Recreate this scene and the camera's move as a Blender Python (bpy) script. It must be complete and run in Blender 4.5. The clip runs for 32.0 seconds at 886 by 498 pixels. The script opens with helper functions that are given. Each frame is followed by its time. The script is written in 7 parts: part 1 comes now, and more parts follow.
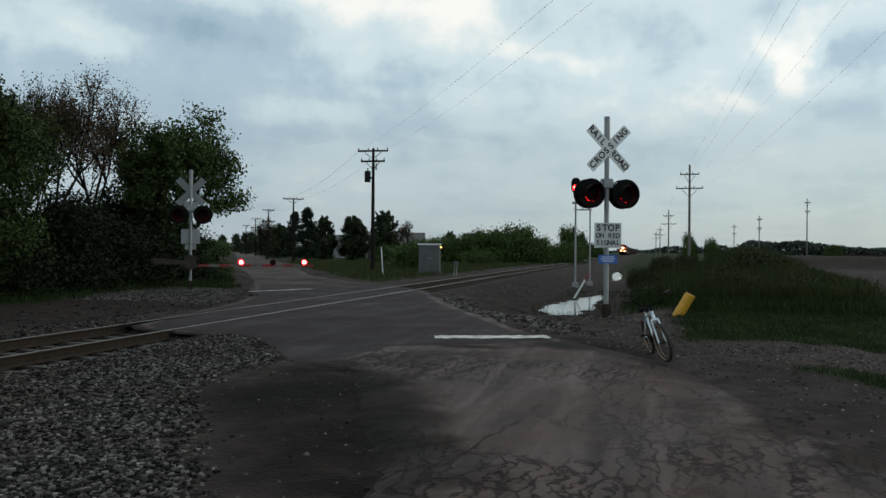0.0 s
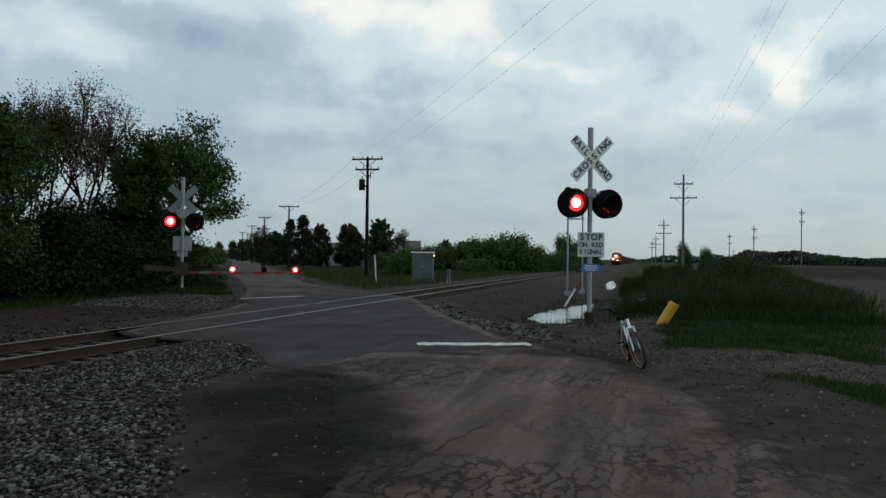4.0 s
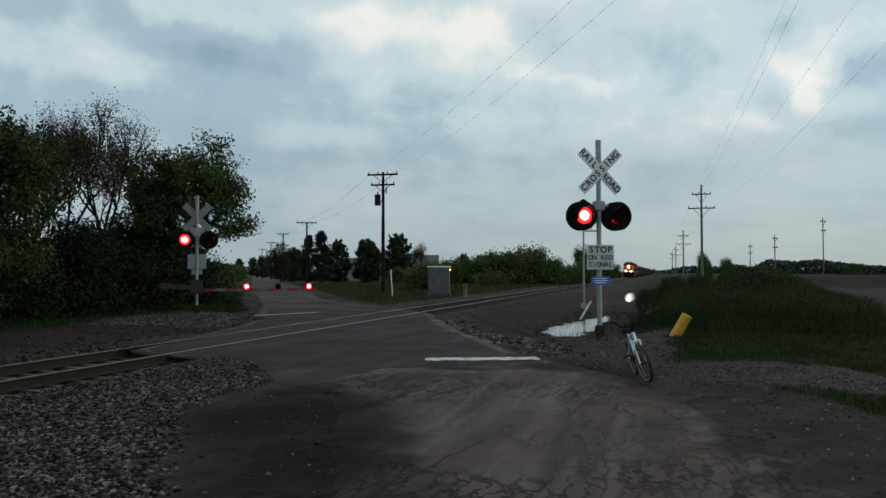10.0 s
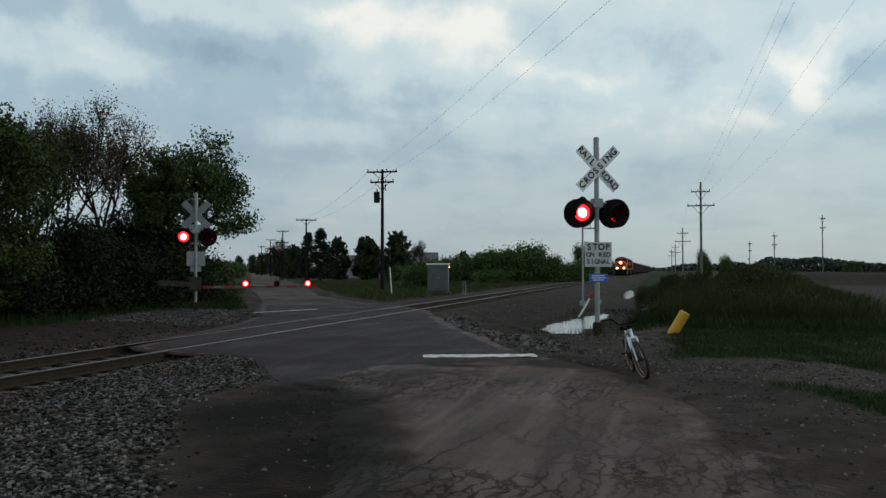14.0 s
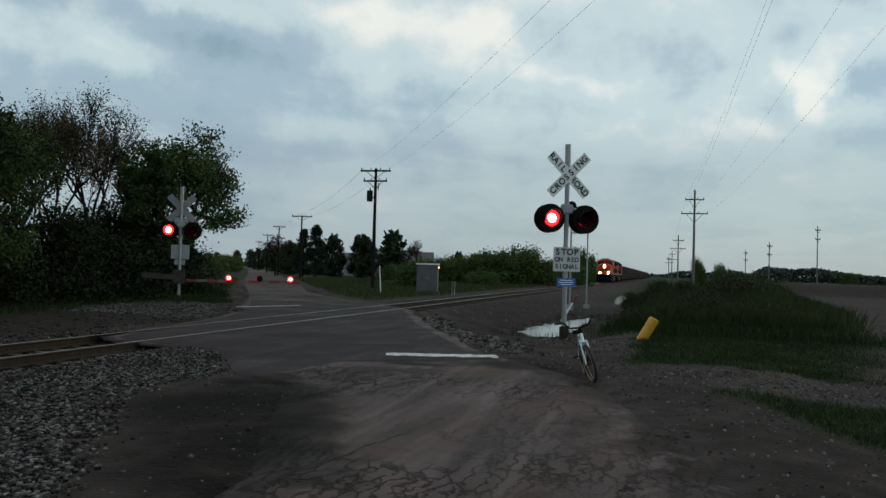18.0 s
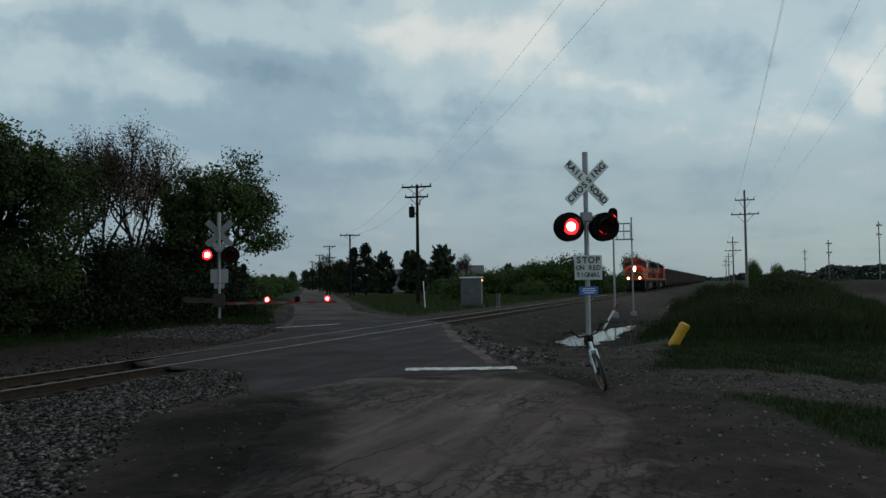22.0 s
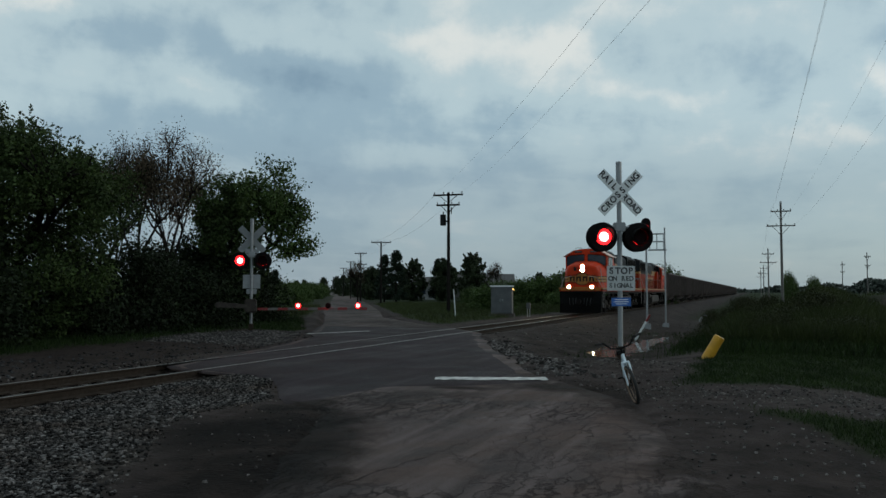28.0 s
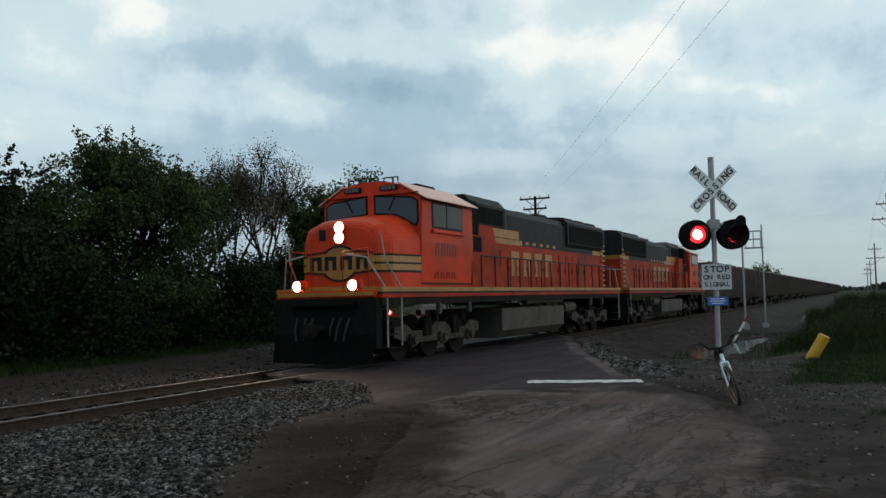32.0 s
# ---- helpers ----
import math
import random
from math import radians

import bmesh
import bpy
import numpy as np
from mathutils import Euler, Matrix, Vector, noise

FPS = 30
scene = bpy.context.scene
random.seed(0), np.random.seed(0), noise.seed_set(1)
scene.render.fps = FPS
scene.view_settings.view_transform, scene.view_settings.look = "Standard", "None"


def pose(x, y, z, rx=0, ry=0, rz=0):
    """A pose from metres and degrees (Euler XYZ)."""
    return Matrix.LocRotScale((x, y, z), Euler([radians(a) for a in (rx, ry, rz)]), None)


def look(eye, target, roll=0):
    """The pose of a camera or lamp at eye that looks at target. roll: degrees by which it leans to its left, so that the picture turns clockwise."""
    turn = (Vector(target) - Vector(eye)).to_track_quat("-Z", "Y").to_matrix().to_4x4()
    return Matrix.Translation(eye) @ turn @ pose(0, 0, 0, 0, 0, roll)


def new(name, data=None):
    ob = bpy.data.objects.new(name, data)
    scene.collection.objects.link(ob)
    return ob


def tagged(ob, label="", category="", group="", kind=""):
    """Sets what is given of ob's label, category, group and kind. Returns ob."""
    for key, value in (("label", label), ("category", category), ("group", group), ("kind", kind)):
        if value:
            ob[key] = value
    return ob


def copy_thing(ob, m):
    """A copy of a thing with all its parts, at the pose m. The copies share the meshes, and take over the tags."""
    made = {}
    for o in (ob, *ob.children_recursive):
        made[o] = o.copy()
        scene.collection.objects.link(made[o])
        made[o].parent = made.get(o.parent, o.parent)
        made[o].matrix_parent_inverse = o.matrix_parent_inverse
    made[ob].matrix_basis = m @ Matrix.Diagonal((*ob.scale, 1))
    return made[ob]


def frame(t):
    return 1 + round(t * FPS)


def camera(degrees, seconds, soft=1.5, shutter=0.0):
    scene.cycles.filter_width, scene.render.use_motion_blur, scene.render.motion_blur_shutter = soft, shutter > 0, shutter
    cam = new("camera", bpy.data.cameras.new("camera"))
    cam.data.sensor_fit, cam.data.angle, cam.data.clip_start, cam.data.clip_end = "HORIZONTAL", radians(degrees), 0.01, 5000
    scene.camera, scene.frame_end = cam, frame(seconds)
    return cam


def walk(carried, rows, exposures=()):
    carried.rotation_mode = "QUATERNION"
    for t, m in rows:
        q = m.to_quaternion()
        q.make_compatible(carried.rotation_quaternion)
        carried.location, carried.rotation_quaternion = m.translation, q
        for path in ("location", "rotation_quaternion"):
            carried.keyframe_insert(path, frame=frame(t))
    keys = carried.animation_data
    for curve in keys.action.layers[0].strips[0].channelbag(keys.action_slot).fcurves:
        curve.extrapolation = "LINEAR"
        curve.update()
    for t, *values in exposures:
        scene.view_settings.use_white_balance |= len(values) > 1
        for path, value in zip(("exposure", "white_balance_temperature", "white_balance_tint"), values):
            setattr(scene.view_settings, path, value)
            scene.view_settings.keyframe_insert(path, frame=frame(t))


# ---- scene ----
cam = camera(57.1, 32.0)
PATH = [
    (0, (0.107, -0.15, 1.547), (-0.402, 1.785, 1.551), 0.4),
    (0.5, (0.077, -0.109, 1.553), (-0.424, 1.827, 1.515), 0.7),
    (1, (0.089, -0.129, 1.54), (-0.422, 1.804, 1.522), 0.7),
    (1.5, (0.082, -0.114, 1.541), (-0.439, 1.817, 1.537), 0.6),
    (2, (0.097, -0.125, 1.532), (-0.416, 1.808, 1.531), 0.2),
    (2.5, (0.092, -0.129, 1.554), (-0.438, 1.799, 1.571), 0.8),
    (3, (0.189, -0.173, 1.556), (-0.301, 1.766, 1.578), 0.2),
    (3.5, (0.296, -0.314, 1.55), (-0.197, 1.624, 1.568), 0.4),
    (5.5, (0.652, -0.285, 1.569), (0.116, 1.641, 1.632), 0.9),
    (6, (0.647, -0.224, 1.588), (0.1, 1.699, 1.649), 0.1),
    (6.5, (0.662, -0.252, 1.58), (0.161, 1.684, 1.631), -0.0),
    (7, (0.662, -0.253, 1.572), (0.136, 1.676, 1.613), -0.0),
    (7.5, (0.646, -0.257, 1.58), (0.112, 1.669, 1.646), -0.5),
    (8, (0.655, -0.264, 1.571), (0.105, 1.658, 1.637), -0.2),
    (8.5, (0.631, -0.245, 1.586), (0.089, 1.679, 1.656), -0.4),
    (9, (0.643, -0.254, 1.577), (0.107, 1.672, 1.635), -0.2),
    (9.5, (0.643, -0.269, 1.574), (0.1, 1.655, 1.634), -0.0),
    (10, (0.63, -0.252, 1.571), (0.082, 1.671, 1.629), -0.1),
    (10.5, (0.653, -0.266, 1.559), (0.089, 1.652, 1.627), -0.2),
    (11, (0.667, -0.242, 1.567), (0.114, 1.679, 1.624), -0.1),
    (11.5, (0.656, -0.233, 1.563), (0.101, 1.687, 1.614), -0.4),
    (12, (0.655, -0.274, 1.566), (0.11, 1.65, 1.602), -0.1),
    (12.5, (0.654, -0.245, 1.567), (0.111, 1.679, 1.614), -0.2),
    (13, (0.652, -0.25, 1.565), (0.104, 1.673, 1.617), -0.1),
    (13.5, (0.669, -0.26, 1.565), (0.122, 1.663, 1.618), -0.1),
    (15.5, (0.664, -0.264, 1.564), (0.114, 1.658, 1.608), -0.0),
    (16, (0.655, -0.205, 1.557), (0.115, 1.72, 1.605), -0.0),
    (16.5, (0.741, -0.249, 1.556), (0.268, 1.693, 1.621), -0.8),
    (17, (0.866, -0.38, 1.562), (0.348, 1.551, 1.624), -1.0),
    (17.5, (1.07, -0.422, 1.579), (0.558, 1.51, 1.634), -0.5),
    (18, (1.341, -0.383, 1.584), (0.795, 1.541, 1.636), 1.6),
    (18.5, (1.545, -0.258, 1.572), (0.989, 1.662, 1.639), 1.5),
    (19, (1.69, -0.182, 1.611), (1.105, 1.729, 1.684), 0.4),
    (19.5, (1.868, -0.132, 1.636), (1.255, 1.771, 1.714), 0.4),
    (20, (1.975, -0.136, 1.644), (1.33, 1.756, 1.699), 1.3),
    (20.5, (2.04, -0.204, 1.633), (1.393, 1.682, 1.786), -0.0),
    (21, (2.043, -0.177, 1.633), (1.368, 1.701, 1.76), -0.2),
    (21.5, (2.047, -0.178, 1.64), (1.366, 1.7, 1.744), -0.7),
    (22, (2.06, -0.253, 1.598), (1.389, 1.63, 1.682), -0.8),
    (22.5, (2.07, -0.28, 1.618), (1.404, 1.604, 1.707), -0.8),
    (23, (2.064, -0.19, 1.628), (1.384, 1.689, 1.723), -1.0),
    (23.5, (2.064, -0.223, 1.625), (1.375, 1.652, 1.724), -0.6),
    (24, (2.04, -0.196, 1.621), (1.344, 1.676, 1.732), -0.2),
    (24.5, (2.056, -0.22, 1.624), (1.348, 1.648, 1.731), -0.3),
    (25, (2.026, -0.203, 1.617), (1.311, 1.662, 1.719), -0.4),
    (25.5, (2.026, -0.208, 1.625), (1.305, 1.655, 1.727), -0.3),
    (27.5, (2.038, -0.169, 1.613), (1.298, 1.686, 1.728), -0.1),
    (28, (2.031, -0.207, 1.614), (1.29, 1.648, 1.718), -0.0),
    (28.5, (2.014, -0.198, 1.625), (1.268, 1.654, 1.743), 0.0),
    (29, (1.991, -0.202, 1.62), (1.219, 1.64, 1.728), 0.4),
    (29.5, (1.997, -0.182, 1.629), (1.21, 1.654, 1.731), 0.3),
    (30, (1.993, -0.218, 1.599), (1.193, 1.612, 1.702), 0.0),
    (30.5, (2.006, -0.168, 1.634), (1.167, 1.646, 1.715), -0.9),
    (31, (1.998, -0.133, 1.611), (1.126, 1.664, 1.712), -1.2),
    (31.5, (2.031, -0.245, 1.624), (1.13, 1.538, 1.733), -1.0),
    (32, (2.018, -0.229, 1.577), (1.083, 1.535, 1.698), -1.3),
]
EXPOSURES = [(0.0, 0.03, 6560, 10), (0.5, 0.16, 6560, 10), (1.0, 0.24, 6610, 10), (2.0, 0.25, 6610, 10), (2.5, 0.16, 6560, 10), (3.0, 0.06, 6510, 9), (6.0, -0.05, 6510, 9), (9.0, -0.12, 6490, 9), (16.0, -0.08, 6550, 9), (17.0, -0.20, 6510, 8),
             (18.0, -0.12, 6480, 8), (19.0, -0.10, 6430, 8), (20.0, -0.18, 6380, 7), (21.0, -0.40, 6180, 6), (22.0, -0.42, 6230, 6), (23.0, -0.31, 6260, 6), (25.0, -0.33, 6230, 6), (28.0, -0.36, 6200, 6), (29.0, -0.30, 6200, 6), (30.0, -0.17, 6250, 7), (31.0, -0.05, 6300, 7), (32.0, 0.03, 6350, 8)]
walk(cam, [(t, look(eye, target, roll)) for t, eye, target, roll in PATH], EXPOSURES)

# ---- world and light ----
world = bpy.data.worlds.new("overcast_dusk")
scene.world = world
world.use_nodes = True
SUN_AZ, SUN_EL = 62.0, 14.0  # degrees to the right of +y, and above the horizon


def build_world():
    nt = world.node_tree
    nt.nodes.clear()
    N, L = nt.nodes.new, nt.links.new
    out, bg = N("ShaderNodeOutputWorld"), N("ShaderNodeBackground")
    sky = N("ShaderNodeTexSky")
    sky.sky_type, sky.sun_disc = "NISHITA", False
    sky.sun_elevation, sky.sun_rotation = radians(SUN_EL), radians(SUN_AZ)
    sky_dim = N("ShaderNodeMix"); sky_dim.data_type = "RGBA"; sky_dim.blend_type = "MULTIPLY"
    sky_dim.inputs["Factor"].default_value = 1.0
    sky_dim.inputs["B"].default_value = (0.085, 0.10, 0.115, 1)
    L(sky.outputs[0], sky_dim.inputs["A"])
    tc, sep = N("ShaderNodeTexCoord"), N("ShaderNodeSeparateXYZ")
    L(tc.outputs["Generated"], sep.inputs[0])

    def m(op, a, b=None):
        n = N("ShaderNodeMath"); n.operation = op
        for i, v in enumerate((a, b)):
            if v is None:
                continue
            if isinstance(v, (int, float)):
                n.inputs[i].default_value = v
            else:
                L(v, n.inputs[i])
        return n.outputs[0]

    height = m("ADD", m("MAXIMUM", sep.outputs[2], 0.0), 0.13)
    flat = N("ShaderNodeCombineXYZ")
    L(m("DIVIDE", sep.outputs[0], height), flat.inputs[0])
    L(m("DIVIDE", sep.outputs[1], height), flat.inputs[1])

    def clouds(scale, detail, offset, rough, stretch):
        mp, n = N("ShaderNodeMapping"), N("ShaderNodeTexNoise")
        mp.inputs["Location"].default_value = offset
        mp.inputs["Rotation"].default_value = (0, 0, radians(-24))
        mp.inputs["Scale"].default_value = stretch
        L(flat.outputs[0], mp.inputs[0])
        n.inputs["Scale"].default_value, n.inputs["Detail"].default_value = scale, detail
        n.inputs["Roughness"].default_value = rough
        n.inputs["Distortion"].default_value = 0.35
        L(mp.outputs[0], n.inputs["Vector"])
        return n.outputs["Fac"]

    def ramp(fac, stops):
        r = N("ShaderNodeValToRGB")
        r.color_ramp.interpolation = "EASE"
        while len(r.color_ramp.elements) < len(stops):
            r.color_ramp.elements.new(0.5)
        for e, (p, c) in zip(r.color_ramp.elements, stops):
            e.position, e.color = p, (*c, 1)
        L(fac, r.inputs[0])
        return r.outputs[0]

    def mix(fac, a, b):
        n = N("ShaderNodeMix"); n.data_type = "RGBA"
        for name, v in (("Factor", fac), ("A", a), ("B", b)):
            if isinstance(v, float):
                n.inputs[name].default_value = v
            else:
                L(v, n.inputs[name])
        return n.outputs["Result"]

    big = clouds(0.62, 5.0, (-6.82, -3.01, 3.61), 0.5, (1.15, 0.85, 1))
    small = clouds(2.2, 7.0, (5.2, 1.9, 3.0), 0.56, (1.1, 0.9, 1))
    # The larger clouds: bearing and height in degrees, half length and half width, tilt, lighter or darker. Their outlines are broken up by noise.
    CLOUDS = (
        (-42.7, 16.0, 5.6, 1.8, 0, -0.8), (-35.3, 15.8, 4.4, 1.4, 20, -0.35), (-39.4, 14.2, 4.4, 1.4, 10, 0.4), (-30.1, 14.0, 4.4, 1.6, 25, -0.22),
        (-24.8, 12.0, 5.2, 1.8, 25, -0.32), (-24.8, 7.8, 6.7, 1.4, 0, -0.45), (-42.7, 10.9, 4.8, 1.6, 0, -0.4), (-19.2, 16.3, 8.3, 1.4, 4, 0.6), (-24.8, 17.4, 4.8, 1.1, 0, 0.35), (-41.1, 8.6, 7.5, 2.2, 0, -0.65), (-34.2, 10.8, 6.0, 1.8, 10, -0.35), (-12.8, 16.3, 3.6, 1.2, 0, 0.3),
        (-32.8, 17.1, 2.4, 1.0, 0, 0.5), (-18.0, 13.9, 3.2, 1.2, 0, 0.3), (-22.8, 9.4, 2.0, 0.7, 10, 0.35), (-4.2, 15.2, 6.3, 2.0, 18, -0.7),
        (-5.0, 11.2, 8.7, 1.1, 0, -0.5), (-9.3, 13.2, 4.8, 1.2, 10, 0.4), (-14.0, 14.4, 3.2, 1.6, 0, 0.3), (7.0, 11.2, 2.4, 1.4, 35, -0.75),
        (11.0, 12.9, 2.0, 1.1, 0, -0.9), (11.6, 9.6, 2.4, 1.4, 0, -0.6), (8.6, 12.4, 2.8, 2.2, 20, 0.9), (5.0, 13.8, 1.8, 1.2, 0, 0.7),
        (10.1, 15.7, 3.6, 1.4, 0, 0.6), (3.5, 9.3, 6.0, 0.8, 0, 0.45), (6.4, 15.8, 1.6, 1.1, 0, -0.4), (-47.6, 18.0, 2.4, 1.8, 30, 0.8),
        (-54.7, 12.2, 5.6, 2.0, 20, -0.3),
    )
    ragged = N("ShaderNodeTexNoise")
    ragged.inputs["Scale"].default_value, ragged.inputs["Detail"].default_value, ragged.inputs["Roughness"].default_value = 5.5, 8.0, 0.58
    L(tc.outputs["Generated"], ragged.inputs["Vector"])
    rs = N("ShaderNodeSeparateColor")
    L(ragged.outputs["Color"], rs.inputs[0])
    deg = 180 / math.pi
    az = m("ADD", m("MULTIPLY", m("ARCTAN2", sep.outputs[0], sep.outputs[1]), deg), m("MULTIPLY", m("SUBTRACT", rs.outputs[0], 0.5), 13.0))
    el = m("ADD", m("MULTIPLY", m("ARCSINE", sep.outputs[2]), deg), m("MULTIPLY", m("SUBTRACT", rs.outputs[1], 0.5), 7.0))
    total = None
    for a0, e0, ra, re, tilt, weight in CLOUDS:
        ca, sa = math.cos(radians(tilt)), math.sin(radians(tilt))
        da, de = m("SUBTRACT", az, a0), m("SUBTRACT", el, e0)
        along = m("SUBTRACT", m("MULTIPLY", da, ca / ra), m("MULTIPLY", de, sa / ra))
        across = m("ADD", m("MULTIPLY", da, sa / re), m("MULTIPLY", de, ca / re))
        far = m("ADD", m("MULTIPLY", along, along), m("MULTIPLY", across, across))
        one = m("MULTIPLY", m("EXPONENT", m("MULTIPLY", far, -1.0)), weight)
        total = one if total is None else m("ADD", total, one)
    both = m("ADD", m("MULTIPLY", big, 0.25), m("ADD", m("MULTIPLY", small, 0.13), m("MULTIPLY", rs.outputs[2], 0.30)))
    both = m("ADD", m("ADD", both, 0.172), m("MULTIPLY", total, 0.10))
    cover = ramp(both, [(0.385, (0.275, 0.385, 0.475)), (0.455, (0.405, 0.53, 0.605)), (0.53, (0.63, 0.745, 0.765)), (0.61, (0.98, 0.97, 0.90))])
    # Towards the horizon the cloud thins to an even pale veil.
    veil_at = ramp(m("MULTIPLY", sep.outputs[2], 1.0), [(0.0, (1, 1, 1)), (0.10, (0.75, 0.75, 0.75)), (0.22, (0, 0, 0))])
    west = N("ShaderNodeVectorMath"); west.operation = "DOT_PRODUCT"
    west.inputs[1].default_value = (math.sin(radians(SUN_AZ)), math.cos(radians(SUN_AZ)), 0.1)
    L(tc.outputs["Generated"], west.inputs[0])
    veil = ramp(west.outputs["Value"], [(0.0, (0.33, 0.40, 0.47)), (0.45, (0.37, 0.44, 0.48)), (0.85, (0.42, 0.49, 0.50)), (1.0, (0.50, 0.56, 0.55))])
    sheet = mix(m("MULTIPLY", veil_at, 0.8), cover, veil)
    add = N("ShaderNodeMix"); add.data_type = "RGBA"; add.blend_type = "ADD"
    add.inputs["Factor"].default_value = 0.2
    L(sheet, add.inputs["A"]); L(sky_dim.outputs["Result"], add.inputs["B"])
    L(add.outputs["Result"], bg.inputs["Color"])
    bg.inputs["Strength"].default_value = 0.92
    L(bg.outputs[0], out.inputs[0])


build_world()
sun = new("sun", bpy.data.lights.new("sun", "SUN"))
sun.data.energy, sun.data.angle, sun.data.color = 0.5, radians(25), (1.0, 0.93, 0.85)
sun.matrix_world = look((60 * math.sin(radians(SUN_AZ)), 60 * math.cos(radians(SUN_AZ)), 60 * math.tan(radians(SUN_EL))), (0, 0, 0))
scene.view_settings.exposure = 0.0

# ---- materials ----


def mat(name, a, b=None, rough=0.7, metal=0.0, scale=6.0, big=0.6, bump=0.15, fine=60.0, c=None, per_object=0.0, coords="Object", spec=0.5, bump_d=0.02):
    """Base colour between a and b by grain and broad stains, relief by fine noise; c: colour of the broad stains."""
    mt = bpy.data.materials.new(name)
    mt.use_nodes = True
    nt = mt.node_tree
    N, L = nt.nodes.new, nt.links.new
    bs = nt.nodes["Principled BSDF"]
    b = b or tuple(v * 0.72 for v in a)
    tc = N("ShaderNodeTexCoord")
    src = tc.outputs[coords]

    def noise_fac(s, detail=6.0):
        n = N("ShaderNodeTexNoise")
        n.inputs["Scale"].default_value, n.inputs["Detail"].default_value = s, detail
        L(src, n.inputs["Vector"])
        return n.outputs["Fac"]

    def ramped(fac, lo, hi, ca, cb):
        r = N("ShaderNodeValToRGB")
        r.color_ramp.elements[0].position, r.color_ramp.elements[1].position = lo, hi
        r.color_ramp.elements[0].color, r.color_ramp.elements[1].color = (*ca, 1), (*cb, 1)
        L(fac, r.inputs[0])
        return r.outputs[0]

    col = ramped(noise_fac(scale), 0.35, 0.65, a, b)
    c = c or tuple((u + v) * 0.42 for u, v in zip(a, b))
    mx = N("ShaderNodeMix"); mx.data_type = "RGBA"
    L(ramped(noise_fac(big, 4.0), 0.45, 0.68, (0, 0, 0), (0.75, 0.75, 0.75)), mx.inputs["Factor"])
    L(col, mx.inputs["A"])
    mx.inputs["B"].default_value = (*c, 1)
    col = mx.outputs["Result"]
    if per_object:
        oi, hs = N("ShaderNodeObjectInfo"), N("ShaderNodeHueSaturation")
        mr = N("ShaderNodeMapRange")
        mr.inputs["To Min"].default_value, mr.inputs["To Max"].default_value = 1 - per_object, 1 + per_object
        L(oi.outputs["Random"], mr.inputs["Value"]); L(mr.outputs[0], hs.inputs["Value"]); L(col, hs.inputs["Color"])
        col = hs.outputs[0]
    L(col, bs.inputs["Base Color"])
    bs.inputs["Metallic"].default_value = metal
    bs.inputs["Specular IOR Level"].default_value = spec
    rr = N("ShaderNodeMapRange")
    rr.inputs["To Min"].default_value, rr.inputs["To Max"].default_value = max(rough - 0.12, 0.02), min(rough + 0.12, 1)
    L(noise_fac(scale * 2.3), rr.inputs["Value"]); L(rr.outputs[0], bs.inputs["Roughness"])
    if bump:
        bp = N("ShaderNodeBump")
        bp.inputs["Strength"].default_value, bp.inputs["Distance"].default_value = bump, bump_d
        L(noise_fac(fine, 8.0), bp.inputs["Height"]); L(bp.outputs[0], bs.inputs["Normal"])
    return mt


def glow(name, colour, strength):
    mt = bpy.data.materials.new(name)
    mt.use_nodes = True
    bs = mt.node_tree.nodes["Principled BSDF"]
    bs.inputs["Base Color"].default_value = (*[0.5 * v for v in colour], 1)
    bs.inputs["Emission Color"].default_value = (*colour, 1)
    bs.inputs["Emission Strength"].default_value = strength
    return mt


def island(mt, lo=0.55, hi=1.5, power=1.0):
    """Varies a material's brightness from piece to piece of a joined mesh."""
    nt = mt.node_tree
    bs = nt.nodes["Principled BSDF"]
    link = bs.inputs["Base Color"].links[0]
    src = link.from_socket
    g, mr, hs = nt.nodes.new("ShaderNodeNewGeometry"), nt.nodes.new("ShaderNodeMapRange"), nt.nodes.new("ShaderNodeHueSaturation")
    mr.inputs["To Min"].default_value, mr.inputs["To Max"].default_value = lo, hi
    pw = nt.nodes.new("ShaderNodeMath"); pw.operation = "POWER"; pw.inputs[1].default_value = power
    nt.links.new(g.outputs["Random Per Island"], pw.inputs[0]); nt.links.new(pw.outputs[0], mr.inputs["Value"])
    nt.links.new(mr.outputs[0], hs.inputs["Value"]); nt.links.new(src, hs.inputs["Color"])
    nt.links.new(hs.outputs[0], bs.inputs["Base Color"])
    return mt


def leaf_mat(name, a, b, lo=0.5, hi=1.5):
    mt = island(mat(name, a, b, rough=0.7, scale=0.8, big=0.25, bump=0, spec=0.12), lo, hi)
    bs = mt.node_tree.nodes["Principled BSDF"]
    bs.inputs["Transmission Weight"].default_value = 0.0
    return mt



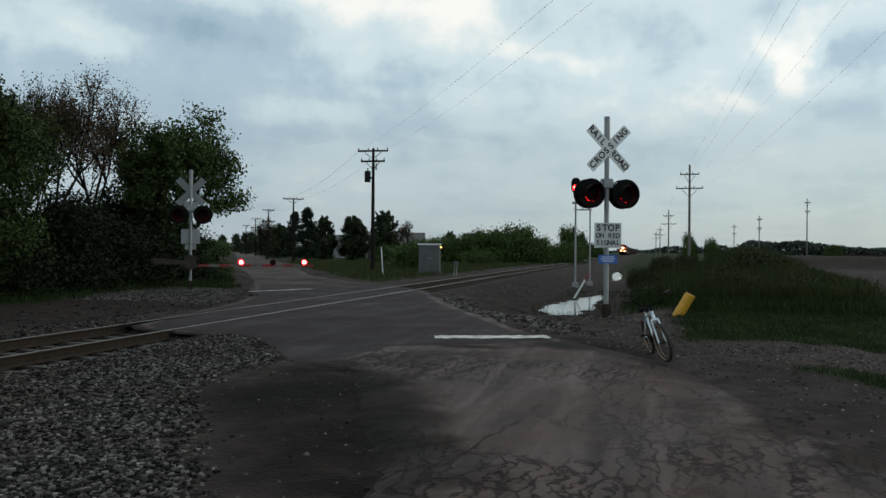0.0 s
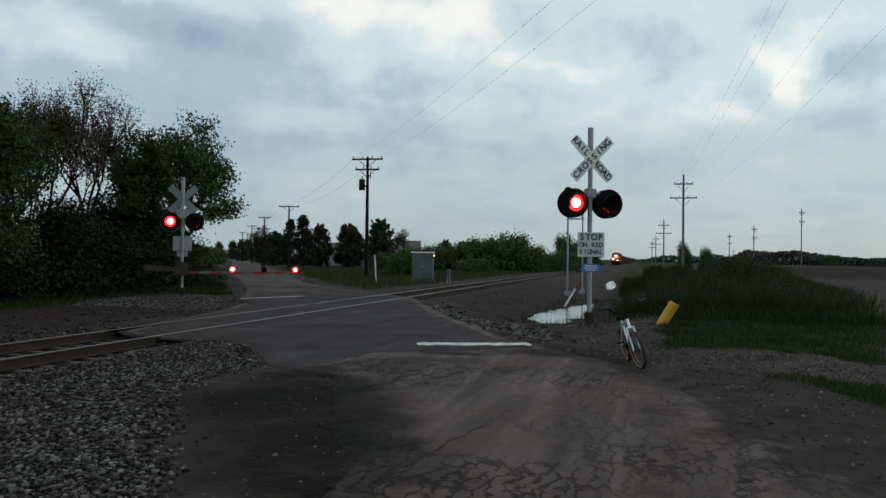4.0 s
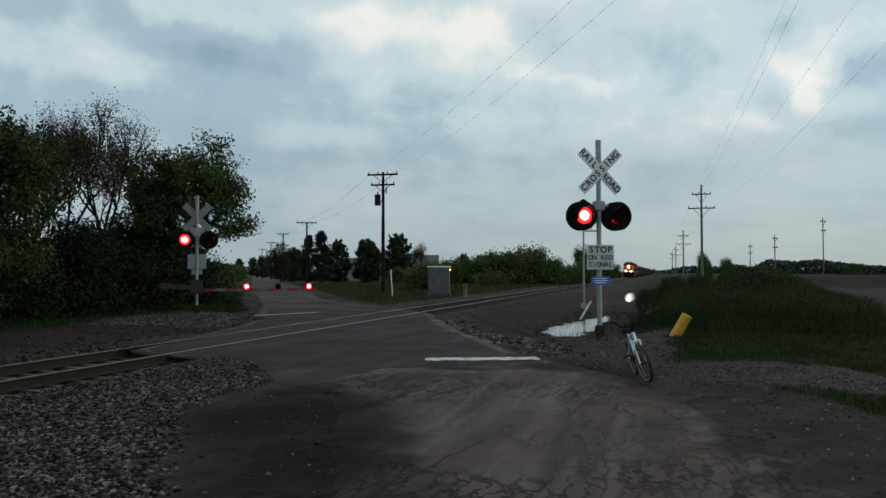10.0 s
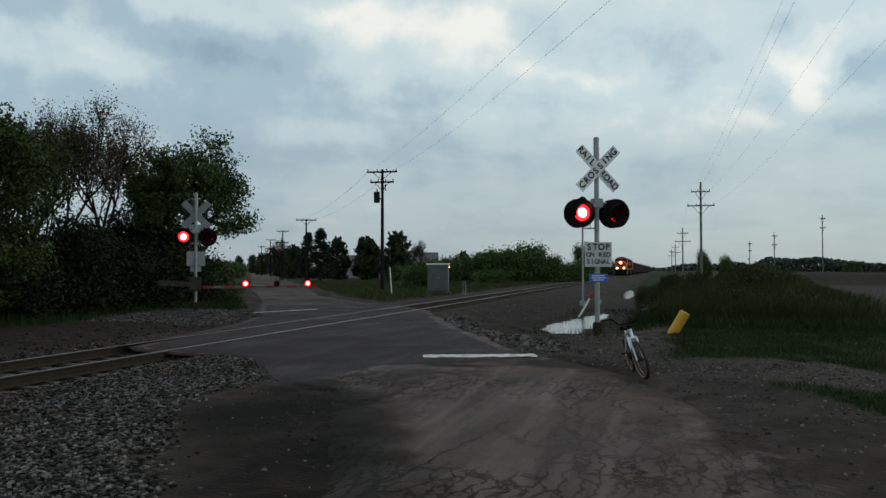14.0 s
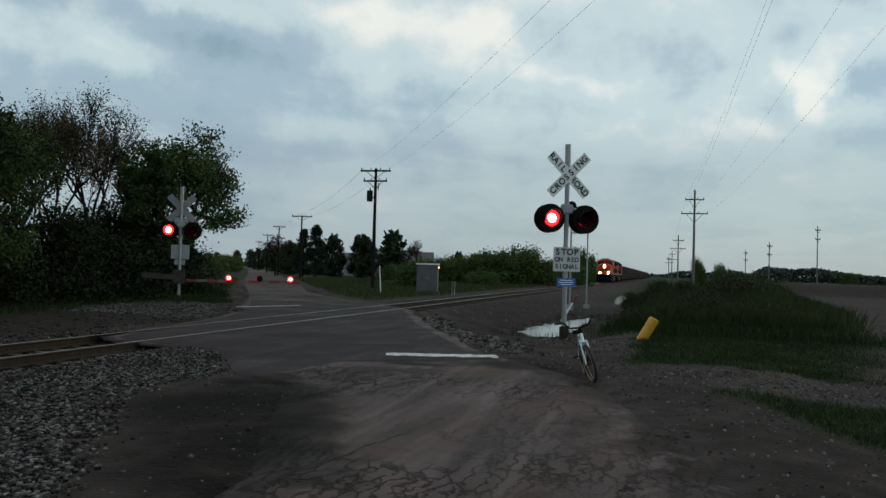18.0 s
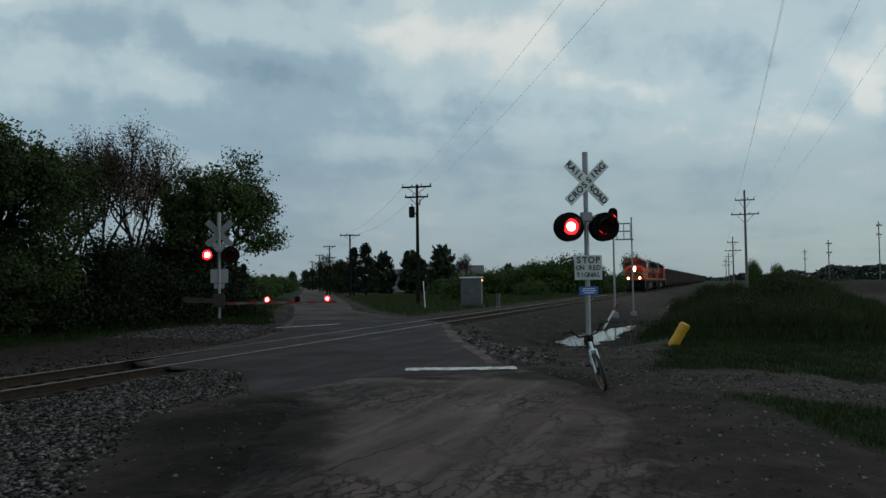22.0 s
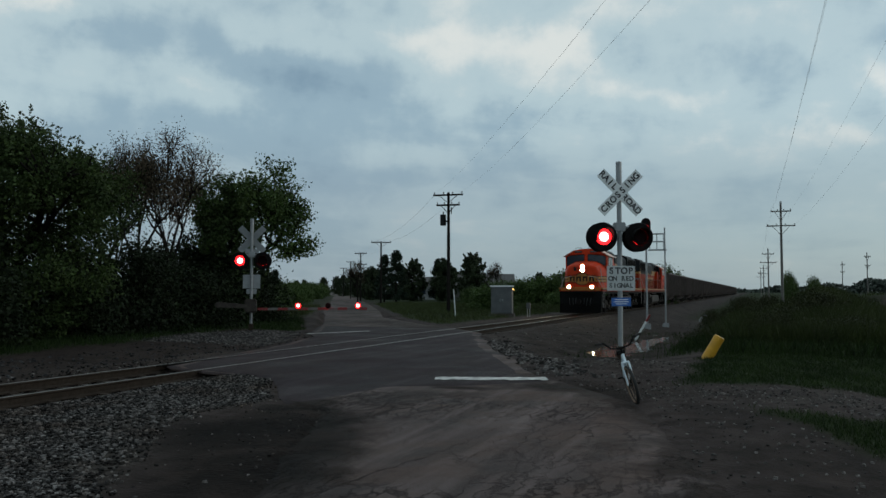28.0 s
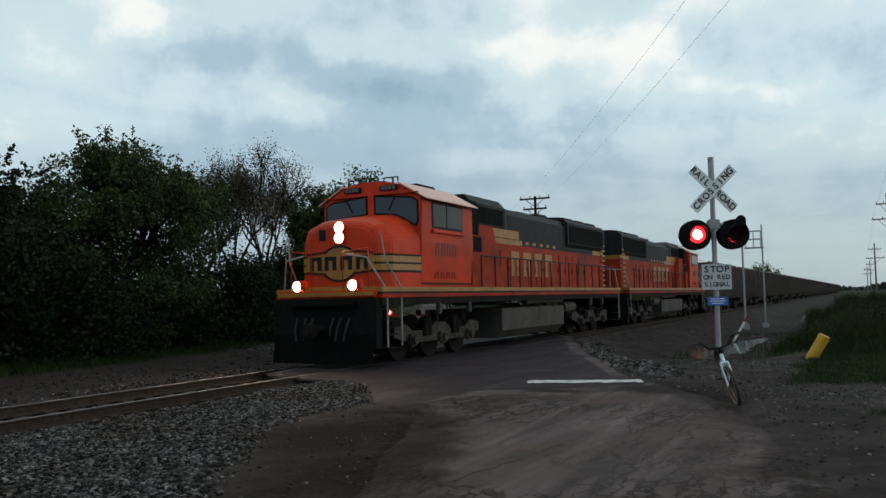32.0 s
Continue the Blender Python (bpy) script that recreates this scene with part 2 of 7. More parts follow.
def asphalt(name, a, b, dirt, cracks, crack_scale, wet=0.0):
    """Worn asphalt: aggregate grain, broad stains, drag marks along the road, cracks where the attribute 'worn' is high, mud where 'muddy' is."""
    mt = bpy.data.materials.new(name)
    mt.use_nodes = True
    nt = mt.node_tree
    N, L = nt.nodes.new, nt.links.new
    bs = nt.nodes["Principled BSDF"]
    tc = N("ShaderNodeTexCoord")

    def tex(scale, detail=6.0, stretch=(1, 1, 1), turn=0.0, distort=0.0, rough=0.55):
        mp, n = N("ShaderNodeMapping"), N("ShaderNodeTexNoise")
        mp.inputs["Scale"].default_value, mp.inputs["Rotation"].default_value = stretch, (0, 0, radians(turn))
        L(tc.outputs["Object"], mp.inputs[0]); L(mp.outputs[0], n.inputs["Vector"])
        n.inputs["Scale"].default_value, n.inputs["Detail"].default_value, n.inputs["Distortion"].default_value = scale, detail, distort
        n.inputs["Roughness"].default_value = rough
        return n

    def ramp(fac, lo, hi, ca, cb):
        r = N("ShaderNodeValToRGB")
        r.color_ramp.elements[0].position, r.color_ramp.elements[1].position = lo, hi
        r.color_ramp.elements[0].color, r.color_ramp.elements[1].color = (*ca, 1), (*cb, 1)
        L(fac, r.inputs[0])
        return r.outputs[0]

    def mix(fac, ca, cb):
        n = N("ShaderNodeMix"); n.data_type = "RGBA"
        L(fac, n.inputs["Factor"])
        for key, v in (("A", ca), ("B", cb)):
            if isinstance(v, tuple):
                n.inputs[key].default_value = (*v, 1)
            else:
                L(v, n.inputs[key])
        return n.outputs["Result"]

    def times(u, v):
        n = N("ShaderNodeMath"); n.operation = "MULTIPLY"
        L(u, n.inputs[0])
        if isinstance(v, float):
            n.inputs[1].default_value = v
        else:
            L(v, n.inputs[1])
        return n.outputs[0]

    grain = tex(55, 4)
    col = ramp(grain.outputs["Fac"], 0.3, 0.7, b, a)
    patches = tex(0.55, 7, distort=0.6)
    col = mix(times(ramp(patches.outputs["Fac"], 0.44, 0.62, (0, 0, 0), (1, 1, 1)), 0.75), col, tuple(v * 0.68 for v in b))
    drag = tex(2.2, 5, (1.0, 0.10, 1), 14, 0.4)
    col = mix(times(ramp(drag.outputs["Fac"], 0.46, 0.66, (0, 0, 0), (1, 1, 1)), 0.8), col, tuple(v * 1.4 for v in a))
    # Brown dust in broad uneven patches.
    dust = tex(0.8, 8, distort=1.2, rough=0.65)
    col = mix(times(ramp(dust.outputs["Fac"], 0.44, 0.66, (0, 0, 0), (1, 1, 1)), 0.7), col, (a[0] * 0.82, a[1] * 0.70, a[2] * 0.60))
    mud = N("ShaderNodeAttribute"); mud.attribute_name = "muddy"
    mudtex = tex(1.9, 10, distort=0.8, rough=0.68)
    mudcol = ramp(mudtex.outputs["Fac"], 0.38, 0.66, tuple(v * 0.40 for v in dirt), tuple(v * 1.9 for v in dirt))
    edge = N("ShaderNodeMath"); edge.operation = "ADD"
    L(mud.outputs["Fac"], edge.inputs[0])
    off = N("ShaderNodeMath"); off.operation = "SUBTRACT"; off.inputs[1].default_value = 0.5
    L(mudtex.outputs["Fac"], off.inputs[0]); L(times(off.outputs[0], 1.6), edge.inputs[1])
    mudfac = ramp(edge.outputs[0], 0.28, 0.72, (0, 0, 0), (1, 1, 1))
    col = mix(mudfac, col, mudcol)
    wet_at = N("ShaderNodeAttribute"); wet_at.attribute_name = "wet"
    wetcol = ramp(tex(3.0, 8, distort=0.8, rough=0.66).outputs["Fac"], 0.38, 0.66, (0.0030, 0.0022, 0.0018), (0.0110, 0.0080, 0.0066))
    col = mix(wet_at.outputs["Fac"], col, wetcol)
    # Cracks: edges of two warped cell patterns.
    warp = tex(2.6, 7, rough=0.7)
    wv = N("ShaderNodeVectorMath"); wv.operation = "SCALE"; wv.inputs["Scale"].default_value = 0.42
    L(warp.outputs["Color"], wv.inputs[0])
    add = N("ShaderNodeVectorMath"); add.operation = "ADD"
    L(tc.outputs["Object"], add.inputs[0]); L(wv.outputs[0], add.inputs[1])
    worn = N("ShaderNodeAttribute"); worn.attribute_name = "worn"
    lines = None
    for sc, lo, hi, st, bare in ((crack_scale, 0.003, 0.013, (1.0, 0.14, 1), 0.48), (crack_scale * 2.6, 0.007, 0.030, (1.1, 0.18, 1), 0.495), (crack_scale * 6.0, 0.015, 0.085, (1.2, 0.26, 1), 0.50)):
        v, mp = N("ShaderNodeTexVoronoi"), N("ShaderNodeMapping")
        mp.inputs["Scale"].default_value, mp.inputs["Rotation"].default_value = st, (0, 0, radians(9))
        v.feature = "DISTANCE_TO_EDGE"
        v.inputs["Scale"].default_value = sc
        L(add.outputs[0], mp.inputs[0]); L(mp.outputs[0], v.inputs["Vector"])
        r = ramp(v.outputs["Distance"], lo, hi, (1, 1, 1), (0, 0, 0))
        keep = ramp(tex(0.6 if lines is None else 0.33, 5, (1.0, 0.8, 1), sc * 40).outputs["Fac"], bare, bare + 0.14, (0, 0, 0), (1, 1, 1))
        r = times(r, keep)
        if lines is None:
            lines = r
        else:
            m = N("ShaderNodeMath"); m.operation = "MAXIMUM"
            L(lines, m.inputs[0]); L(r, m.inputs[1])
            lines = m.outputs[0]
    lines = times(times(lines, worn.outputs["Fac"]), cracks)
    col = mix(lines, col, tuple(v * 0.22 for v in b))
    L(col, bs.inputs["Base Color"])
    rr = ramp(patches.outputs["Fac"], 0.3, 0.7, (0.9, 0.9, 0.9), (0.62, 0.62, 0.62))
    L(mix(times(mudfac, ramp(mudtex.outputs["Fac"], 0.52, 0.64, (0, 0, 0), (1, 1, 1))), rr, (0.85, 0.85, 0.85)), bs.inputs["Roughness"])
    bs.inputs["Specular IOR Level"].default_value = 0.06
    bp, bp2 = N("ShaderNodeBump"), N("ShaderNodeBump")
    bp.inputs["Strength"].default_value, bp.inputs["Distance"].default_value = 0.5, 0.012
    L(grain.outputs["Fac"], bp.inputs["Height"])
    bp2.invert = True
    bp2.inputs["Strength"].default_value, bp2.inputs["Distance"].default_value = 0.8, 0.03
    L(lines, bp2.inputs["Height"]); L(bp.outputs[0], bp2.inputs["Normal"])
    bp3 = N("ShaderNodeBump")
    bp3.inputs["Strength"].default_value, bp3.inputs["Distance"].default_value = 0.25, 0.05
    L(mudtex.outputs["Fac"], bp3.inputs["Height"]); L(bp2.outputs[0], bp3.inputs["Normal"])
    L(bp3.outputs[0], bs.inputs["Normal"])
    return mt


M = {
    "asphalt": asphalt("worn_asphalt", (0.098, 0.0765, 0.0735), (0.046, 0.0355, 0.0338), (0.019, 0.0135, 0.0113), 0.78, 1.0),
    "patch": asphalt("newer_asphalt", (0.034, 0.0268, 0.0295), (0.023, 0.0183, 0.0203), (0.020, 0.0145, 0.0125), 0.3, 0.5),
    "white_line": mat("worn_white_paint", (0.62, 0.62, 0.60), (0.42, 0.41, 0.39), rough=0.7, scale=11, big=4.5, bump=0.2, c=(0.10, 0.095, 0.09)),
    "stone": island(mat("crushed_stone", (0.074, 0.070, 0.068), (0.040, 0.035, 0.033), rough=0.85, scale=18, big=0.9, bump=0.3, fine=70, c=(0.030, 0.021, 0.016), spec=0.1), 0.15, 3.5, 2.6),
    "stone_dark": island(mat("damp_dark_stone", (0.034, 0.034, 0.036), (0.018, 0.017, 0.018), rough=0.8, scale=18, bump=0.3, fine=70, spec=0.15), 0.3, 2.2, 1.8),
    "stone_pale": island(mat("pale_crushed_stone", (0.105, 0.098, 0.094), (0.062, 0.055, 0.052), rough=0.85, scale=18, bump=0.3, fine=70, spec=0.1), 0.3, 2.2, 1.8),
    "sign_back": mat("dull_sign_back", (0.22, 0.23, 0.235), (0.16, 0.17, 0.175), rough=0.6, scale=5, bump=0.03),
    "tan": mat("tan_sidewall", (0.24, 0.16, 0.11), (0.18, 0.12, 0.08), rough=0.7, scale=20, bump=0),
    "steel": mat("galvanized_steel", (0.30, 0.31, 0.32), (0.23, 0.24, 0.25), rough=0.5, metal=0.35, scale=5, bump=0.05),
    "rail": mat("rusty_rail", (0.046, 0.034, 0.026), (0.026, 0.019, 0.014), spec=0.1, rough=0.85, metal=0.0, scale=12, bump=0.2),
    "railhead": mat("polished_rail_head", (0.26, 0.245, 0.235), (0.14, 0.13, 0.12), rough=0.38, metal=1.0, scale=8, bump=0.03),
    "tie": mat("creosoted_tie", (0.042, 0.032, 0.025), (0.024, 0.018, 0.015), rough=0.9, scale=10, big=2, bump=0.5, fine=40, per_object=0.3),
    "black": mat("black_paint", (0.010, 0.010, 0.010), (0.006, 0.006, 0.006), spec=0.06, rough=0.8, scale=8, bump=0.05),
    "undercarriage": mat("grimy_undercarriage", (0.016, 0.0135, 0.012), (0.008, 0.007, 0.0065), spec=0.1, rough=0.85, scale=7, bump=0.2),
    "truckgrey": mat("dusty_truck_frame", (0.060, 0.050, 0.043), (0.022, 0.018, 0.016), spec=0.2, rough=0.8, scale=5, bump=0.2),
    "sign_white": mat("weathered_sign_white", (0.78, 0.80, 0.80), (0.66, 0.68, 0.68), rough=0.45, scale=5, bump=0.03),
    "plate_grey": mat("weathered_plate", (0.50, 0.52, 0.52), (0.40, 0.42, 0.42), rough=0.45, scale=5, bump=0.03),
    "letter": mat("sign_black", (0.02, 0.02, 0.022), rough=0.5, scale=10, bump=0),
    "blue": mat("blue_sign", (0.03, 0.12, 0.42), (0.025, 0.10, 0.35), rough=0.45, scale=10, bump=0),
    "red_stripe": mat("red_stripe", (0.20, 0.014, 0.014), (0.15, 0.012, 0.012), rough=0.5, scale=10, bump=0),
    "yellow": mat("yellow_plastic", (0.56, 0.30, 0.016), (0.44, 0.23, 0.014), rough=0.5, scale=5, bump=0.05),
    "cabinet": mat("aluminium_case", (0.10, 0.105, 0.11), (0.075, 0.08, 0.085), rough=0.6, metal=0.2, scale=2, bump=0.05),
    "pole": mat("dark_weathered_pole", (0.015, 0.0125, 0.011), (0.009, 0.008, 0.007), spec=0.1, rough=0.9, scale=7, bump=0.4, fine=25),
    "greypole": mat("grey_weathered_pole", (0.14, 0.13, 0.12), (0.09, 0.085, 0.08), rough=0.9, scale=7, bump=0.4, fine=25),
    "wire": mat("wire", (0.50, 0.52, 0.54), rough=0.6, scale=10, bump=0),
    "bark": mat("bark", (0.014, 0.012, 0.010), (0.008, 0.007, 0.006), rough=0.95, scale=9, bump=0.6, fine=18, spec=0.08),
    "leaf": leaf_mat("leaf_green", (0.060, 0.092, 0.024), (0.032, 0.054, 0.015)),
    # Leaf green raised to paint slight haze over the far trees.
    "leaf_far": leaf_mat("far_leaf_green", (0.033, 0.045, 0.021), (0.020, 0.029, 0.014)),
    "leaf_mid": leaf_mat("mid_leaf_green", (0.044, 0.066, 0.018), (0.021, 0.034, 0.011)),
    # Greyed, paled leaf colour stands in for air haze over the distant woods.
    "leaf_haze": leaf_mat("hazed_leaf_green", (0.046, 0.058, 0.048), (0.034, 0.044, 0.036)),
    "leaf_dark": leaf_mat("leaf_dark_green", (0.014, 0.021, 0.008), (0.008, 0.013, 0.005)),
    "leaf_young": leaf_mat("young_reddish_leaf", (0.075, 0.054, 0.036), (0.046, 0.038, 0.022)),
    "leaf_pine": leaf_mat("needle_green", (0.012, 0.022, 0.012), (0.008, 0.016, 0.009)),
    "grass": leaf_mat("grass_blade", (0.020, 0.036, 0.007), (0.011, 0.021, 0.005), 0.4, 1.6),
    "grass_field": leaf_mat("field_grass_blade", (0.044, 0.056, 0.018), (0.026, 0.036, 0.011), 0.5, 1.5),
    "weed": leaf_mat("weed_leaf", (0.030, 0.034, 0.012), (0.019, 0.023, 0.009), 0.75, 1.25),
    "bank_grass": leaf_mat("bank_grass_blade", (0.034, 0.046, 0.012), (0.020, 0.027, 0.008), 0.7, 1.3),
    "orange": mat("orange_locomotive_paint", (0.54, 0.037, 0.004), (0.44, 0.031, 0.004), spec=0.18, rough=0.45, scale=2.5, big=0.8, bump=0.04, c=(0.30, 0.030, 0.009)),
    "orange_dirty": mat("sooty_orange_paint", (0.33, 0.027, 0.005), (0.19, 0.018, 0.005), spec=0.12, rough=0.6, scale=1.6, big=0.5, bump=0.06, c=(0.12, 0.026, 0.012)),
    "glass_dark": mat("dark_side_glass", (0.012, 0.013, 0.015), (0.009, 0.010, 0.011), rough=0.1, scale=2, bump=0, spec=0.25),
    "number_brown": mat("dark_brown_number_paint", (0.15, 0.018, 0.010), (0.11, 0.014, 0.008), rough=0.5, scale=4, bump=0),
    "rail_pale": mat("greyed_white_paint", (0.30, 0.27, 0.25), (0.20, 0.18, 0.17), rough=0.6, scale=6, bump=0),
    "loco_yellow": mat("yellow_locomotive_paint", (0.34, 0.155, 0.012), (0.22, 0.095, 0.010), rough=0.45, scale=3, bump=0.03),
    "loco_dark": mat("dark_green_locomotive_paint", (0.011, 0.012, 0.013), (0.007, 0.008, 0.009), spec=0.16, rough=0.6, scale=3, bump=0.05),
    "tank": mat("dusty_fuel_tank", (0.075, 0.066, 0.059), (0.034, 0.029, 0.026), spec=0.2, rough=0.75, scale=1.6, bump=0.1),
    "hopper": mat("brown_grey_hopper", (0.075, 0.054, 0.046), (0.045, 0.034, 0.030), rough=0.75, scale=1.5, big=0.4, bump=0.1, per_object=0.25),
    "coal": mat("coal", (0.02, 0.02, 0.02), (0.012, 0.012, 0.012), rough=0.8, scale=6, bump=0.8, fine=8),
    "glass": mat("cab_glass", (0.025, 0.035, 0.05), (0.02, 0.028, 0.04), rough=0.08, scale=2, bump=0, spec=0.45),
    "rubber": mat("tyre_rubber", (0.018, 0.018, 0.018), rough=0.8, scale=20),
    "bike_white": mat("pale_blue_bike_paint", (0.62, 0.70, 0.76), (0.5, 0.58, 0.64), rough=0.35, scale=8, bump=0),
    "chrome": mat("chrome", (0.7, 0.7, 0.7), rough=0.2, metal=1.0, scale=10, bump=0),
    "house_white": mat("pale_siding", (0.24, 0.245, 0.25), (0.19, 0.195, 0.20), rough=0.7, scale=2, bump=0.1),
    "roof": mat("grey_shingle_roof", (0.09, 0.085, 0.085), (0.06, 0.058, 0.058), rough=0.9, scale=6, bump=0.4),
    "lens_dark": mat("unlit_red_lens", (0.014, 0.003, 0.004), (0.010, 0.002, 0.003), spec=0.1, rough=0.7, scale=10, bump=0),
    "lens_lit": glow("lit_red_lens", (1.0, 0.010, 0.013), 6.0),
    "lens_core": glow("lit_red_lens_core", (1.0, 0.35, 0.32), 14.0),
    "headlight": glow("lit_headlight", (1.0, 0.74, 0.44), 380.0),
    "ditch_glow": glow("lit_ditch_light", (1.0, 0.74, 0.44), 140.0),
    # Gate whites toned down to a dim grey.
    "gate_pale": mat("greyed_gate_white", (0.13, 0.12, 0.115), (0.09, 0.085, 0.08), rough=0.7, scale=9, bump=0),
    "amber": glow("amber_lamp", (1.0, 0.45, 0.12), 6.0),
}

# ---- mesh helpers ----


def part(name, bm, material, parent=None, label="", smooth=False):
    me = bpy.data.meshes.new(name)
    if isinstance(bm, tuple):
        me.from_pydata(bm[0], [], bm[1])
    else:
        bmesh.ops.recalc_face_normals(bm, faces=bm.faces)
        bm.to_mesh(me)
        bm.free()
    me.materials.append(M[material] if isinstance(material, str) else material)
    if smooth:
        me.polygons.foreach_set("use_smooth", [True] * len(me.polygons))
    ob = new(name, me)
    if parent is not None:
        ob.parent = parent
    return tagged(ob, label)


def group_at(name, m, label, category, group=""):
    ob = new(name)
    ob.empty_display_size = 0.3
    ob.matrix_world = m
    return tagged(ob, label, category, group)


def B():
    return bmesh.new()


def box(bm, x0, x1, y0, y1, z0, z1, bevel=0.0, m=None):
    r = bmesh.ops.create_cube(bm, size=1)
    t = Matrix.Translation(((x0 + x1) / 2, (y0 + y1) / 2, (z0 + z1) / 2)) @ Matrix.Diagonal((x1 - x0, y1 - y0, z1 - z0, 1))
    bmesh.ops.transform(bm, matrix=(m @ t) if m else t, verts=r["verts"])
    if bevel:
        edges = list({e for v in r["verts"] for e in v.link_edges})
        bmesh.ops.bevel(bm, geom=edges, offset=bevel, segments=2, affect="EDGES", clamp_overlap=True)
    return bm


def rod(bm, p, q, r0, r1=None, seg=10, caps=True):
    p, q = Vector(p), Vector(q)
    d = q - p
    m = Matrix.Translation((p + q) / 2) @ d.to_track_quat("Z", "Y").to_matrix().to_4x4()
    bmesh.ops.create_cone(bm, cap_ends=caps, segments=seg, radius1=r0, radius2=r0 if r1 is None else r1, depth=d.length, matrix=m)
    return bm


def ring(bm, centre, axis, r, tube, seg=28, side=8):
    centre, q = Vector(centre), Vector(axis).to_track_quat("Z", "Y")
    vs = []
    for i in range(seg):
        a = 2 * math.pi * i / seg
        row = []
        for j in range(side):
            b = 2 * math.pi * j / side
            k = r + tube * math.cos(b)
            row.append(bm.verts.new(centre + q @ Vector((k * math.cos(a), k * math.sin(a), tube * math.sin(b)))))
        vs.append(row)
    for i in range(seg):
        for j in range(side):
            bm.faces.new((vs[i][j], vs[(i + 1) % seg][j], vs[(i + 1) % seg][(j + 1) % side], vs[i][(j + 1) % side]))
    return bm


def prism(bm, outline, y0, y1, m=None):
    """An outline of (x, z) pairs drawn out along y."""
    a = [bm.verts.new((x, y0, z)) for x, z in outline]
    b = [bm.verts.new((x, y1, z)) for x, z in outline]
    n = len(outline)
    fs = [bm.faces.new(a), bm.faces.new(b[::-1])]
    for i in range(n):
        fs.append(bm.faces.new((a[i], b[i], b[(i + 1) % n], a[(i + 1) % n])))
    if m:
        bmesh.ops.transform(bm, matrix=m, verts=a + b)
    return bm


def text_mesh(body, size, material, parent, m, name="lettering", depth=0.002):
    cu = bpy.data.curves.new(name, "FONT")
    cu.body, cu.size, cu.align_x, cu.align_y, cu.space_character, cu.extrude, cu.offset = body, size, "CENTER", "CENTER", 1.12, depth, size * 0.034
    tmp = bpy.data.objects.new("tmp", cu)
    me = bpy.data.meshes.new_from_object(tmp)
    bpy.data.objects.remove(tmp)
    me.materials.append(M[material])
    ob = new(name, me)
    ob.parent = parent
    ob.matrix_basis = m
    return ob


def word_mesh(word, size, pitch, parent, m):
    """A word set letter by letter at an even pitch, each letter a part."""
    for i, ch in enumerate(word):
        if ch != " ":
            text_mesh(ch, size, "letter", parent, m @ pose((i - (len(word) - 1) / 2) * pitch, 0, 0), "letter", 0.001)


def quads(verts):
    """verts: n x 4 x 3. A mesh of loose quads."""
    v = np.asarray(verts, float).reshape(-1, 3)
    return v.tolist(), np.arange(len(v)).reshape(-1, 4).tolist()


def leaves(rng, centres, size, jitter, flat=0.0):
    """One small quad at each centre, turned at random."""
    n = len(centres)
    a = rng.normal(size=(n, 3)); a[:, 2] *= 1 - flat
    a /= np.linalg.norm(a, axis=1)[:, None] + 1e-9
    b = np.cross(a, rng.normal(size=(n, 3)))
    b /= np.linalg.norm(b, axis=1)[:, None] + 1e-9
    s = size * rng.uniform(1 - jitter, 1 + jitter, (n, 1))
    c = np.asarray(centres)
    return np.stack([c - a * s * 0.5, c + b * s * 0.32, c + a * s * 0.5, c - b * s * 0.32], 1)


# ---- plan ----
TRACK_SLOPE = 0.014


def track_x(y):
    return -9.57 - TRACK_SLOPE * (y - 16.0)


# Edges of the road, along y.
ROAD_Y = (-40, -5, 5.2, 6.5, 7.8, 9.6, 10.1, 10.6, 11.2, 11.9, 12.6, 13.0, 13.25, 13.6, 14.2, 16.5, 19.0, 21.3, 24.0, 27.0, 34.7, 55.5, 86.6, 244, 420, 900)
ROAD_LEFT = (0.4, -0.6, -1.75, -2.4, -2.9, -3.7, -4.6, -5.05, -5.45, -5.95, -6.5, -7.1, -8.2, -9.5, -10.3, -11.0, -11.4, -11.9, -13.0, -14.4, -18.4, -30.4, -47.8, -135.6, -238, -520)
ROAD_RY = (-40, -5, 6.9, 8.1, 9.6, 11.9, 14.35, 15.2, 17.4, 22.4, 30.0, 34.4, 36.8, 45.5, 63, 128, 244, 420, 900)
ROAD_RIGHT = (9, 3.4, 1.9, 1.4, 1.0, 0.4, -1.3, -2.0, -3.0, -5.5, -8.4, -11.1, -13.6, -19.8, -29.0, -64.4, -129, -230, -505)


def road_left(y):
    return np.interp(y, ROAD_Y, ROAD_LEFT)


def road_right(y):
    return np.interp(y, ROAD_RY, ROAD_RIGHT)


def smooth01(v):
    v = np.clip(v, 0, 1)
    return v * v * (3 - 2 * v)


def bump2(x, y, cx, cy, sx, sy):
    return np.exp(-((x - cx) / sx) ** 2 - ((y - cy) / sy) ** 2)


def lumps(x, y, s, seed=0.0):
    return (np.sin(x * s + 1.3 + seed) * np.cos(y * s * 1.13 + 0.4 + seed) + 0.6 * np.sin(x * s * 2.3 + y * s * 1.7 + seed) + 0.35 * np.sin(x * s * 4.9 - y * s * 4.1 + 2 * seed)) / 1.95


# Where loose stone gives way to mud, beside the road before the crossing.
GRAVEL_Y = (-5, 4.85, 5.8, 6.8, 8.0, 9.0, 10.3, 12.0)
GRAVEL_X = (2.0, -2.8, -3.4, -4.0, -4.65, -4.95, -4.75, -5.3)
# Pools in the ditch: centre, half widths, turn towards the left, level.
POOLS = ((-3.1, 30.2, 0.95, 4.2, 0.03, -0.55), (-2.75, 35.4, 0.42, 3.4, -0.05, -0.55), (-4.0, 88.0, 0.44, 14.0, 0.045, -1.0))


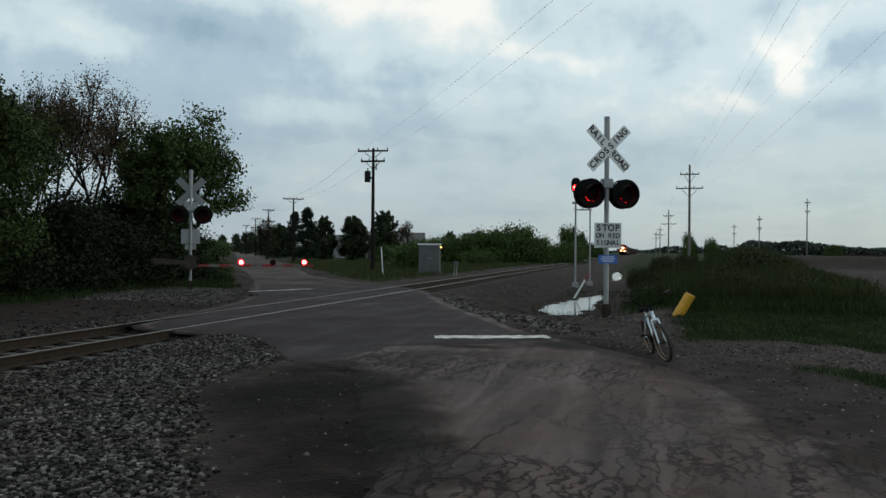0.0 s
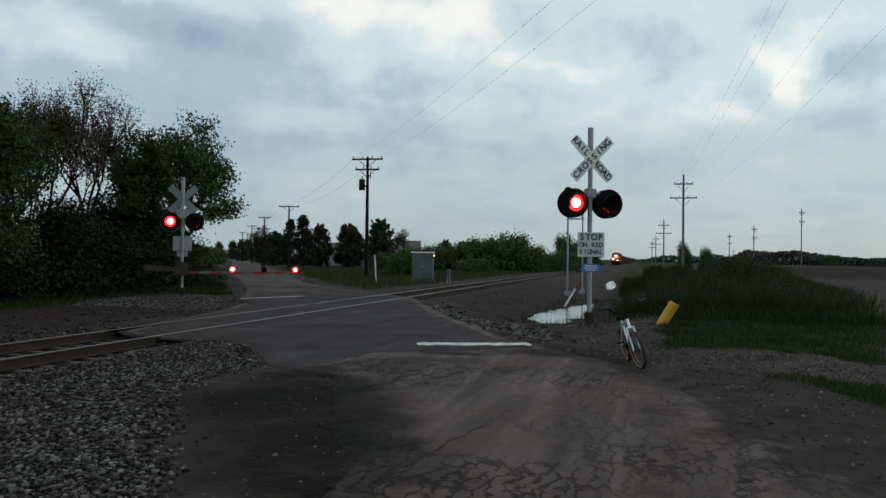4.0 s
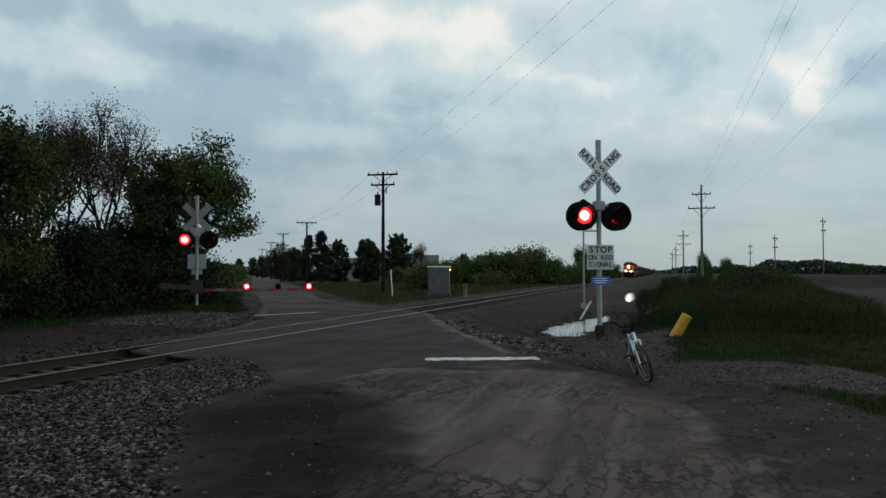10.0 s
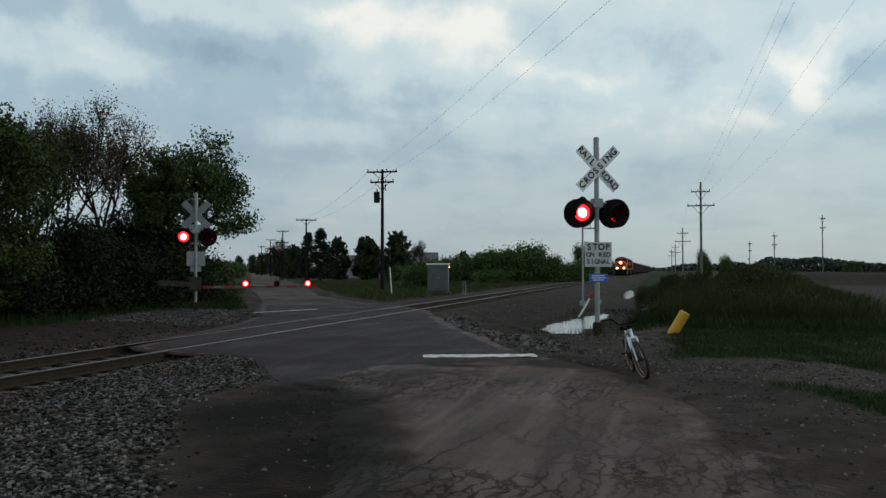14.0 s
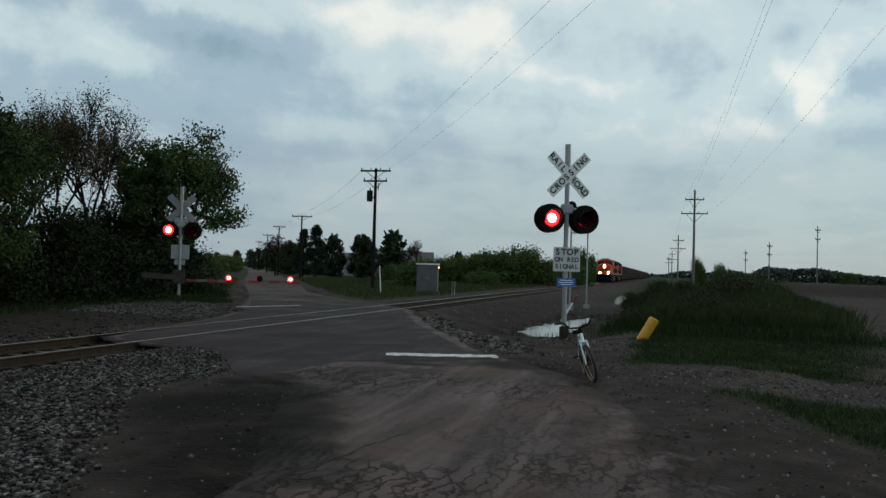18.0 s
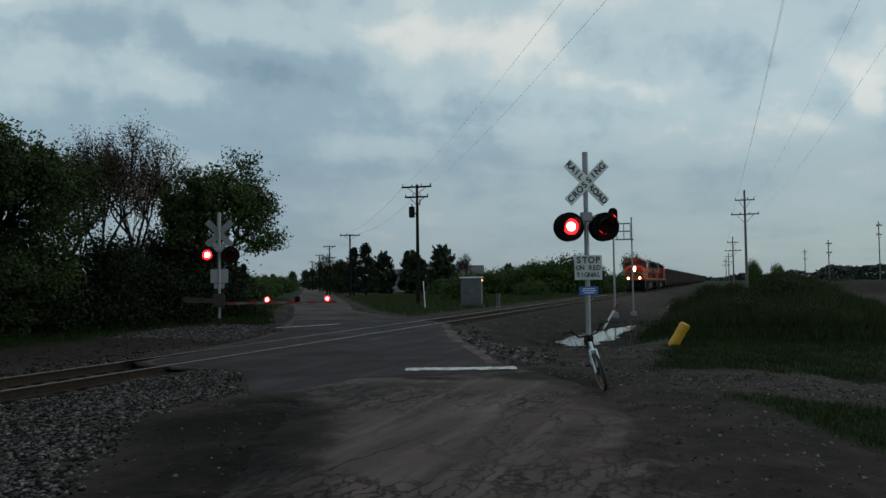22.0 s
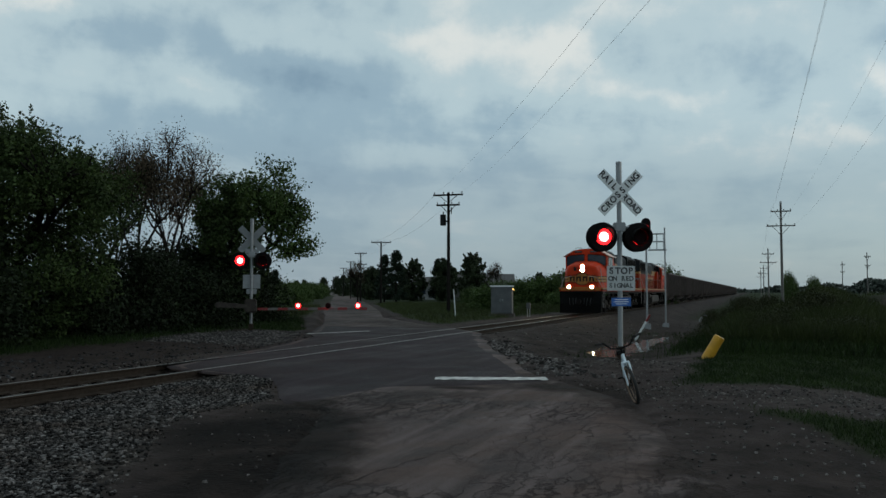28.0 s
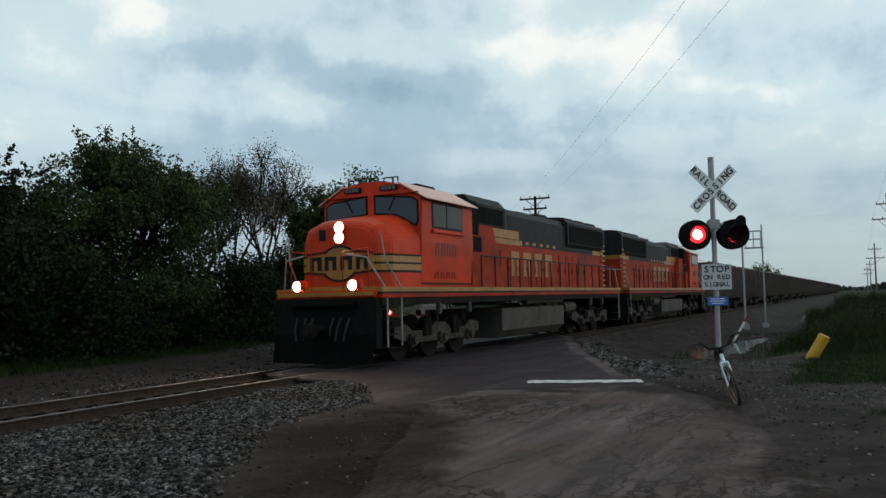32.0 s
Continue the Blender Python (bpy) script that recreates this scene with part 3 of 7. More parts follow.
def ditch_x(y):
    return np.interp(y, (20, 26, 38, 60, 92, 140), (-2.6, -2.9, -2.7, -3.0, -4.2, -6.4))


def ditch_floor(y):
    return np.interp(y, (17.5, 21, 25, 40, 60, 75, 150, 260), (0.0, 0.14, 0.46, 0.50, 0.80, 0.95, 0.95, 0.3))


def ground_z(x, y):
    x, y = np.asarray(x, float), np.asarray(y, float)
    z = 0.02 * lumps(x, y, 0.9) + 0.0 * x
    on_road = smooth01((x - road_left(y) + 0.05) / 0.22) * smooth01((road_right(y) - 0.02 - x) / 0.40)
    z = z * (1 - on_road) - 0.075 * on_road
    # Track bed: lower between and beside the rails away from the crossing.
    off = np.abs(x - track_x(y))
    bed = smooth01((1.95 - off) / 0.5) * (1 - on_road)
    z = z * (1 - bed) + (-0.205) * bed
    z -= 0.12 * smooth01((off - 1.9) / 0.8) * smooth01((4.2 - off) / 1.4) * (1 - on_road) * (y > 14.0) * 0.6
    # The ditch with its pools, between the track's shoulder and the weedy bank.
    xc, top = ditch_x(y), track_x(y) + 2.4
    cut = smooth01((x - top) / np.maximum(xc - 0.9 - top, 1.0)) * smooth01((xc + 4.0 - x) / 2.9)
    z -= ditch_floor(y) * cut * (1 - on_road)
    for cx, cy, sx, sy, turn, level in POOLS:
        hollow = bump2(x + turn * (y - cy), y, cx, cy, sx, sy)
        z -= 0.20 * hollow * (1 + 0.5 * lumps(x, y, 1.9, 4.0))
    # Gravel mounds at the two signal masts.
    near_water = bump2(x, y, -3.2, 29.0, 3.0, 9.0) + bump2(x, y, -4.4, 86.0, 2.5, 30.0)
    z += near_water * 0.055 * lumps(x, y, 2.3, 0.7) + near_water * 0.03 * lumps(x, y, 5.1, 2.2)
    z += 0.16 * bump2(x, y, -0.9, 17.4, 1.0, 1.3) + 0.20 * bump2(x, y, -14.8, 23.9, 2.2, 2.4)
    # Weedy bank on the right and the low embankment behind it.
    z += 1.4 * smooth01((x - 0.6 - 0.02 * y) / 3.6) * smooth01((y - 24) / 16) * smooth01((72 - y) / 24) * smooth01((7.0 + 0.055 * (y - 30) - x) / 3.6) * (0.85 + 0.25 * lumps(x, y, 0.35))
    z -= 0.25 * smooth01((x - 2.0) / 2.5) * smooth01((24 - y) / 10)
    z += 1.25 * smooth01((y - 84) / 5) * smooth01((101 - y) / 6) * smooth01((x - 6) / 6) * smooth01((500 - x) / 60)
    # Verge and wood floor left of the track.
    z += 0.25 * smooth01((-16.5 - x) / 5) * smooth01((60 - y) / 20) * (1 + 0.5 * lumps(x, y, 0.5)) * (1 - on_road)
    return z


def grass_mask(x, y):
    """0 bare, 1 grown over."""
    right = smooth01((x - (0.35 + 0.10 * np.maximum(15 - y, 0)) - 0.25 * lumps(x, y, 1.7)) / 0.5) * smooth01((y - 14.5 - 0.25 * np.maximum(x - 1, 0) - 0.5 * lumps(x, y, 2.1)) / 0.7) * smooth01((4.6 + 0.1 * y - x + lumps(x, y, 0.6)) / 2.0)
    right = np.maximum(right, smooth01((x - 1.65 - 0.5 * np.maximum(11.8 - y, 0) - 0.3 * lumps(x, y, 1.9)) / 0.5) * smooth01((12.2 + 0.3 * (x - 2) - y + 0.4 * lumps(x, y, 2.4)) / 0.7))
    ditch = smooth01((x - ditch_x(y) - 1.5 - 0.3 * lumps(x, y, 0.8)) / 1.2) * smooth01((y - 22) / 6) * smooth01((5.2 + 0.06 * y - x + lumps(x, y, 0.6)) / 2.0)
    left = smooth01((-15.4 - 0.16 * (y - 14) - x + 0.6 * lumps(x, y, 0.9)) / 1.4) * smooth01((road_left(y) - 0.8 - x) / 0.8)
    left = np.maximum(left, smooth01((y - 27.0 - lumps(x, y, 0.9)) / 2.0) * smooth01((road_left(y) - 0.5 - x + 0.4 * lumps(x, y, 1.1)) / 0.8))
    far = smooth01((y - 35.5) / 2.0) * smooth01((x - road_right(y) - 0.5) / 0.8) * smooth01((track_x(y) - 3.0 - x) / 0.8)
    far2 = (1 - smooth01((y - 60) / 5) * smooth01((104 - y) / 4) * smooth01((x - 7) / 3)) * smooth01((y - 70) / 15) * smooth01((x - track_x(y) - 4) / 3)
    return np.clip(np.maximum.reduce([right, ditch, left, far, far2]), 0, 1)


def mud_mask(x, y):
    """Soft dark mud beside the broken road edge."""
    w = 0.5 * lumps(x, y, 1.3)
    damp = 0.8 * smooth01((x - road_right(y) - 1.1 + w) / 0.8) * smooth01((-0.3 - x + 0.5 * w) / 0.8) * smooth01((y - 16.5) / 1.5) * smooth01((x - track_x(y) - 1.9) / 0.6) * smooth01((70 - y) / 20)
    damp = np.maximum(damp, 0.9 * bump2(x, y, -0.5, 13.4, 1.7, 0.8))
    damp = np.maximum(damp, 0.6 * smooth01((x - road_right(y) + 0.2 + 0.4 * w) / 0.6) * smooth01((12.5 - y + w) / 2.0) * (0.5 + 0.5 * (lumps(x, y, 0.8, 2.0) > -0.1)))
    damp = np.maximum(damp, 0.75 * smooth01((track_x(y) - 1.6 - x + w) / 1.0) * smooth01((22.5 - y + w) / 2.0))
    return np.clip(damp + smooth01((x - np.interp(y, GRAVEL_Y, GRAVEL_X) + 0.5 * w) / 0.7) * smooth01((10.2 - y + 0.2 * w) / 0.4) * smooth01((0.6 - x + w) / 1.2), 0, 1)


def wet_mask(x, y):
    """Standing damp in the mud, darker than the rest."""
    v = bump2(x - 0.35 * (y - 8), y, -3.55, 8.0, 1.0, 1.3) + 0.8 * bump2(x, y, -2.3, 6.2, 0.7, 0.9) + 0.6 * bump2(x, y, -4.3, 9.6, 0.5, 0.4) + 0.5 * bump2(x, y, -1.2, 13.3, 1.3, 0.4)
    return np.clip(1.25 * v + 0.25 * lumps(x, y, 2.3, 1.0) * (v > 0.1), 0, 1)


def gravel_mask(x, y):
    """Where loose crushed stone lies."""
    edge = np.minimum(road_left(y), np.interp(y, GRAVEL_Y, GRAVEL_X) + 0.18 * lumps(x, y, 1.6))
    near = smooth01((edge - x + 0.12 * lumps(x, y, 4.0)) / 0.3) * smooth01((x - track_x(y) - 0.2) / 0.3) * smooth01((14.4 - y) / 0.6)
    beyond = smooth01((x - road_right(y) - 0.1) / 0.5) * smooth01((x - track_x(y) - 0.3) / 0.3) * smooth01((track_x(y) + 8.4 - x - 0.8 * lumps(x, y, 0.7)) / 2.0) * smooth01((y - 15.5) / 2.0)
    leftside = smooth01((track_x(y) + 0.2 - x) / 0.5) * smooth01((x + 15.2 + 0.4 * lumps(x, y, 0.8)) / 1.5) * smooth01((road_left(y) + 0.2 - x) / 0.6)
    bed = smooth01((2.2 - np.abs(x - track_x(y))) / 0.5)
    mound = np.maximum(bump2(x, y, -14.4, 23.0, 2.4, 2.4), bump2(x, y, -0.9, 17.6, 1.0, 1.2))
    yard = 0.8 * smooth01((y - 58) / 6) * smooth01((104 - y) / 4) * smooth01((x - 7) / 3)
    row = 0.55 * bump2(x, y - 0.25 * (x - 2.6), 2.6, 13.7, 2.4, 0.75)
    return np.clip(np.maximum.reduce([near, 0.25 * beyond, 0.30 * leftside, 0.5 * bed, mound, row, yard]), 0, 1)


def build_ground():
    def axis(lo, hi, step, far):
        core = np.arange(lo, hi + 1e-6, step)
        out = [hi]
        s = step
        while out[-1] < far:
            s *= 1.16
            out.append(out[-1] + s)
        inn = [lo]
        s = step
        while inn[-1] > -far:
            s *= 1.16
            inn.append(inn[-1] - s)
        return np.concatenate([inn[:0:-1], core, out[1:]])

    xs, ys = axis(-26, 12, 0.2, 3500), axis(-2, 45, 0.25, 3500)
    ys = np.concatenate([ys[ys < 45.2], np.arange(45.6, 112, 0.6), ys[ys > 113]])
    X, Y = np.meshgrid(xs, ys)
    Z = ground_z(X, Y)
    nx, ny = len(xs), len(ys)
    idx = np.arange(nx * ny).reshape(ny, nx)
    faces = np.stack([idx[:-1, :-1], idx[:-1, 1:], idx[1:, 1:], idx[1:, :-1]], -1).reshape(-1, 4)
    me = bpy.data.meshes.new("ground")
    me.from_pydata(np.stack([X, Y, Z], -1).reshape(-1, 3).tolist(), [], faces.tolist())
    for key, fn in (("grown", grass_mask), ("stony", gravel_mask), ("muddy", mud_mask), ("wet", wet_mask)):
        at = me.attributes.new(key, "FLOAT", "POINT")
        at.data.foreach_set("value", fn(X, Y).ravel().astype(np.float32))
    mt = mat("bare_soil", (0.058, 0.0450, 0.0420), (0.025, 0.0187, 0.0170), rough=0.9, scale=2.6, big=0.5, bump=0.8, fine=22, c=(0.013, 0.010, 0.009), spec=0.06, coords="Object", bump_d=0.04)
    nt = mt.node_tree
    N, L = nt.nodes.new, nt.links.new
    bs = nt.nodes["Principled BSDF"]
    soil = bs.inputs["Base Color"].links[0].from_socket
    tc = N("ShaderNodeTexCoord")

    def blend(col, key, scale, ca, cb, cell):
        at = N("ShaderNodeAttribute"); at.attribute_name = key
        if cell:
            n = N("ShaderNodeTexVoronoi"); n.inputs["Scale"].default_value = scale
            fac = n.outputs["Color"]
        else:
            n = N("ShaderNodeTexNoise"); n.inputs["Scale"].default_value = scale; n.inputs["Detail"].default_value = 8
            n.inputs["Roughness"].default_value, n.inputs["Distortion"].default_value = 0.66, 0.8
            fac = n.outputs["Fac"]
        L(tc.outputs["Object"], n.inputs["Vector"])
        r = N("ShaderNodeValToRGB")
        r.color_ramp.elements[0].color, r.color_ramp.elements[1].color = (*ca, 1), (*cb, 1)
        r.color_ramp.elements[0].position, r.color_ramp.elements[1].position = (0.25, 0.75) if cell else (0.38, 0.66)
        L(fac, r.inputs[0])
        mx = N("ShaderNodeMix"); mx.data_type = "RGBA"
        L(at.outputs["Fac"], mx.inputs["Factor"]); L(col, mx.inputs["A"]); L(r.outputs[0], mx.inputs["B"])
        return mx.outputs["Result"]

    col = blend(soil, "stony", 22.0, (0.010, 0.008, 0.007), (0.060, 0.052, 0.045), True)
    col = blend(col, "muddy", 1.9, (0.0072, 0.0053, 0.0045), (0.036, 0.0265, 0.0225), False)
    col = blend(col, "wet", 3.0, (0.0030, 0.0022, 0.0018), (0.0110, 0.0080, 0.0066), False)
    col = blend(col, "grown", 1.6, (0.008, 0.013, 0.003), (0.019, 0.030, 0.007), False)
    L(col, bs.inputs["Base Color"])
    me.materials.append(mt)
    me.polygons.foreach_set("use_smooth", [True] * len(me.polygons))
    tagged(new("ground", me), "flat dark soil with gravel and grassy verges", "ground", kind="structure")


build_ground()


def build_road():
    ys = np.concatenate([np.arange(-40, 4, 0.25), np.arange(4, 20, 0.1), np.arange(20, 46, 0.25), np.geomspace(46, 900, 60)])
    rng = np.random.default_rng(3)
    wob_l = 0.10 * np.array([noise.noise((0, y * 0.9, 0)) for y in ys]) + 0.025 * rng.normal(size=len(ys)) * (ys < 46)
    wob_r = 0.14 * np.array([noise.noise((9, y * 0.8, 0)) for y in ys]) + 0.025 * rng.normal(size=len(ys)) * (ys < 46)
    nu = 26
    vs = []
    for i, y in enumerate(ys):
        l, r = road_left(y) + wob_l[i], road_right(y) + wob_r[i]
        for k in range(nu):
            u = k / (nu - 1)
            edge = min(u, 1 - u)
            x = l + (r - l) * u
            z = 0.006 * noise.noise((x * 0.7, y * 0.7, 2)) - 0.05 * max(0, 1 - edge * (r - l) / (0.25 if u < 0.5 else 0.5)) ** 1.5 + 0.004
            vs.append((x, y, z))
    fs = []
    for i in range(len(ys) - 1):
        for k in range(nu - 1):
            a = i * nu + k
            fs.append((a, a + 1, a + nu + 1, a + nu))
    ob = part("road", (vs, fs), "asphalt", smooth=True)
    X, Y = np.array([v[0] for v in vs]), np.array([v[1] for v in vs])
    L_, R_ = road_left(Y), road_right(Y)
    muddy = np.maximum(0.18 * mud_mask(X, Y) * (Y < 14), 0.95 * smooth01((L_ + 1.3 - X + 0.7 * lumps(X, Y, 1.1)) / 1.5) * smooth01((13.0 - Y) / 2.0)) + 0.75 * smooth01((X - R_ + 1.7 + 0.5 * lumps(X, Y, 0.9)) / 1.9) * smooth01((18 - Y) / 4)
    muddy += 0.55 * bump2(X, Y - 0.5 * (X + 3.2), -3.4, 11.2, 2.0, 1.3) + 0.5 * bump2(X, Y, -1.2, 13.4, 1.6, 0.5) + 0.8 * smooth01((Y - 28) / 5) * smooth01((200 - Y) / 60) * (0.6 + 0.4 * lumps(X, Y, 0.5))
    muddy += 1.2 * bump2(X, Y, -2.85, 12.65, 0.5, 0.16)
    worn = smooth01((13.0 - Y) / 2.0) + 0.4 * smooth01((Y - 30) / 4)
    for key, val in (("muddy", np.clip(muddy, 0, 1)), ("worn", np.clip(worn, 0, 1)), ("wet", wet_mask(X, Y))):
        ob.data.attributes.new(key, "FLOAT", "POINT").data.foreach_set("value", val.astype(np.float32))
    tagged(ob, "cracked grey country road crossing the railway at an angle", "road", kind="structure")
    # The newer, darker surface across the crossing, with a ragged seam to the old one.
    ys2 = np.concatenate([np.arange(10.0, 16.0, 0.1), np.arange(16.0, 33.0, 0.3)])
    vs, fs = [], []
    for i, y in enumerate(ys2):
        l = road_left(y) + 0.04
        r = road_right(y) - 0.05
        l = max(l, r - 11)
        seam = np.interp(y, (10.0, 10.2, 11.4, 12.4, 12.75, 12.95, 13.4, 13.9, 14.4), (-4.3, -4.2, -4.1, -3.85, -3.3, -2.6, -2.1, -1.6, -1.1)) + 0.14 * noise.noise((y * 2.1, 3, 1)) + 0.08 * noise.noise((y * 6.0, 5, 1))
        r2 = max(min(r, seam), l + 0.05)
        for k in range(14):
            x = l + (r2 - l) * k / 13
            vs.append((x, y, 0.016 - 0.05 * max(0, 1 - (min(x - l, r - x) + 0.05) / 0.3) ** 1.5 - 0.020 * max(0, 1 - (r2 - x) / 0.2) - 0.02 * max(0, 1 - i / 3) + 0.003 * noise.noise((x, y, 5))))
    for i in range(len(ys2) - 1):
        for k in range(13):
            a = i * 14 + k
            fs.append((a, a + 1, a + 15, a + 14))
    ob = part("crossing_surface", (vs, fs), "patch", smooth=True)
    for key in ("muddy", "worn"):
        ob.data.attributes.new(key, "FLOAT", "POINT").data.foreach_set("value", np.full(len(vs), 0.15 if key == "muddy" else 0.5, np.float32))
    tagged(ob, "smooth dark asphalt laid across the rails", "road surface", kind="structure")


build_road()


def stop_line(p, q, width):
    p, q = Vector((*p, 0)), Vector((*q, 0))
    d = (q - p).normalized()
    n = Vector((-d.y, d.x, 0))
    rng = random.Random(4)
    vs, fs = [], []
    steps = 40
    for i in range(steps + 1):
        c = p + (q - p) * i / steps
        for s in (-1, 1):
            w = width / 2 * (1 + 0.5 * (rng.random() - 0.5)) + 0.02 * math.sin(i * 0.5)
            vs.append((*(c + n * s * w)[:2], 0.027))
    for i in range(steps):
        fs.append((2 * i, 2 * i + 2, 2 * i + 3, 2 * i + 1))
    return tagged(part("stop_line", (vs, fs), "white_line"), "worn white painted stop line on the asphalt", "road marking", "stop lines")


stop_line((-3.68, 13.70), (-1.75, 14.38), 0.46)
stop_line((-14.2, 26.2), (-12.9, 29.2), 0.22)

# ---- water ----


def puddle(cx, cy, sx, sy, turn, z):
    """A level sheet of water; the hollow in the ground gives its shore."""
    bm = B()
    ring_ = [(cx + 1.5 * sx * math.cos(a), cy + 1.5 * sy * math.sin(a)) for a in [2 * math.pi * i / 24 for i in range(24)]]
    bm.faces.new([bm.verts.new((x - turn * (y - cy), y, z)) for x, y in ring_])
    mt = bpy.data.materials.get("still_water")
    if mt is None:
        mt = mat("still_water", (0.03, 0.028, 0.024), (0.02, 0.019, 0.016), rough=0.08, scale=3, bump=0.015, fine=5, spec=1.0)
        mt.node_tree.nodes["Principled BSDF"].inputs["IOR"].default_value = 1.6
    return tagged(part("puddle", bm, mt), "still rain puddle mirroring the pale sky", "puddle", kind="structure")


puddle(-2.95, 32.6, 1.35, 6.2, 0.0, -0.55)
puddle(*POOLS[2])

# ---- railway track ----
TRACK_TURN = math.degrees(math.atan(TRACK_SLOPE))


def track_pose(y, z=0.0):
    return pose(track_x(y), y, z, 0, 0, TRACK_TURN)


def build_track():
    track = group_at("railway_track", Matrix.Identity(4), "single railway track with rusty rails on wooden ties", "railway track")
    tagged(track, kind="structure")
    head, y0, y1 = 0.02, -60.0, 900.0
    for s in (-1, 1):
        bm = B()
        cx = s * 0.7525
        prism(bm, [(cx - 0.07, head - 0.17), (cx + 0.07, head - 0.17), (cx + 0.07, head - 0.155), (cx + 0.012, head - 0.13), (cx + 0.012, head - 0.045), (cx + 0.036, head - 0.03), (cx + 0.036, head - 0.004),
                   (cx - 0.036, head - 0.004), (cx - 0.036, head - 0.03), (cx - 0.012, head - 0.045), (cx - 0.012, head - 0.13), (cx - 0.07, head - 0.155)], y0, y1, track_pose(0))
        rail = part("rail", bm, "rail", track)
        bm = B()
        prism(bm, [(cx - 0.028, head - 0.004), (cx + 0.028, head - 0.004), (cx + 0.022, head + 0.002), (cx - 0.022, head + 0.002)], y0, y1, track_pose(0))
        part("rail_head", bm, "railhead", rail, "bright worn running surface")
        # Black strip in place of the open flangeway; its shade is painted, not cut.
        bm = B()
        inner = -s * 0.09
        prism(bm, [(cx - s * 0.037, 0.0), (cx + inner, 0.0), (cx + inner, 0.0215), (cx - s * 0.037, 0.0215)], 13.9, 30.6, track_pose(0))
        part("flangeway_strip", bm, "black", track, "black strip painted as the shaded gap beside the rail")
    bm = B()
    box(bm, -1.3, 1.3, -0.11, 0.11, head - 0.36, head - 0.172, 0.012)
    tie = part("tie", bm, "tie", track)
    plate = B()
    for s in (-1, 1):
        box(plate, s * 0.7525 - 0.17, s * 0.7525 + 0.17, -0.09, 0.09, head - 0.172, head - 0.155, 0.004)
    plate_me = part("tie_plate", plate, "rail", tie)
    rng = random.Random(2)
    first = True
    for i in range(260):
        y = -8 + i * 0.52
        if 15.5 < y < 30.5:
            continue
        m = track_pose(y) @ pose(rng.uniform(-0.05, 0.05), rng.uniform(-0.03, 0.03), rng.uniform(-0.006, 0.004), 0, 0, rng.uniform(-1.5, 1.5))
        if first:
            tie.matrix_basis = m
            first = False
        else:
            c = copy_thing(tie, m)


build_track()


def build_siding():
    """A second track on the low bank across the field."""
    side = group_at("siding_track", pose(0, 92.0, 1.27, 0, 0, -2), "second railway track on a low gravel bank", "railway track")
    tagged(side, kind="structure")
    for s in (-1, 1):
        bm = B()
        prism(bm, [(s * 0.7525 - 0.07, 0), (s * 0.7525 + 0.07, 0), (s * 0.7525 + 0.036, 0.15), (s * 0.7525 - 0.036, 0.15)], 18, 420, pose(0, 0, 0, 0, 0, -90))
        part("rail", bm, "rail", side)
    bm = B()
    box(bm, -0.11, 0.11, -1.3, 1.3, -0.16, -0.005, 0.01)
    tie = part("tie", bm, "tie", side)
    for i in range(130):
        m = pose(18 + 0.6 * i, 0, 0)
        if i:
            copy_thing(tie, m)
        else:
            tie.matrix_basis = m


build_siding()

# ---- crossing signals ----


def light_unit(root, cx, z, front, lens_name, steady=None):
    """A round black target with a hooded lens. front: -1 faces the road user, 1 the other way. Returns the lens, which turns its lit or unlit face out."""
    f = front
    bm = B()
    rod(bm, (cx, f * 0.10, z), (cx, f * 0.125, z), 0.305, seg=40)
    ring(bm, (cx, f * 0.1125, z), (0, 1, 0), 0.300, 0.014, 40, 6)
    unit = part("light_unit", bm, "black", root, "round black signal target")
    bm = B()
    rod(bm, (cx, f * 0.0, z), (cx, f * 0.10, z), 0.17, 0.19, seg=24)
    part("lamp_housing", bm, "black", unit)
    # Hood: an open half tube over the lens.
    bm = B()
    n = 18
    rows = []
    for r in (0.185, 0.178):
        a_row, b_row = [], []
        for i in range(n + 1):
            a = math.radians(-25 + 230 * i / n)
            x, zz = r * math.cos(a), r * math.sin(a)
            a_row.append(bm.verts.new((cx + x, f * 0.125, z + zz)))
            b_row.append(bm.verts.new((cx + x, f * (0.125 + 0.16 + 0.14 * max(0, math.sin(a))), z + zz)))
        rows.append((a_row, b_row))
    for i in range(n):
        (a, b), (c, d) = rows
        bm.faces.new((a[i], a[i + 1], b[i + 1], b[i])); bm.faces.new((c[i], d[i], d[i + 1], c[i + 1])); bm.faces.new((b[i], b[i + 1], d[i + 1], d[i]))
    part("hood", bm, "black", unit)
    return flip_lens(lens_name, unit, (cx, f * 0.150, z), 0.172, f)


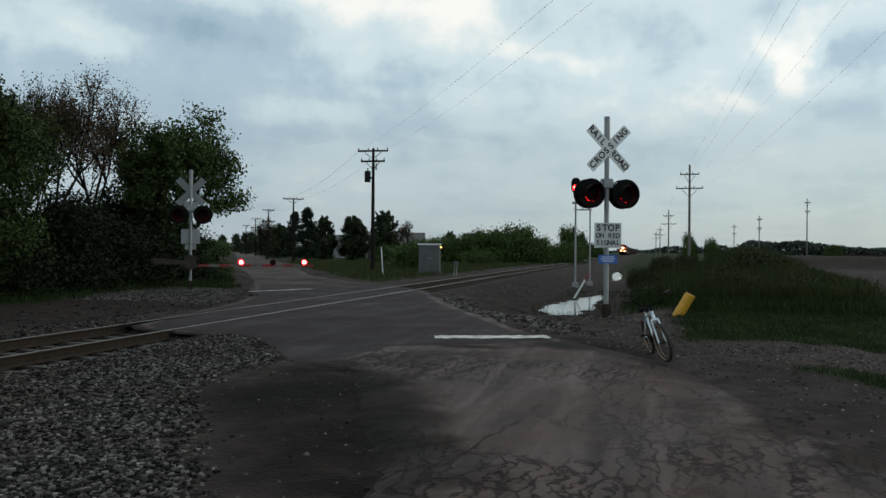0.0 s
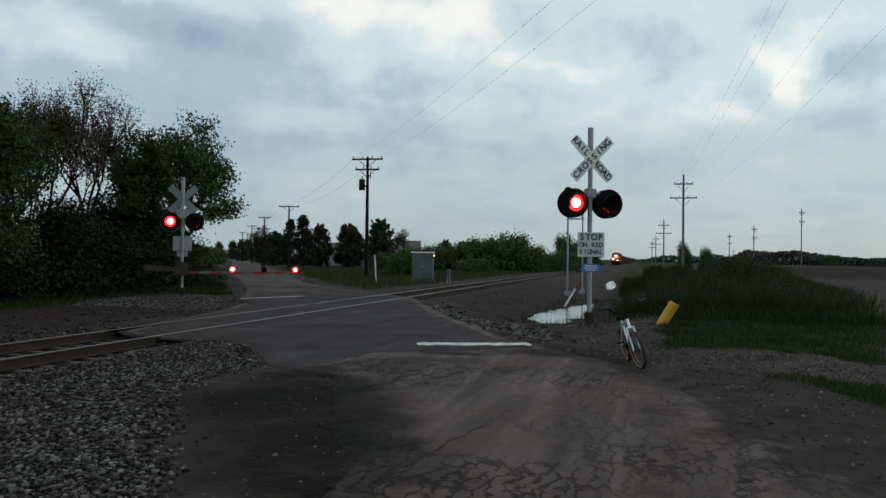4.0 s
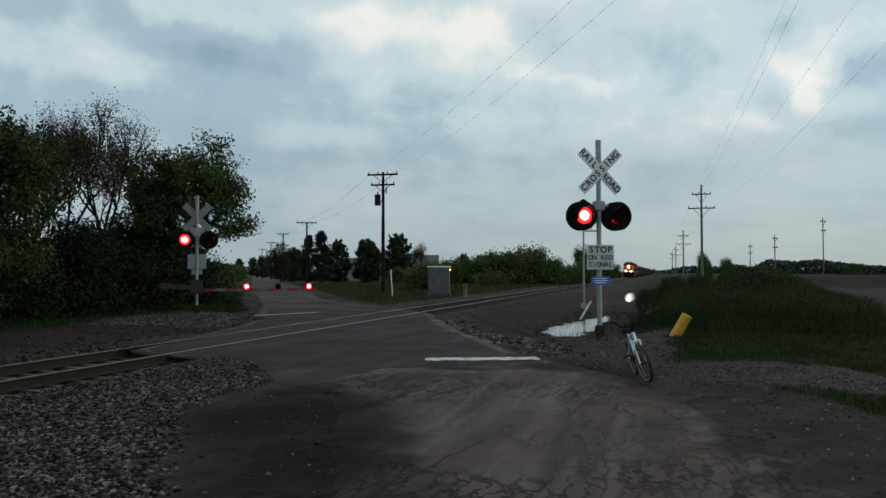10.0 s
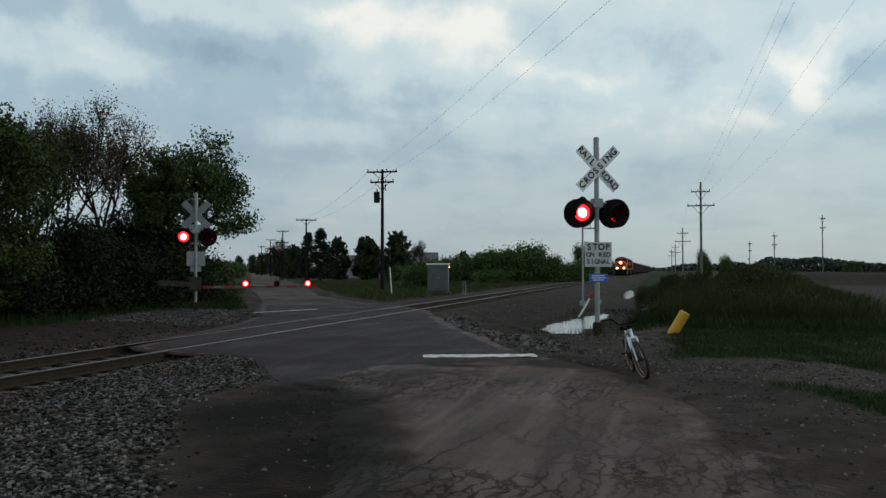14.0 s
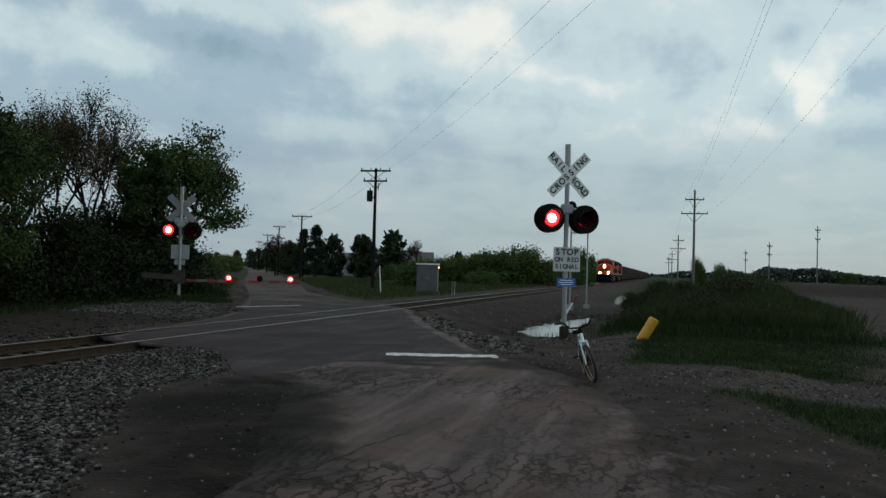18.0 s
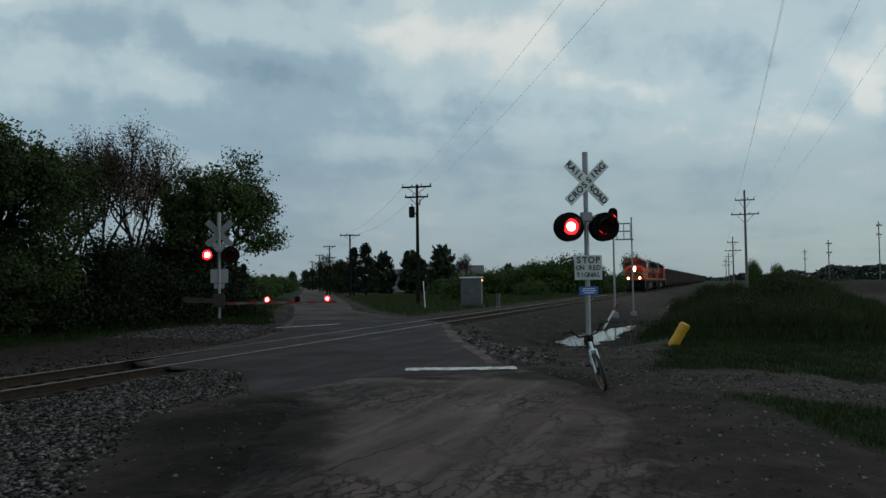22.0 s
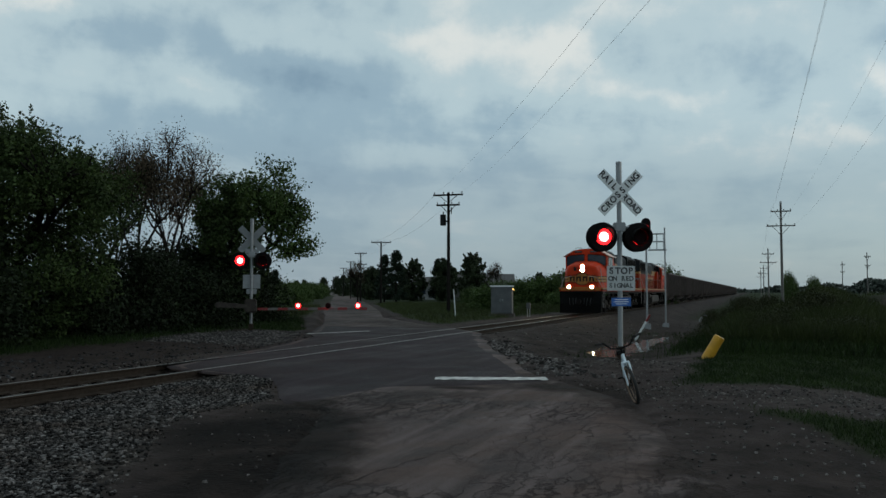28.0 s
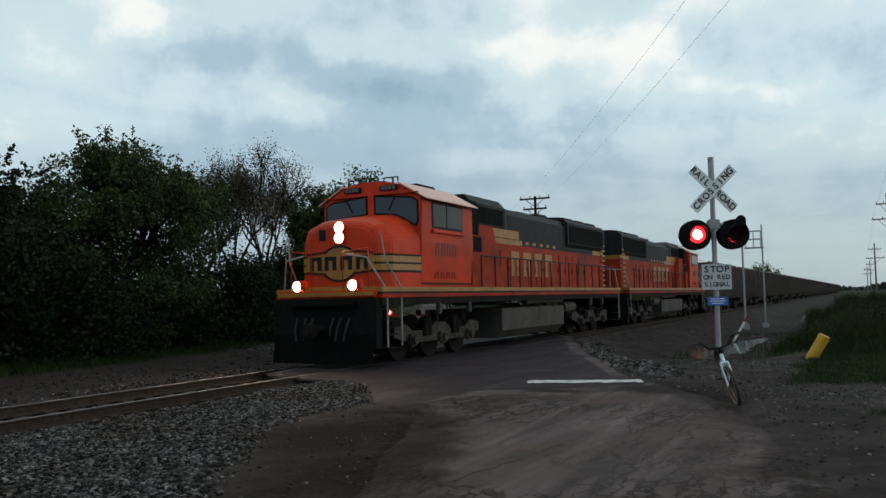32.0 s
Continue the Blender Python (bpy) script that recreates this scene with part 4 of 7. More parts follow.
def flip_lens(name, parent, place, r, f):
    """Lens with a lit and a dark face; turning it stands in for switching."""
    me = bpy.data.meshes.new(name)
    bm = B()
    n = 32
    for side, mi in ((-1, 0), (1, 1)):
        loops = []
        for k, (rr, dy) in enumerate(((r, 0.004), (r * 0.9, 0.016), (r * 0.58, 0.024))):
            loops.append([bm.verts.new((rr * math.cos(2 * math.pi * i / n), side * dy, rr * math.sin(2 * math.pi * i / n))) for i in range(n)])
        for a, b in zip(loops, loops[1:]):
            for i in range(n):
                bm.faces.new((a[i], a[(i + 1) % n], b[(i + 1) % n], b[i])).material_index = mi
        bm.faces.new(loops[-1]).material_index = 2 if side < 0 else 1
    bmesh.ops.recalc_face_normals(bm, faces=bm.faces)
    bm.to_mesh(me); bm.free()
    for k in ("lens_lit", "lens_dark", "lens_core"):
        me.materials.append(M[k])
    ob = new(name, me)
    ob.parent = parent
    ob["seat"] = (*place, 180.0 if f > 0 else 0.0)
    ob.matrix_basis = pose(*place, 0, 0, 180 if f > 0 else 0)
    return ob


LENSES = {}


def crossbuck(root, z, front, lettered):
    for k, (word, ang) in enumerate((("CROSSING", 45), ("RAIL ROAD", -45))):
        y = front * (0.075 + 0.012 * (1 - k))
        m = pose(0, y, z, 0, -ang, 0)
        bm = B()
        box(bm, -0.61, 0.61, -0.004, 0.004, -0.114, 0.114, m=m)
        blade = part("crossbuck_blade", bm, "sign_white" if lettered else "sign_back", root, "white reflective blade with black letters" if lettered else "pale back of a crossbuck blade")
        if lettered:
            if word == "CROSSING":
                word_mesh("CROSSING", 0.19, 0.145, blade, m @ pose(0, front * 0.006, 0, 90, 0, 0))
            else:
                word_mesh("RAIL", 0.19, 0.125, blade, m @ pose(-0.37, front * 0.006, 0, 90, 0, 0))
                word_mesh("ROAD", 0.19, 0.135, blade, m @ pose(0.345, front * 0.006, 0, 90, 0, 0))


def crossing_signal(name, m, base_z, top, z_buck, z_lamp, label):
    root = group_at(name, m, label, "crossing signal", "crossing signals")
    bm = B()
    rod(bm, (0, 0, base_z + 0.2), (0, 0, top), 0.052, seg=16)
    rod(bm, (0, 0, top - 0.55), (0, 0, top), 0.062, seg=16)
    part("mast", bm, "steel", root)
    bm = B()
    box(bm, -0.15, 0.15, -0.15, 0.15, base_z - 0.1, base_z + 0.03, 0.02)
    box(bm, -0.085, 0.085, -0.085, 0.085, base_z + 0.03, base_z + 0.28, 0.025)
    part("base", bm, "rail", root, "dark rusted cast base")
    bm = B()
    rod(bm, (-0.42, 0, z_lamp + 0.22), (0.42, 0, z_lamp + 0.22), 0.03, seg=10)
    box(bm, -0.12, 0.12, -0.09, 0.09, z_lamp + 0.12, z_lamp + 0.32, 0.02)
    for s in (-1, 1):
        rod(bm, (s * 0.41, 0, z_lamp + 0.22), (s * 0.41, 0, z_lamp), 0.025, seg=8)
    part("cross_arm", bm, "steel", root)
    return root


def build_near_signal():
    m = pose(-0.94, 17.5, 0, 0, 0, 28.6)
    root = crossing_signal("crossing_signal", m, 0.16, 4.42, 3.74, 2.78, "grey crossing mast with crossbuck and twin red lights")
    crossbuck(root, 3.74, -1, True)
    for s, key in ((-1, "near_left"), (1, "near_right")):
        LENSES[key] = light_unit(root, s * 0.40, 2.78, -1, "lens")
        light_unit(root, s * 0.40, 2.78, 1, "lens")["spare"] = 1
    bm = B()
    box(bm, -0.31, 0.31, -0.075, -0.069, 1.63, 2.16, 0.002)
    plate = part("stop_sign_plate", bm, "plate_grey", root, "white plate with black words")
    for txt, z, size, pitch in (("STOP", 2.05, 0.19, 0.142), ("ON RED", 1.885, 0.135, 0.092), ("SIGNAL", 1.735, 0.135, 0.092)):
        word_mesh(txt, size, pitch, plate, pose(0, -0.077, z, 90, 0, 0))
    bm = B()
    box(bm, -0.215, 0.215, -0.075, -0.068, 1.30, 1.48, 0.002)
    blue = part("notice_plate", bm, "blue", root, "small blue plate")
    for k, w in enumerate((0.28, 0.33, 0.24)):
        bm = B()
        box(bm, -w / 2, w / 2, -0.0775, -0.0755, 1.43 - k * 0.045, 1.445 - k * 0.045)
        part("text_bar", bm, "sign_white", blue)
    for z in (1.34, 1.72, 2.06):
        part("clamp", box(B(), -0.065, 0.065, -0.066, 0.06, z - 0.02, z + 0.02), "steel", root)
    bm = B()
    rod(bm, (0.055, 0.045, 0.5), (0.055, 0.045, 2.6), 0.016, seg=8)
    part("conduit", bm, "steel", root)


def build_far_signal():
    bz = 0.18
    m = pose(-15.32, 24.57, 0, 0, 0, 210)
    root = crossing_signal("crossing_signal", m, bz, 4.25, 3.5, 2.72, "grey crossing mast with back of crossbuck, red lights and lowered gate")
    crossbuck(root, 3.5, -1, False)
    for s, key in ((1, "far_left"), (-1, "far_right")):
        LENSES[key] = light_unit(root, s * 0.40, 2.72, 1, "lens")
        light_unit(root, s * 0.40, 2.72, -1, "lens")["spare"] = 1
    for z0, z1, w, nm in ((1.72, 2.22, 0.31, "sign_back"), (1.52, 1.70, 0.18, "small_sign_back"), (3.0, 3.16, 0.24, "upper_sign_back")):
        bm = B()
        box(bm, -w, w, -0.075, -0.069, z0, z1, 0.002)
        part(nm, bm, "steel", root, "bare aluminium back of a sign")
    # Gate mechanism and arm (the arm reaches along local -x).
    bm = B()
    box(bm, -0.20, 0.20, 0.06, 0.42, 0.86, 1.34, 0.04)
    part("gate_mechanism", bm, "truckgrey", root)
    bm = B()
    for s in (0.1, 0.36):
        prism(bm, [(0.1, 1.0), (0.2, 1.16), (1.15, 1.24), (1.25, 1.14), (1.15, 1.04), (0.3, 1.02)], s, s + 0.04)
    part("counterweight_arm", bm, "truckgrey", root)
    n, a0, a1 = 11, -0.25, -4.15
    for i in range(n):
        x0, x1 = a0 + (a1 - a0) * i / n, a0 + (a1 - a0) * (i + 1) / n
        bm = B()
        box(bm, x1, x0, 0.22, 0.27, 0.94 - 0.0 * i, 1.03)
        part("gate_arm_stripe", bm, "red_stripe" if i % 2 == 0 else "gate_pale", root, "red stripe of the gate arm" if i % 2 == 0 else "white stripe of the gate arm")
    for k, (x, key) in enumerate(((-1.68, "gate_inner"), (-2.75, "gate_mid"), (-3.82, "gate_tip"))):
        bm = B()
        rod(bm, (x, 0.19, 1.10), (x, 0.30, 1.10), 0.105, seg=18)
        box(bm, x - 0.03, x + 0.03, 0.22, 0.27, 1.03, 1.06)
        lamp = part("gate_lamp", bm, "black", root, "small round gate lamp")
        LENSES[key] = flip_lens("lens", lamp, (x, 0.335, 1.10), 0.098, 1)


build_near_signal()
build_far_signal()


def build_rail_signal():
    up = -float(ground_z(-4.55, 48.2)) - 0.1
    root = group_at("railway_signal", pose(-4.55, 48.2, float(ground_z(-4.55, 48.2)) + 0.1, 0, 0, 6), "slim grey railway signal mast with black hooded red light", "railway signal")
    bm = B()
    rod(bm, (0, 0, -0.1), (0, 0, 5.1 + up), 0.055, seg=12)
    box(bm, -0.2, 0.2, -0.2, 0.2, -0.2, 0.18, 0.03)
    rod(bm, (-0.22, 0, 4.42 + up), (0.22, 0, 4.42 + up), 0.07, seg=8)
    part("mast", bm, "steel", root)
    bm = B()
    outline = [(0.27 * math.cos(a), 5.62 + up + 0.27 * math.sin(a)) for a in [math.pi * i / 12 for i in range(13)]] + [(-0.27, 5.2 + up), (-0.12, 4.95 + up), (0.12, 4.95 + up), (0.27, 5.2 + up)]
    prism(bm, outline, -0.10, -0.07)
    box(bm, -0.15, 0.15, -0.07, 0.25, 5.05 + up, 5.6 + up, 0.03)
    head = part("signal_head", bm, "black", root, "tall rounded black signal target")
    lens = flip_lens("lens", head, (0, -0.15, 5.28 + up), 0.19, -1)
    lens["spare"] = 2
    bm = B()
    n = 12
    prev = None
    for i in range(n + 1):
        a = math.radians(200 * i / n - 10)
        row = [bm.verts.new((0.21 * math.cos(a), -0.10, 5.28 + up + 0.21 * math.sin(a))), bm.verts.new((0.21 * math.cos(a), -0.40, 5.28 + up + 0.21 * math.sin(a)))]
        if prev:
            bm.faces.new((prev[0], row[0], row[1], prev[1]))
        prev = row
    part("hood", bm, "black", root)
    # Post with a railed service platform beside the mast.
    root2 = group_at("signal_platform", pose(-4.18, 54.2, float(ground_z(-4.18, 54.2)) + 0.1, 0, 0, 6), "grey steel post with a railed service platform", "platform")
    up = -float(ground_z(-4.18, 54.2)) - 0.1
    bm = B()
    rod(bm, (0, 0, -0.1), (0, 0, 5.75 + up), 0.05, seg=10)
    box(bm, -0.2, 0.2, -0.2, 0.2, -0.2, 0.15, 0.03)
    part("post", bm, "steel", root2)
    bm = B()
    box(bm, -1.05, 0.1, -0.3, 0.4, 4.28 + up, 4.34 + up)
    part("deck", bm, "steel", root2)
    for y in (-0.28, 0.38):
        bm = B()
        for z in (4.85, 5.36):
            rod(bm, (-0.95, y, z + up), (-0.08, y, z + up), 0.024, seg=6)
        for x in (-0.95, -0.5, -0.08):
            rod(bm, (x, y, 4.3 + up), (x, y, 5.36 + up), 0.024, seg=6)
        part("railing", bm, "steel", root2)


build_rail_signal()

# ---- poles and wires ----


def utility_pole(m, h, arms, material, label, radius=0.15, transformer=False, brace=False):
    root = group_at("utility_pole", m, label, "utility pole", "utility poles")
    bm = B()
    rod(bm, (0, 0, -0.5), (0, 0, h), radius, radius * 0.62, seg=12)
    part("pole", bm, material, root)
    for z, half in arms:
        bm = B()
        box(bm, -half, half, -0.16, -0.05, z - 0.06, z + 0.06, 0.01)
        arm = part("crossarm", bm, material, root)
        for x in np.linspace(-half * 0.93, half * 0.93, 4):
            part("insulator", rod(B(), (x, -0.1, z + 0.06), (x, -0.1, z + 0.22), 0.03, 0.045, seg=8), "truckgrey", arm)
        bm = B()
        for s in (-1, 1):
            rod(bm, (0, -0.12, z - (0.95 if brace else 0.6)), (s * half * 0.6, -0.1, z - 0.05), 0.022, seg=6)
        part("brace", bm, material, arm)
    if transformer:
        bm = B()
        rod(bm, (-0.42, 0, h - 2.45), (-0.42, 0, h - 1.65), 0.22, seg=16)
        rod(bm, (-0.42, 0.05, h - 1.65), (-0.42, 0.05, h - 1.42), 0.05, 0.04, seg=8)
        box(bm, -0.25, -0.05, -0.05, 0.05, h - 2.2, h - 2.1)
        part("transformer", bm, "loco_dark", root, "dark drum transformer")
        bm = B()
        rod(bm, (0.25, -0.1, h - 1.6), (0.25, -0.1, h - 1.1), 0.04, seg=8)
        rod(bm, (0, -0.1, h - 1.5), (0.25, -0.1, h - 1.4), 0.02, seg=6)
        part("fuse", bm, "truckgrey", root)
    return root


def wire(p, q, sag, r=0.012, name="overhead_wire"):
    cu = bpy.data.curves.new(name, "CURVE")
    cu.dimensions, cu.bevel_depth, cu.bevel_resolution = "3D", r, 1
    sp = cu.splines.new("POLY")
    n = 28
    sp.points.add(n)
    p, q = Vector(p), Vector(q)
    for i in range(n + 1):
        u = i / n
        c = p.lerp(q, u)
        sp.points[i].co = (c.x, c.y, c.z - sag * 4 * u * (1 - u), 1)
    tmp = bpy.data.objects.new("tmp", cu)
    me = bpy.data.meshes.new_from_object(tmp)
    bpy.data.objects.remove(tmp)
    me.materials.append(M["wire"])
    return tagged(new(name, me), "thin dark overhead wire strung between poles", "wire", "overhead wires")


def build_poles():
    # Line along the country road.
    road_line = [((-19.9, 55.8), 8.95), ((-43.1, 91.8), 7.9), ((-61.2, 121.0), 8.1), ((-84, 160), 8.3), ((-110, 204), 8.3)]
    for k, ((x, y), h) in enumerate(road_line):
        arms = [(h - 0.2, 1.15), (h - 0.95, 0.9)] if k == 0 else ([(h - 0.15, 1.25)] if k == 1 else [(h - 0.15, 1.0), (h - 2.0, 1.0)])
        utility_pole(pose(x, y, 0, 0, 0, 24 if k else 4), h, arms, "pole", "dark wooden utility pole with crossarms" + (" and transformer" if k == 0 else ""), 0.155 if k == 0 else 0.14, transformer=k == 0)
    for k in range(len(road_line) - 1):
        (x0, y0), h0 = road_line[k]
        (x1, y1), h1 = road_line[k + 1]
        for s in (-0.95, 0.95):
            wire((x0 + s, y0, h0), (x1 + s * 0.9, y1 + s * 0.4, h1), 0.7, 0.008)
    # Wires from the first pole to one that stands behind the camera.
    for s in (-1.0, 1.0):
        wire((-19.9 + s, 55.8, 8.95), (12.4 + 0.1 * s, -12, 7.0), 0.9, 0.003)
    # Tall line beside the bank.
    LINE = ((5.2, -32.0, 11.0), (3.3, 87.6, 10.6), (2.05, 150, 9.0), (0.85, 235, 8.8), (-0.3, 290, 8.8))
    for x, y, h in LINE:
        utility_pole(pose(x, y, 0), h, [(h - 1.0, 0.95), (h - 2.45, 1.35)], "greypole", "tall grey pole with two braced crossarms", 0.15, brace=True)
    for (x0, y0, h0), (x1, y1, h1) in zip(LINE, LINE[1:]):
        for dx, dz in ((0.9, -0.85), (-0.9, -0.85), (1.28, -2.3), (-1.28, -2.3)):
            wire((x0 + dx, y0, h0 + dz), (x1 + dx, y1, h1 + dz), 1.4 if y0 < 0 else 0.7, 0.003)
    # Scattered poles over the field.
    for x, y, h in ((24.1, 145.7, 10.6), (17.15, 150, 8.0), (16.5, 190, 7.9)):
        utility_pole(pose(x, y, 0, 0, 0, 30), h, [(h - 0.7, 0.55), (h - 2.2, 0.5)], "greypole", "slim grey pole in the field", 0.11)


build_poles()


# ---- trackside case, posts, marker, bicycle ----


def build_case():
    root = group_at("equipment_case", pose(-14.3, 51.2, 0.05, 0, 0, 12), "grey aluminium signal equipment case beside the track", "equipment case")
    bm = B()
    box(bm, -0.68, 0.68, -0.5, 0.5, 0.12, 1.86, 0.01)
    body = part("body", bm, "cabinet", root)
    bm = B()
    box(bm, -0.75, 0.75, -0.58, 0.58, 1.86, 1.95, 0.02)
    part("roof", bm, "sign_white", root, "pale overhanging roof")
    for s in (-1, 1):
        bm = B()
        box(bm, 0.02 if s > 0 else -0.66, 0.66 if s > 0 else -0.02, -0.525, -0.503, 0.18, 1.82, 0.006)
        door = part("door", bm, "cabinet", root)
        bm = B()
        box(bm, s * 0.08 - 0.015, s * 0.08 + 0.015, -0.56, -0.527, 0.92, 1.08, 0.004)
        part("handle", bm, "steel", door)
    bm = B()
    box(bm, -0.8, 0.8, -0.6, 0.6, -0.25, 0.10, 0.02)
    part("footing", bm, "stone", root)
    bm = B()
    rod(bm, (0.72, -0.3, 1.70), (0.78, -0.3, 1.70), 0.05, seg=12)
    part("lamp", bm, "amber", root, "small amber lamp")
    p2 = group_at("junction_post", pose(-12.9, 52.6, 0.0), "small pale junction box on a post", "junction box")
    bm = B()
    box(bm, -0.13, 0.13, -0.1, 0.1, 0.45, 0.85, 0.02)
    part("box", bm, "cabinet", p2)
    bm = B()
    for s in (-0.08, 0.08):
        rod(bm, (s, 0, -0.1), (s, 0, 0.45), 0.025, seg=8)
    part("leg", bm, "steel", p2)
    p3 = group_at("marker_post", pose(-16.8, 49.1, 0.0, 0, -4, 0), "leaning thin white marker post", "post")
    bm = B()
    rod(bm, (0, 0, -0.2), (0, 0, 1.75), 0.035, seg=8)
    part("post", bm, "sign_white", p3)


build_case()


def build_stick():
    root = group_at("broken_gate_stick", pose(-3.42, 36.2, -0.50, 0, 30, 0), "leaning red and white striped stick at the puddle's end", "stick")
    for z0, z1, key in ((-0.2, 0.92, "sign_white"), (0.92, 1.26, "red_stripe")):
        part("stripe", rod(B(), (0, 0, z0), (0, 0, z1), 0.045, seg=8), key, root)


build_stick()


def build_marker():
    root = group_at("pipe_marker", pose(0.60, 20.7, -0.02, 0, 30, 0), "yellow plastic tube marker leaning over in the grass", "marker")
    bm = B()
    rod(bm, (0, 0, -0.15), (0, 0, 0.60), 0.128, seg=24, caps=False)
    rod(bm, (0, 0, 0.56), (0, 0, 0.62), 0.128, 0.119, seg=24)
    part("tube", bm, "yellow", root)
    bm = B()
    rod(bm, (0, 0, 0.54), (0, 0, 0.57), 0.135, seg=24)
    part("rim", bm, "yellow", root)


build_marker()


def build_bicycle():
    """Wheels in the local y-z plane, front towards -y."""
    root = group_at("bicycle", pose(0.157, 12.148, 0.005, 0, -15, 13), "pale blue child's bicycle leaning on its kickstand", "bicycle")
    R, wb = 0.285, 0.92
    fy, ry = -wb / 2, wb / 2
    steer = pose(0, fy + 0.08, 0, 0, 0, 0)
    for nm, y, turn in (("front_wheel", fy, 9), ("rear_wheel", ry, 0)):
        m = pose(0, y, R, 0, 0, turn)
        bm = ring(B(), (0, 0, 0), (1, 0, 0), R - 0.025, 0.026, 36, 8)
        bmesh.ops.transform(bm, matrix=m, verts=bm.verts)
        w = part(nm, bm, "rubber", root, "thin black tyre")
        for sx in (-0.017, 0.017):
            bm = ring(B(), (sx, 0, 0), (1, 0, 0), R - 0.036, 0.013, 36, 6)
            bmesh.ops.transform(bm, matrix=m, verts=bm.verts)
            part("sidewall", bm, "tan", w, "tan tyre sidewall")
        bm = ring(B(), (0, 0, 0), (1, 0, 0), R - 0.055, 0.011, 36, 6)
        bmesh.ops.transform(bm, matrix=m, verts=bm.verts)
        part("rim", bm, "truckgrey", w)
        bm = B()
        for i in range(20):
            a = 2 * math.pi * i / 20
            rod(bm, (0.02 * (-1) ** i, 0.02 * math.cos(a + 0.6), 0.02 * math.sin(a + 0.6)), (0, (R - 0.06) * math.cos(a), (R - 0.06) * math.sin(a)), 0.0018, seg=4)
        rod(bm, (-0.045, 0, 0), (0.045, 0, 0), 0.02, seg=10)
        bmesh.ops.transform(bm, matrix=m, verts=bm.verts)
        part("spokes", bm, "truckgrey", w)
    bb, seat_c, head_t, head_b = (0, 0.08, 0.29), (0, 0.22, 0.60), (0, fy + 0.20, 0.72), (0, fy + 0.16, 0.60)
    bm = B()
    for p, q, r in ((bb, seat_c, 0.016), (bb, head_b, 0.022), (seat_c, head_t, 0.018), (head_b, head_t, 0.024)):
        rod(bm, p, q, r, seg=10)
    for s in (-1, 1):
        rod(bm, (s * 0.02, 0.08, 0.29), (s * 0.055, ry, R), 0.010, seg=8)
        rod(bm, (s * 0.015, 0.22, 0.59), (s * 0.055, ry, R), 0.009, seg=8)
    part("frame", bm, "bike_white", root)
    bm = B()
    for s in (-1, 1):
        rod(bm, (s * 0.05, fy, R), (s * 0.05, fy + 0.13, 0.60), 0.014, seg=8)
    rod(bm, (-0.055, fy + 0.13, 0.60), (0.055, fy + 0.13, 0.60), 0.018, seg=8)
    part("fork", bm, "bike_white", root)
    bm = B()
    rod(bm, head_t, (0, fy + 0.19, 0.80), 0.016, seg=8)
    for s in (-1, 1):
        rod(bm, (0, fy + 0.17, 0.81), (s * 0.14, fy + 0.17, 0.83), 0.012, seg=8)
        rod(bm, (s * 0.14, fy + 0.17, 0.83), (s * 0.22, fy + 0.22, 0.93), 0.012, seg=8)
        rod(bm, (s * 0.22, fy + 0.22, 0.93), (s * 0.33, fy + 0.28, 0.94), 0.012, seg=8)
    bars = part("handlebar", bm, "black", root)
    for s in (-1, 1):
        bm = B()
        rod(bm, (s * 0.24, fy + 0.23, 0.93), (s * 0.34, fy + 0.285, 0.94), 0.018, seg=8)
        part("grip", bm, "rubber", bars)
    bm = B()
    rod(bm, seat_c, (0, 0.25, 0.68), 0.012, seg=8)
    part("seat_post", bm, "chrome", root)
    bm = B()
    box(bm, -0.035, 0.035, 0.08, 0.22, 0.68, 0.72, 0.015)
    box(bm, -0.085, 0.085, 0.20, 0.36, 0.68, 0.735, 0.025)
    part("saddle", bm, "black", root)
    bm = B()
    rod(bm, (-0.06, 0.08, 0.29), (0.06, 0.08, 0.29), 0.05, seg=16)
    for s in (-1, 1):
        rod(bm, (s * 0.06, 0.08, 0.29), (s * 0.07, 0.08 - s * 0.14, 0.29 - s * 0.05), 0.009, seg=6)
        box(bm, min(s * 0.07, s * 0.15), max(s * 0.07, s * 0.15), 0.05 - s * 0.14, 0.11 - s * 0.14, 0.28 - s * 0.05, 0.30 - s * 0.05)
    part("crank", bm, "black", root)
    bm = B()
    rod(bm, (-0.03, 0.16, 0.27), (-0.14, 0.20, 0.03), 0.008, seg=6)
    part("kickstand", bm, "chrome", root)


build_bicycle()

# ---- train ----
# Vehicles: front towards -y, origin on the rail under the front coupler.
WHEELS = []


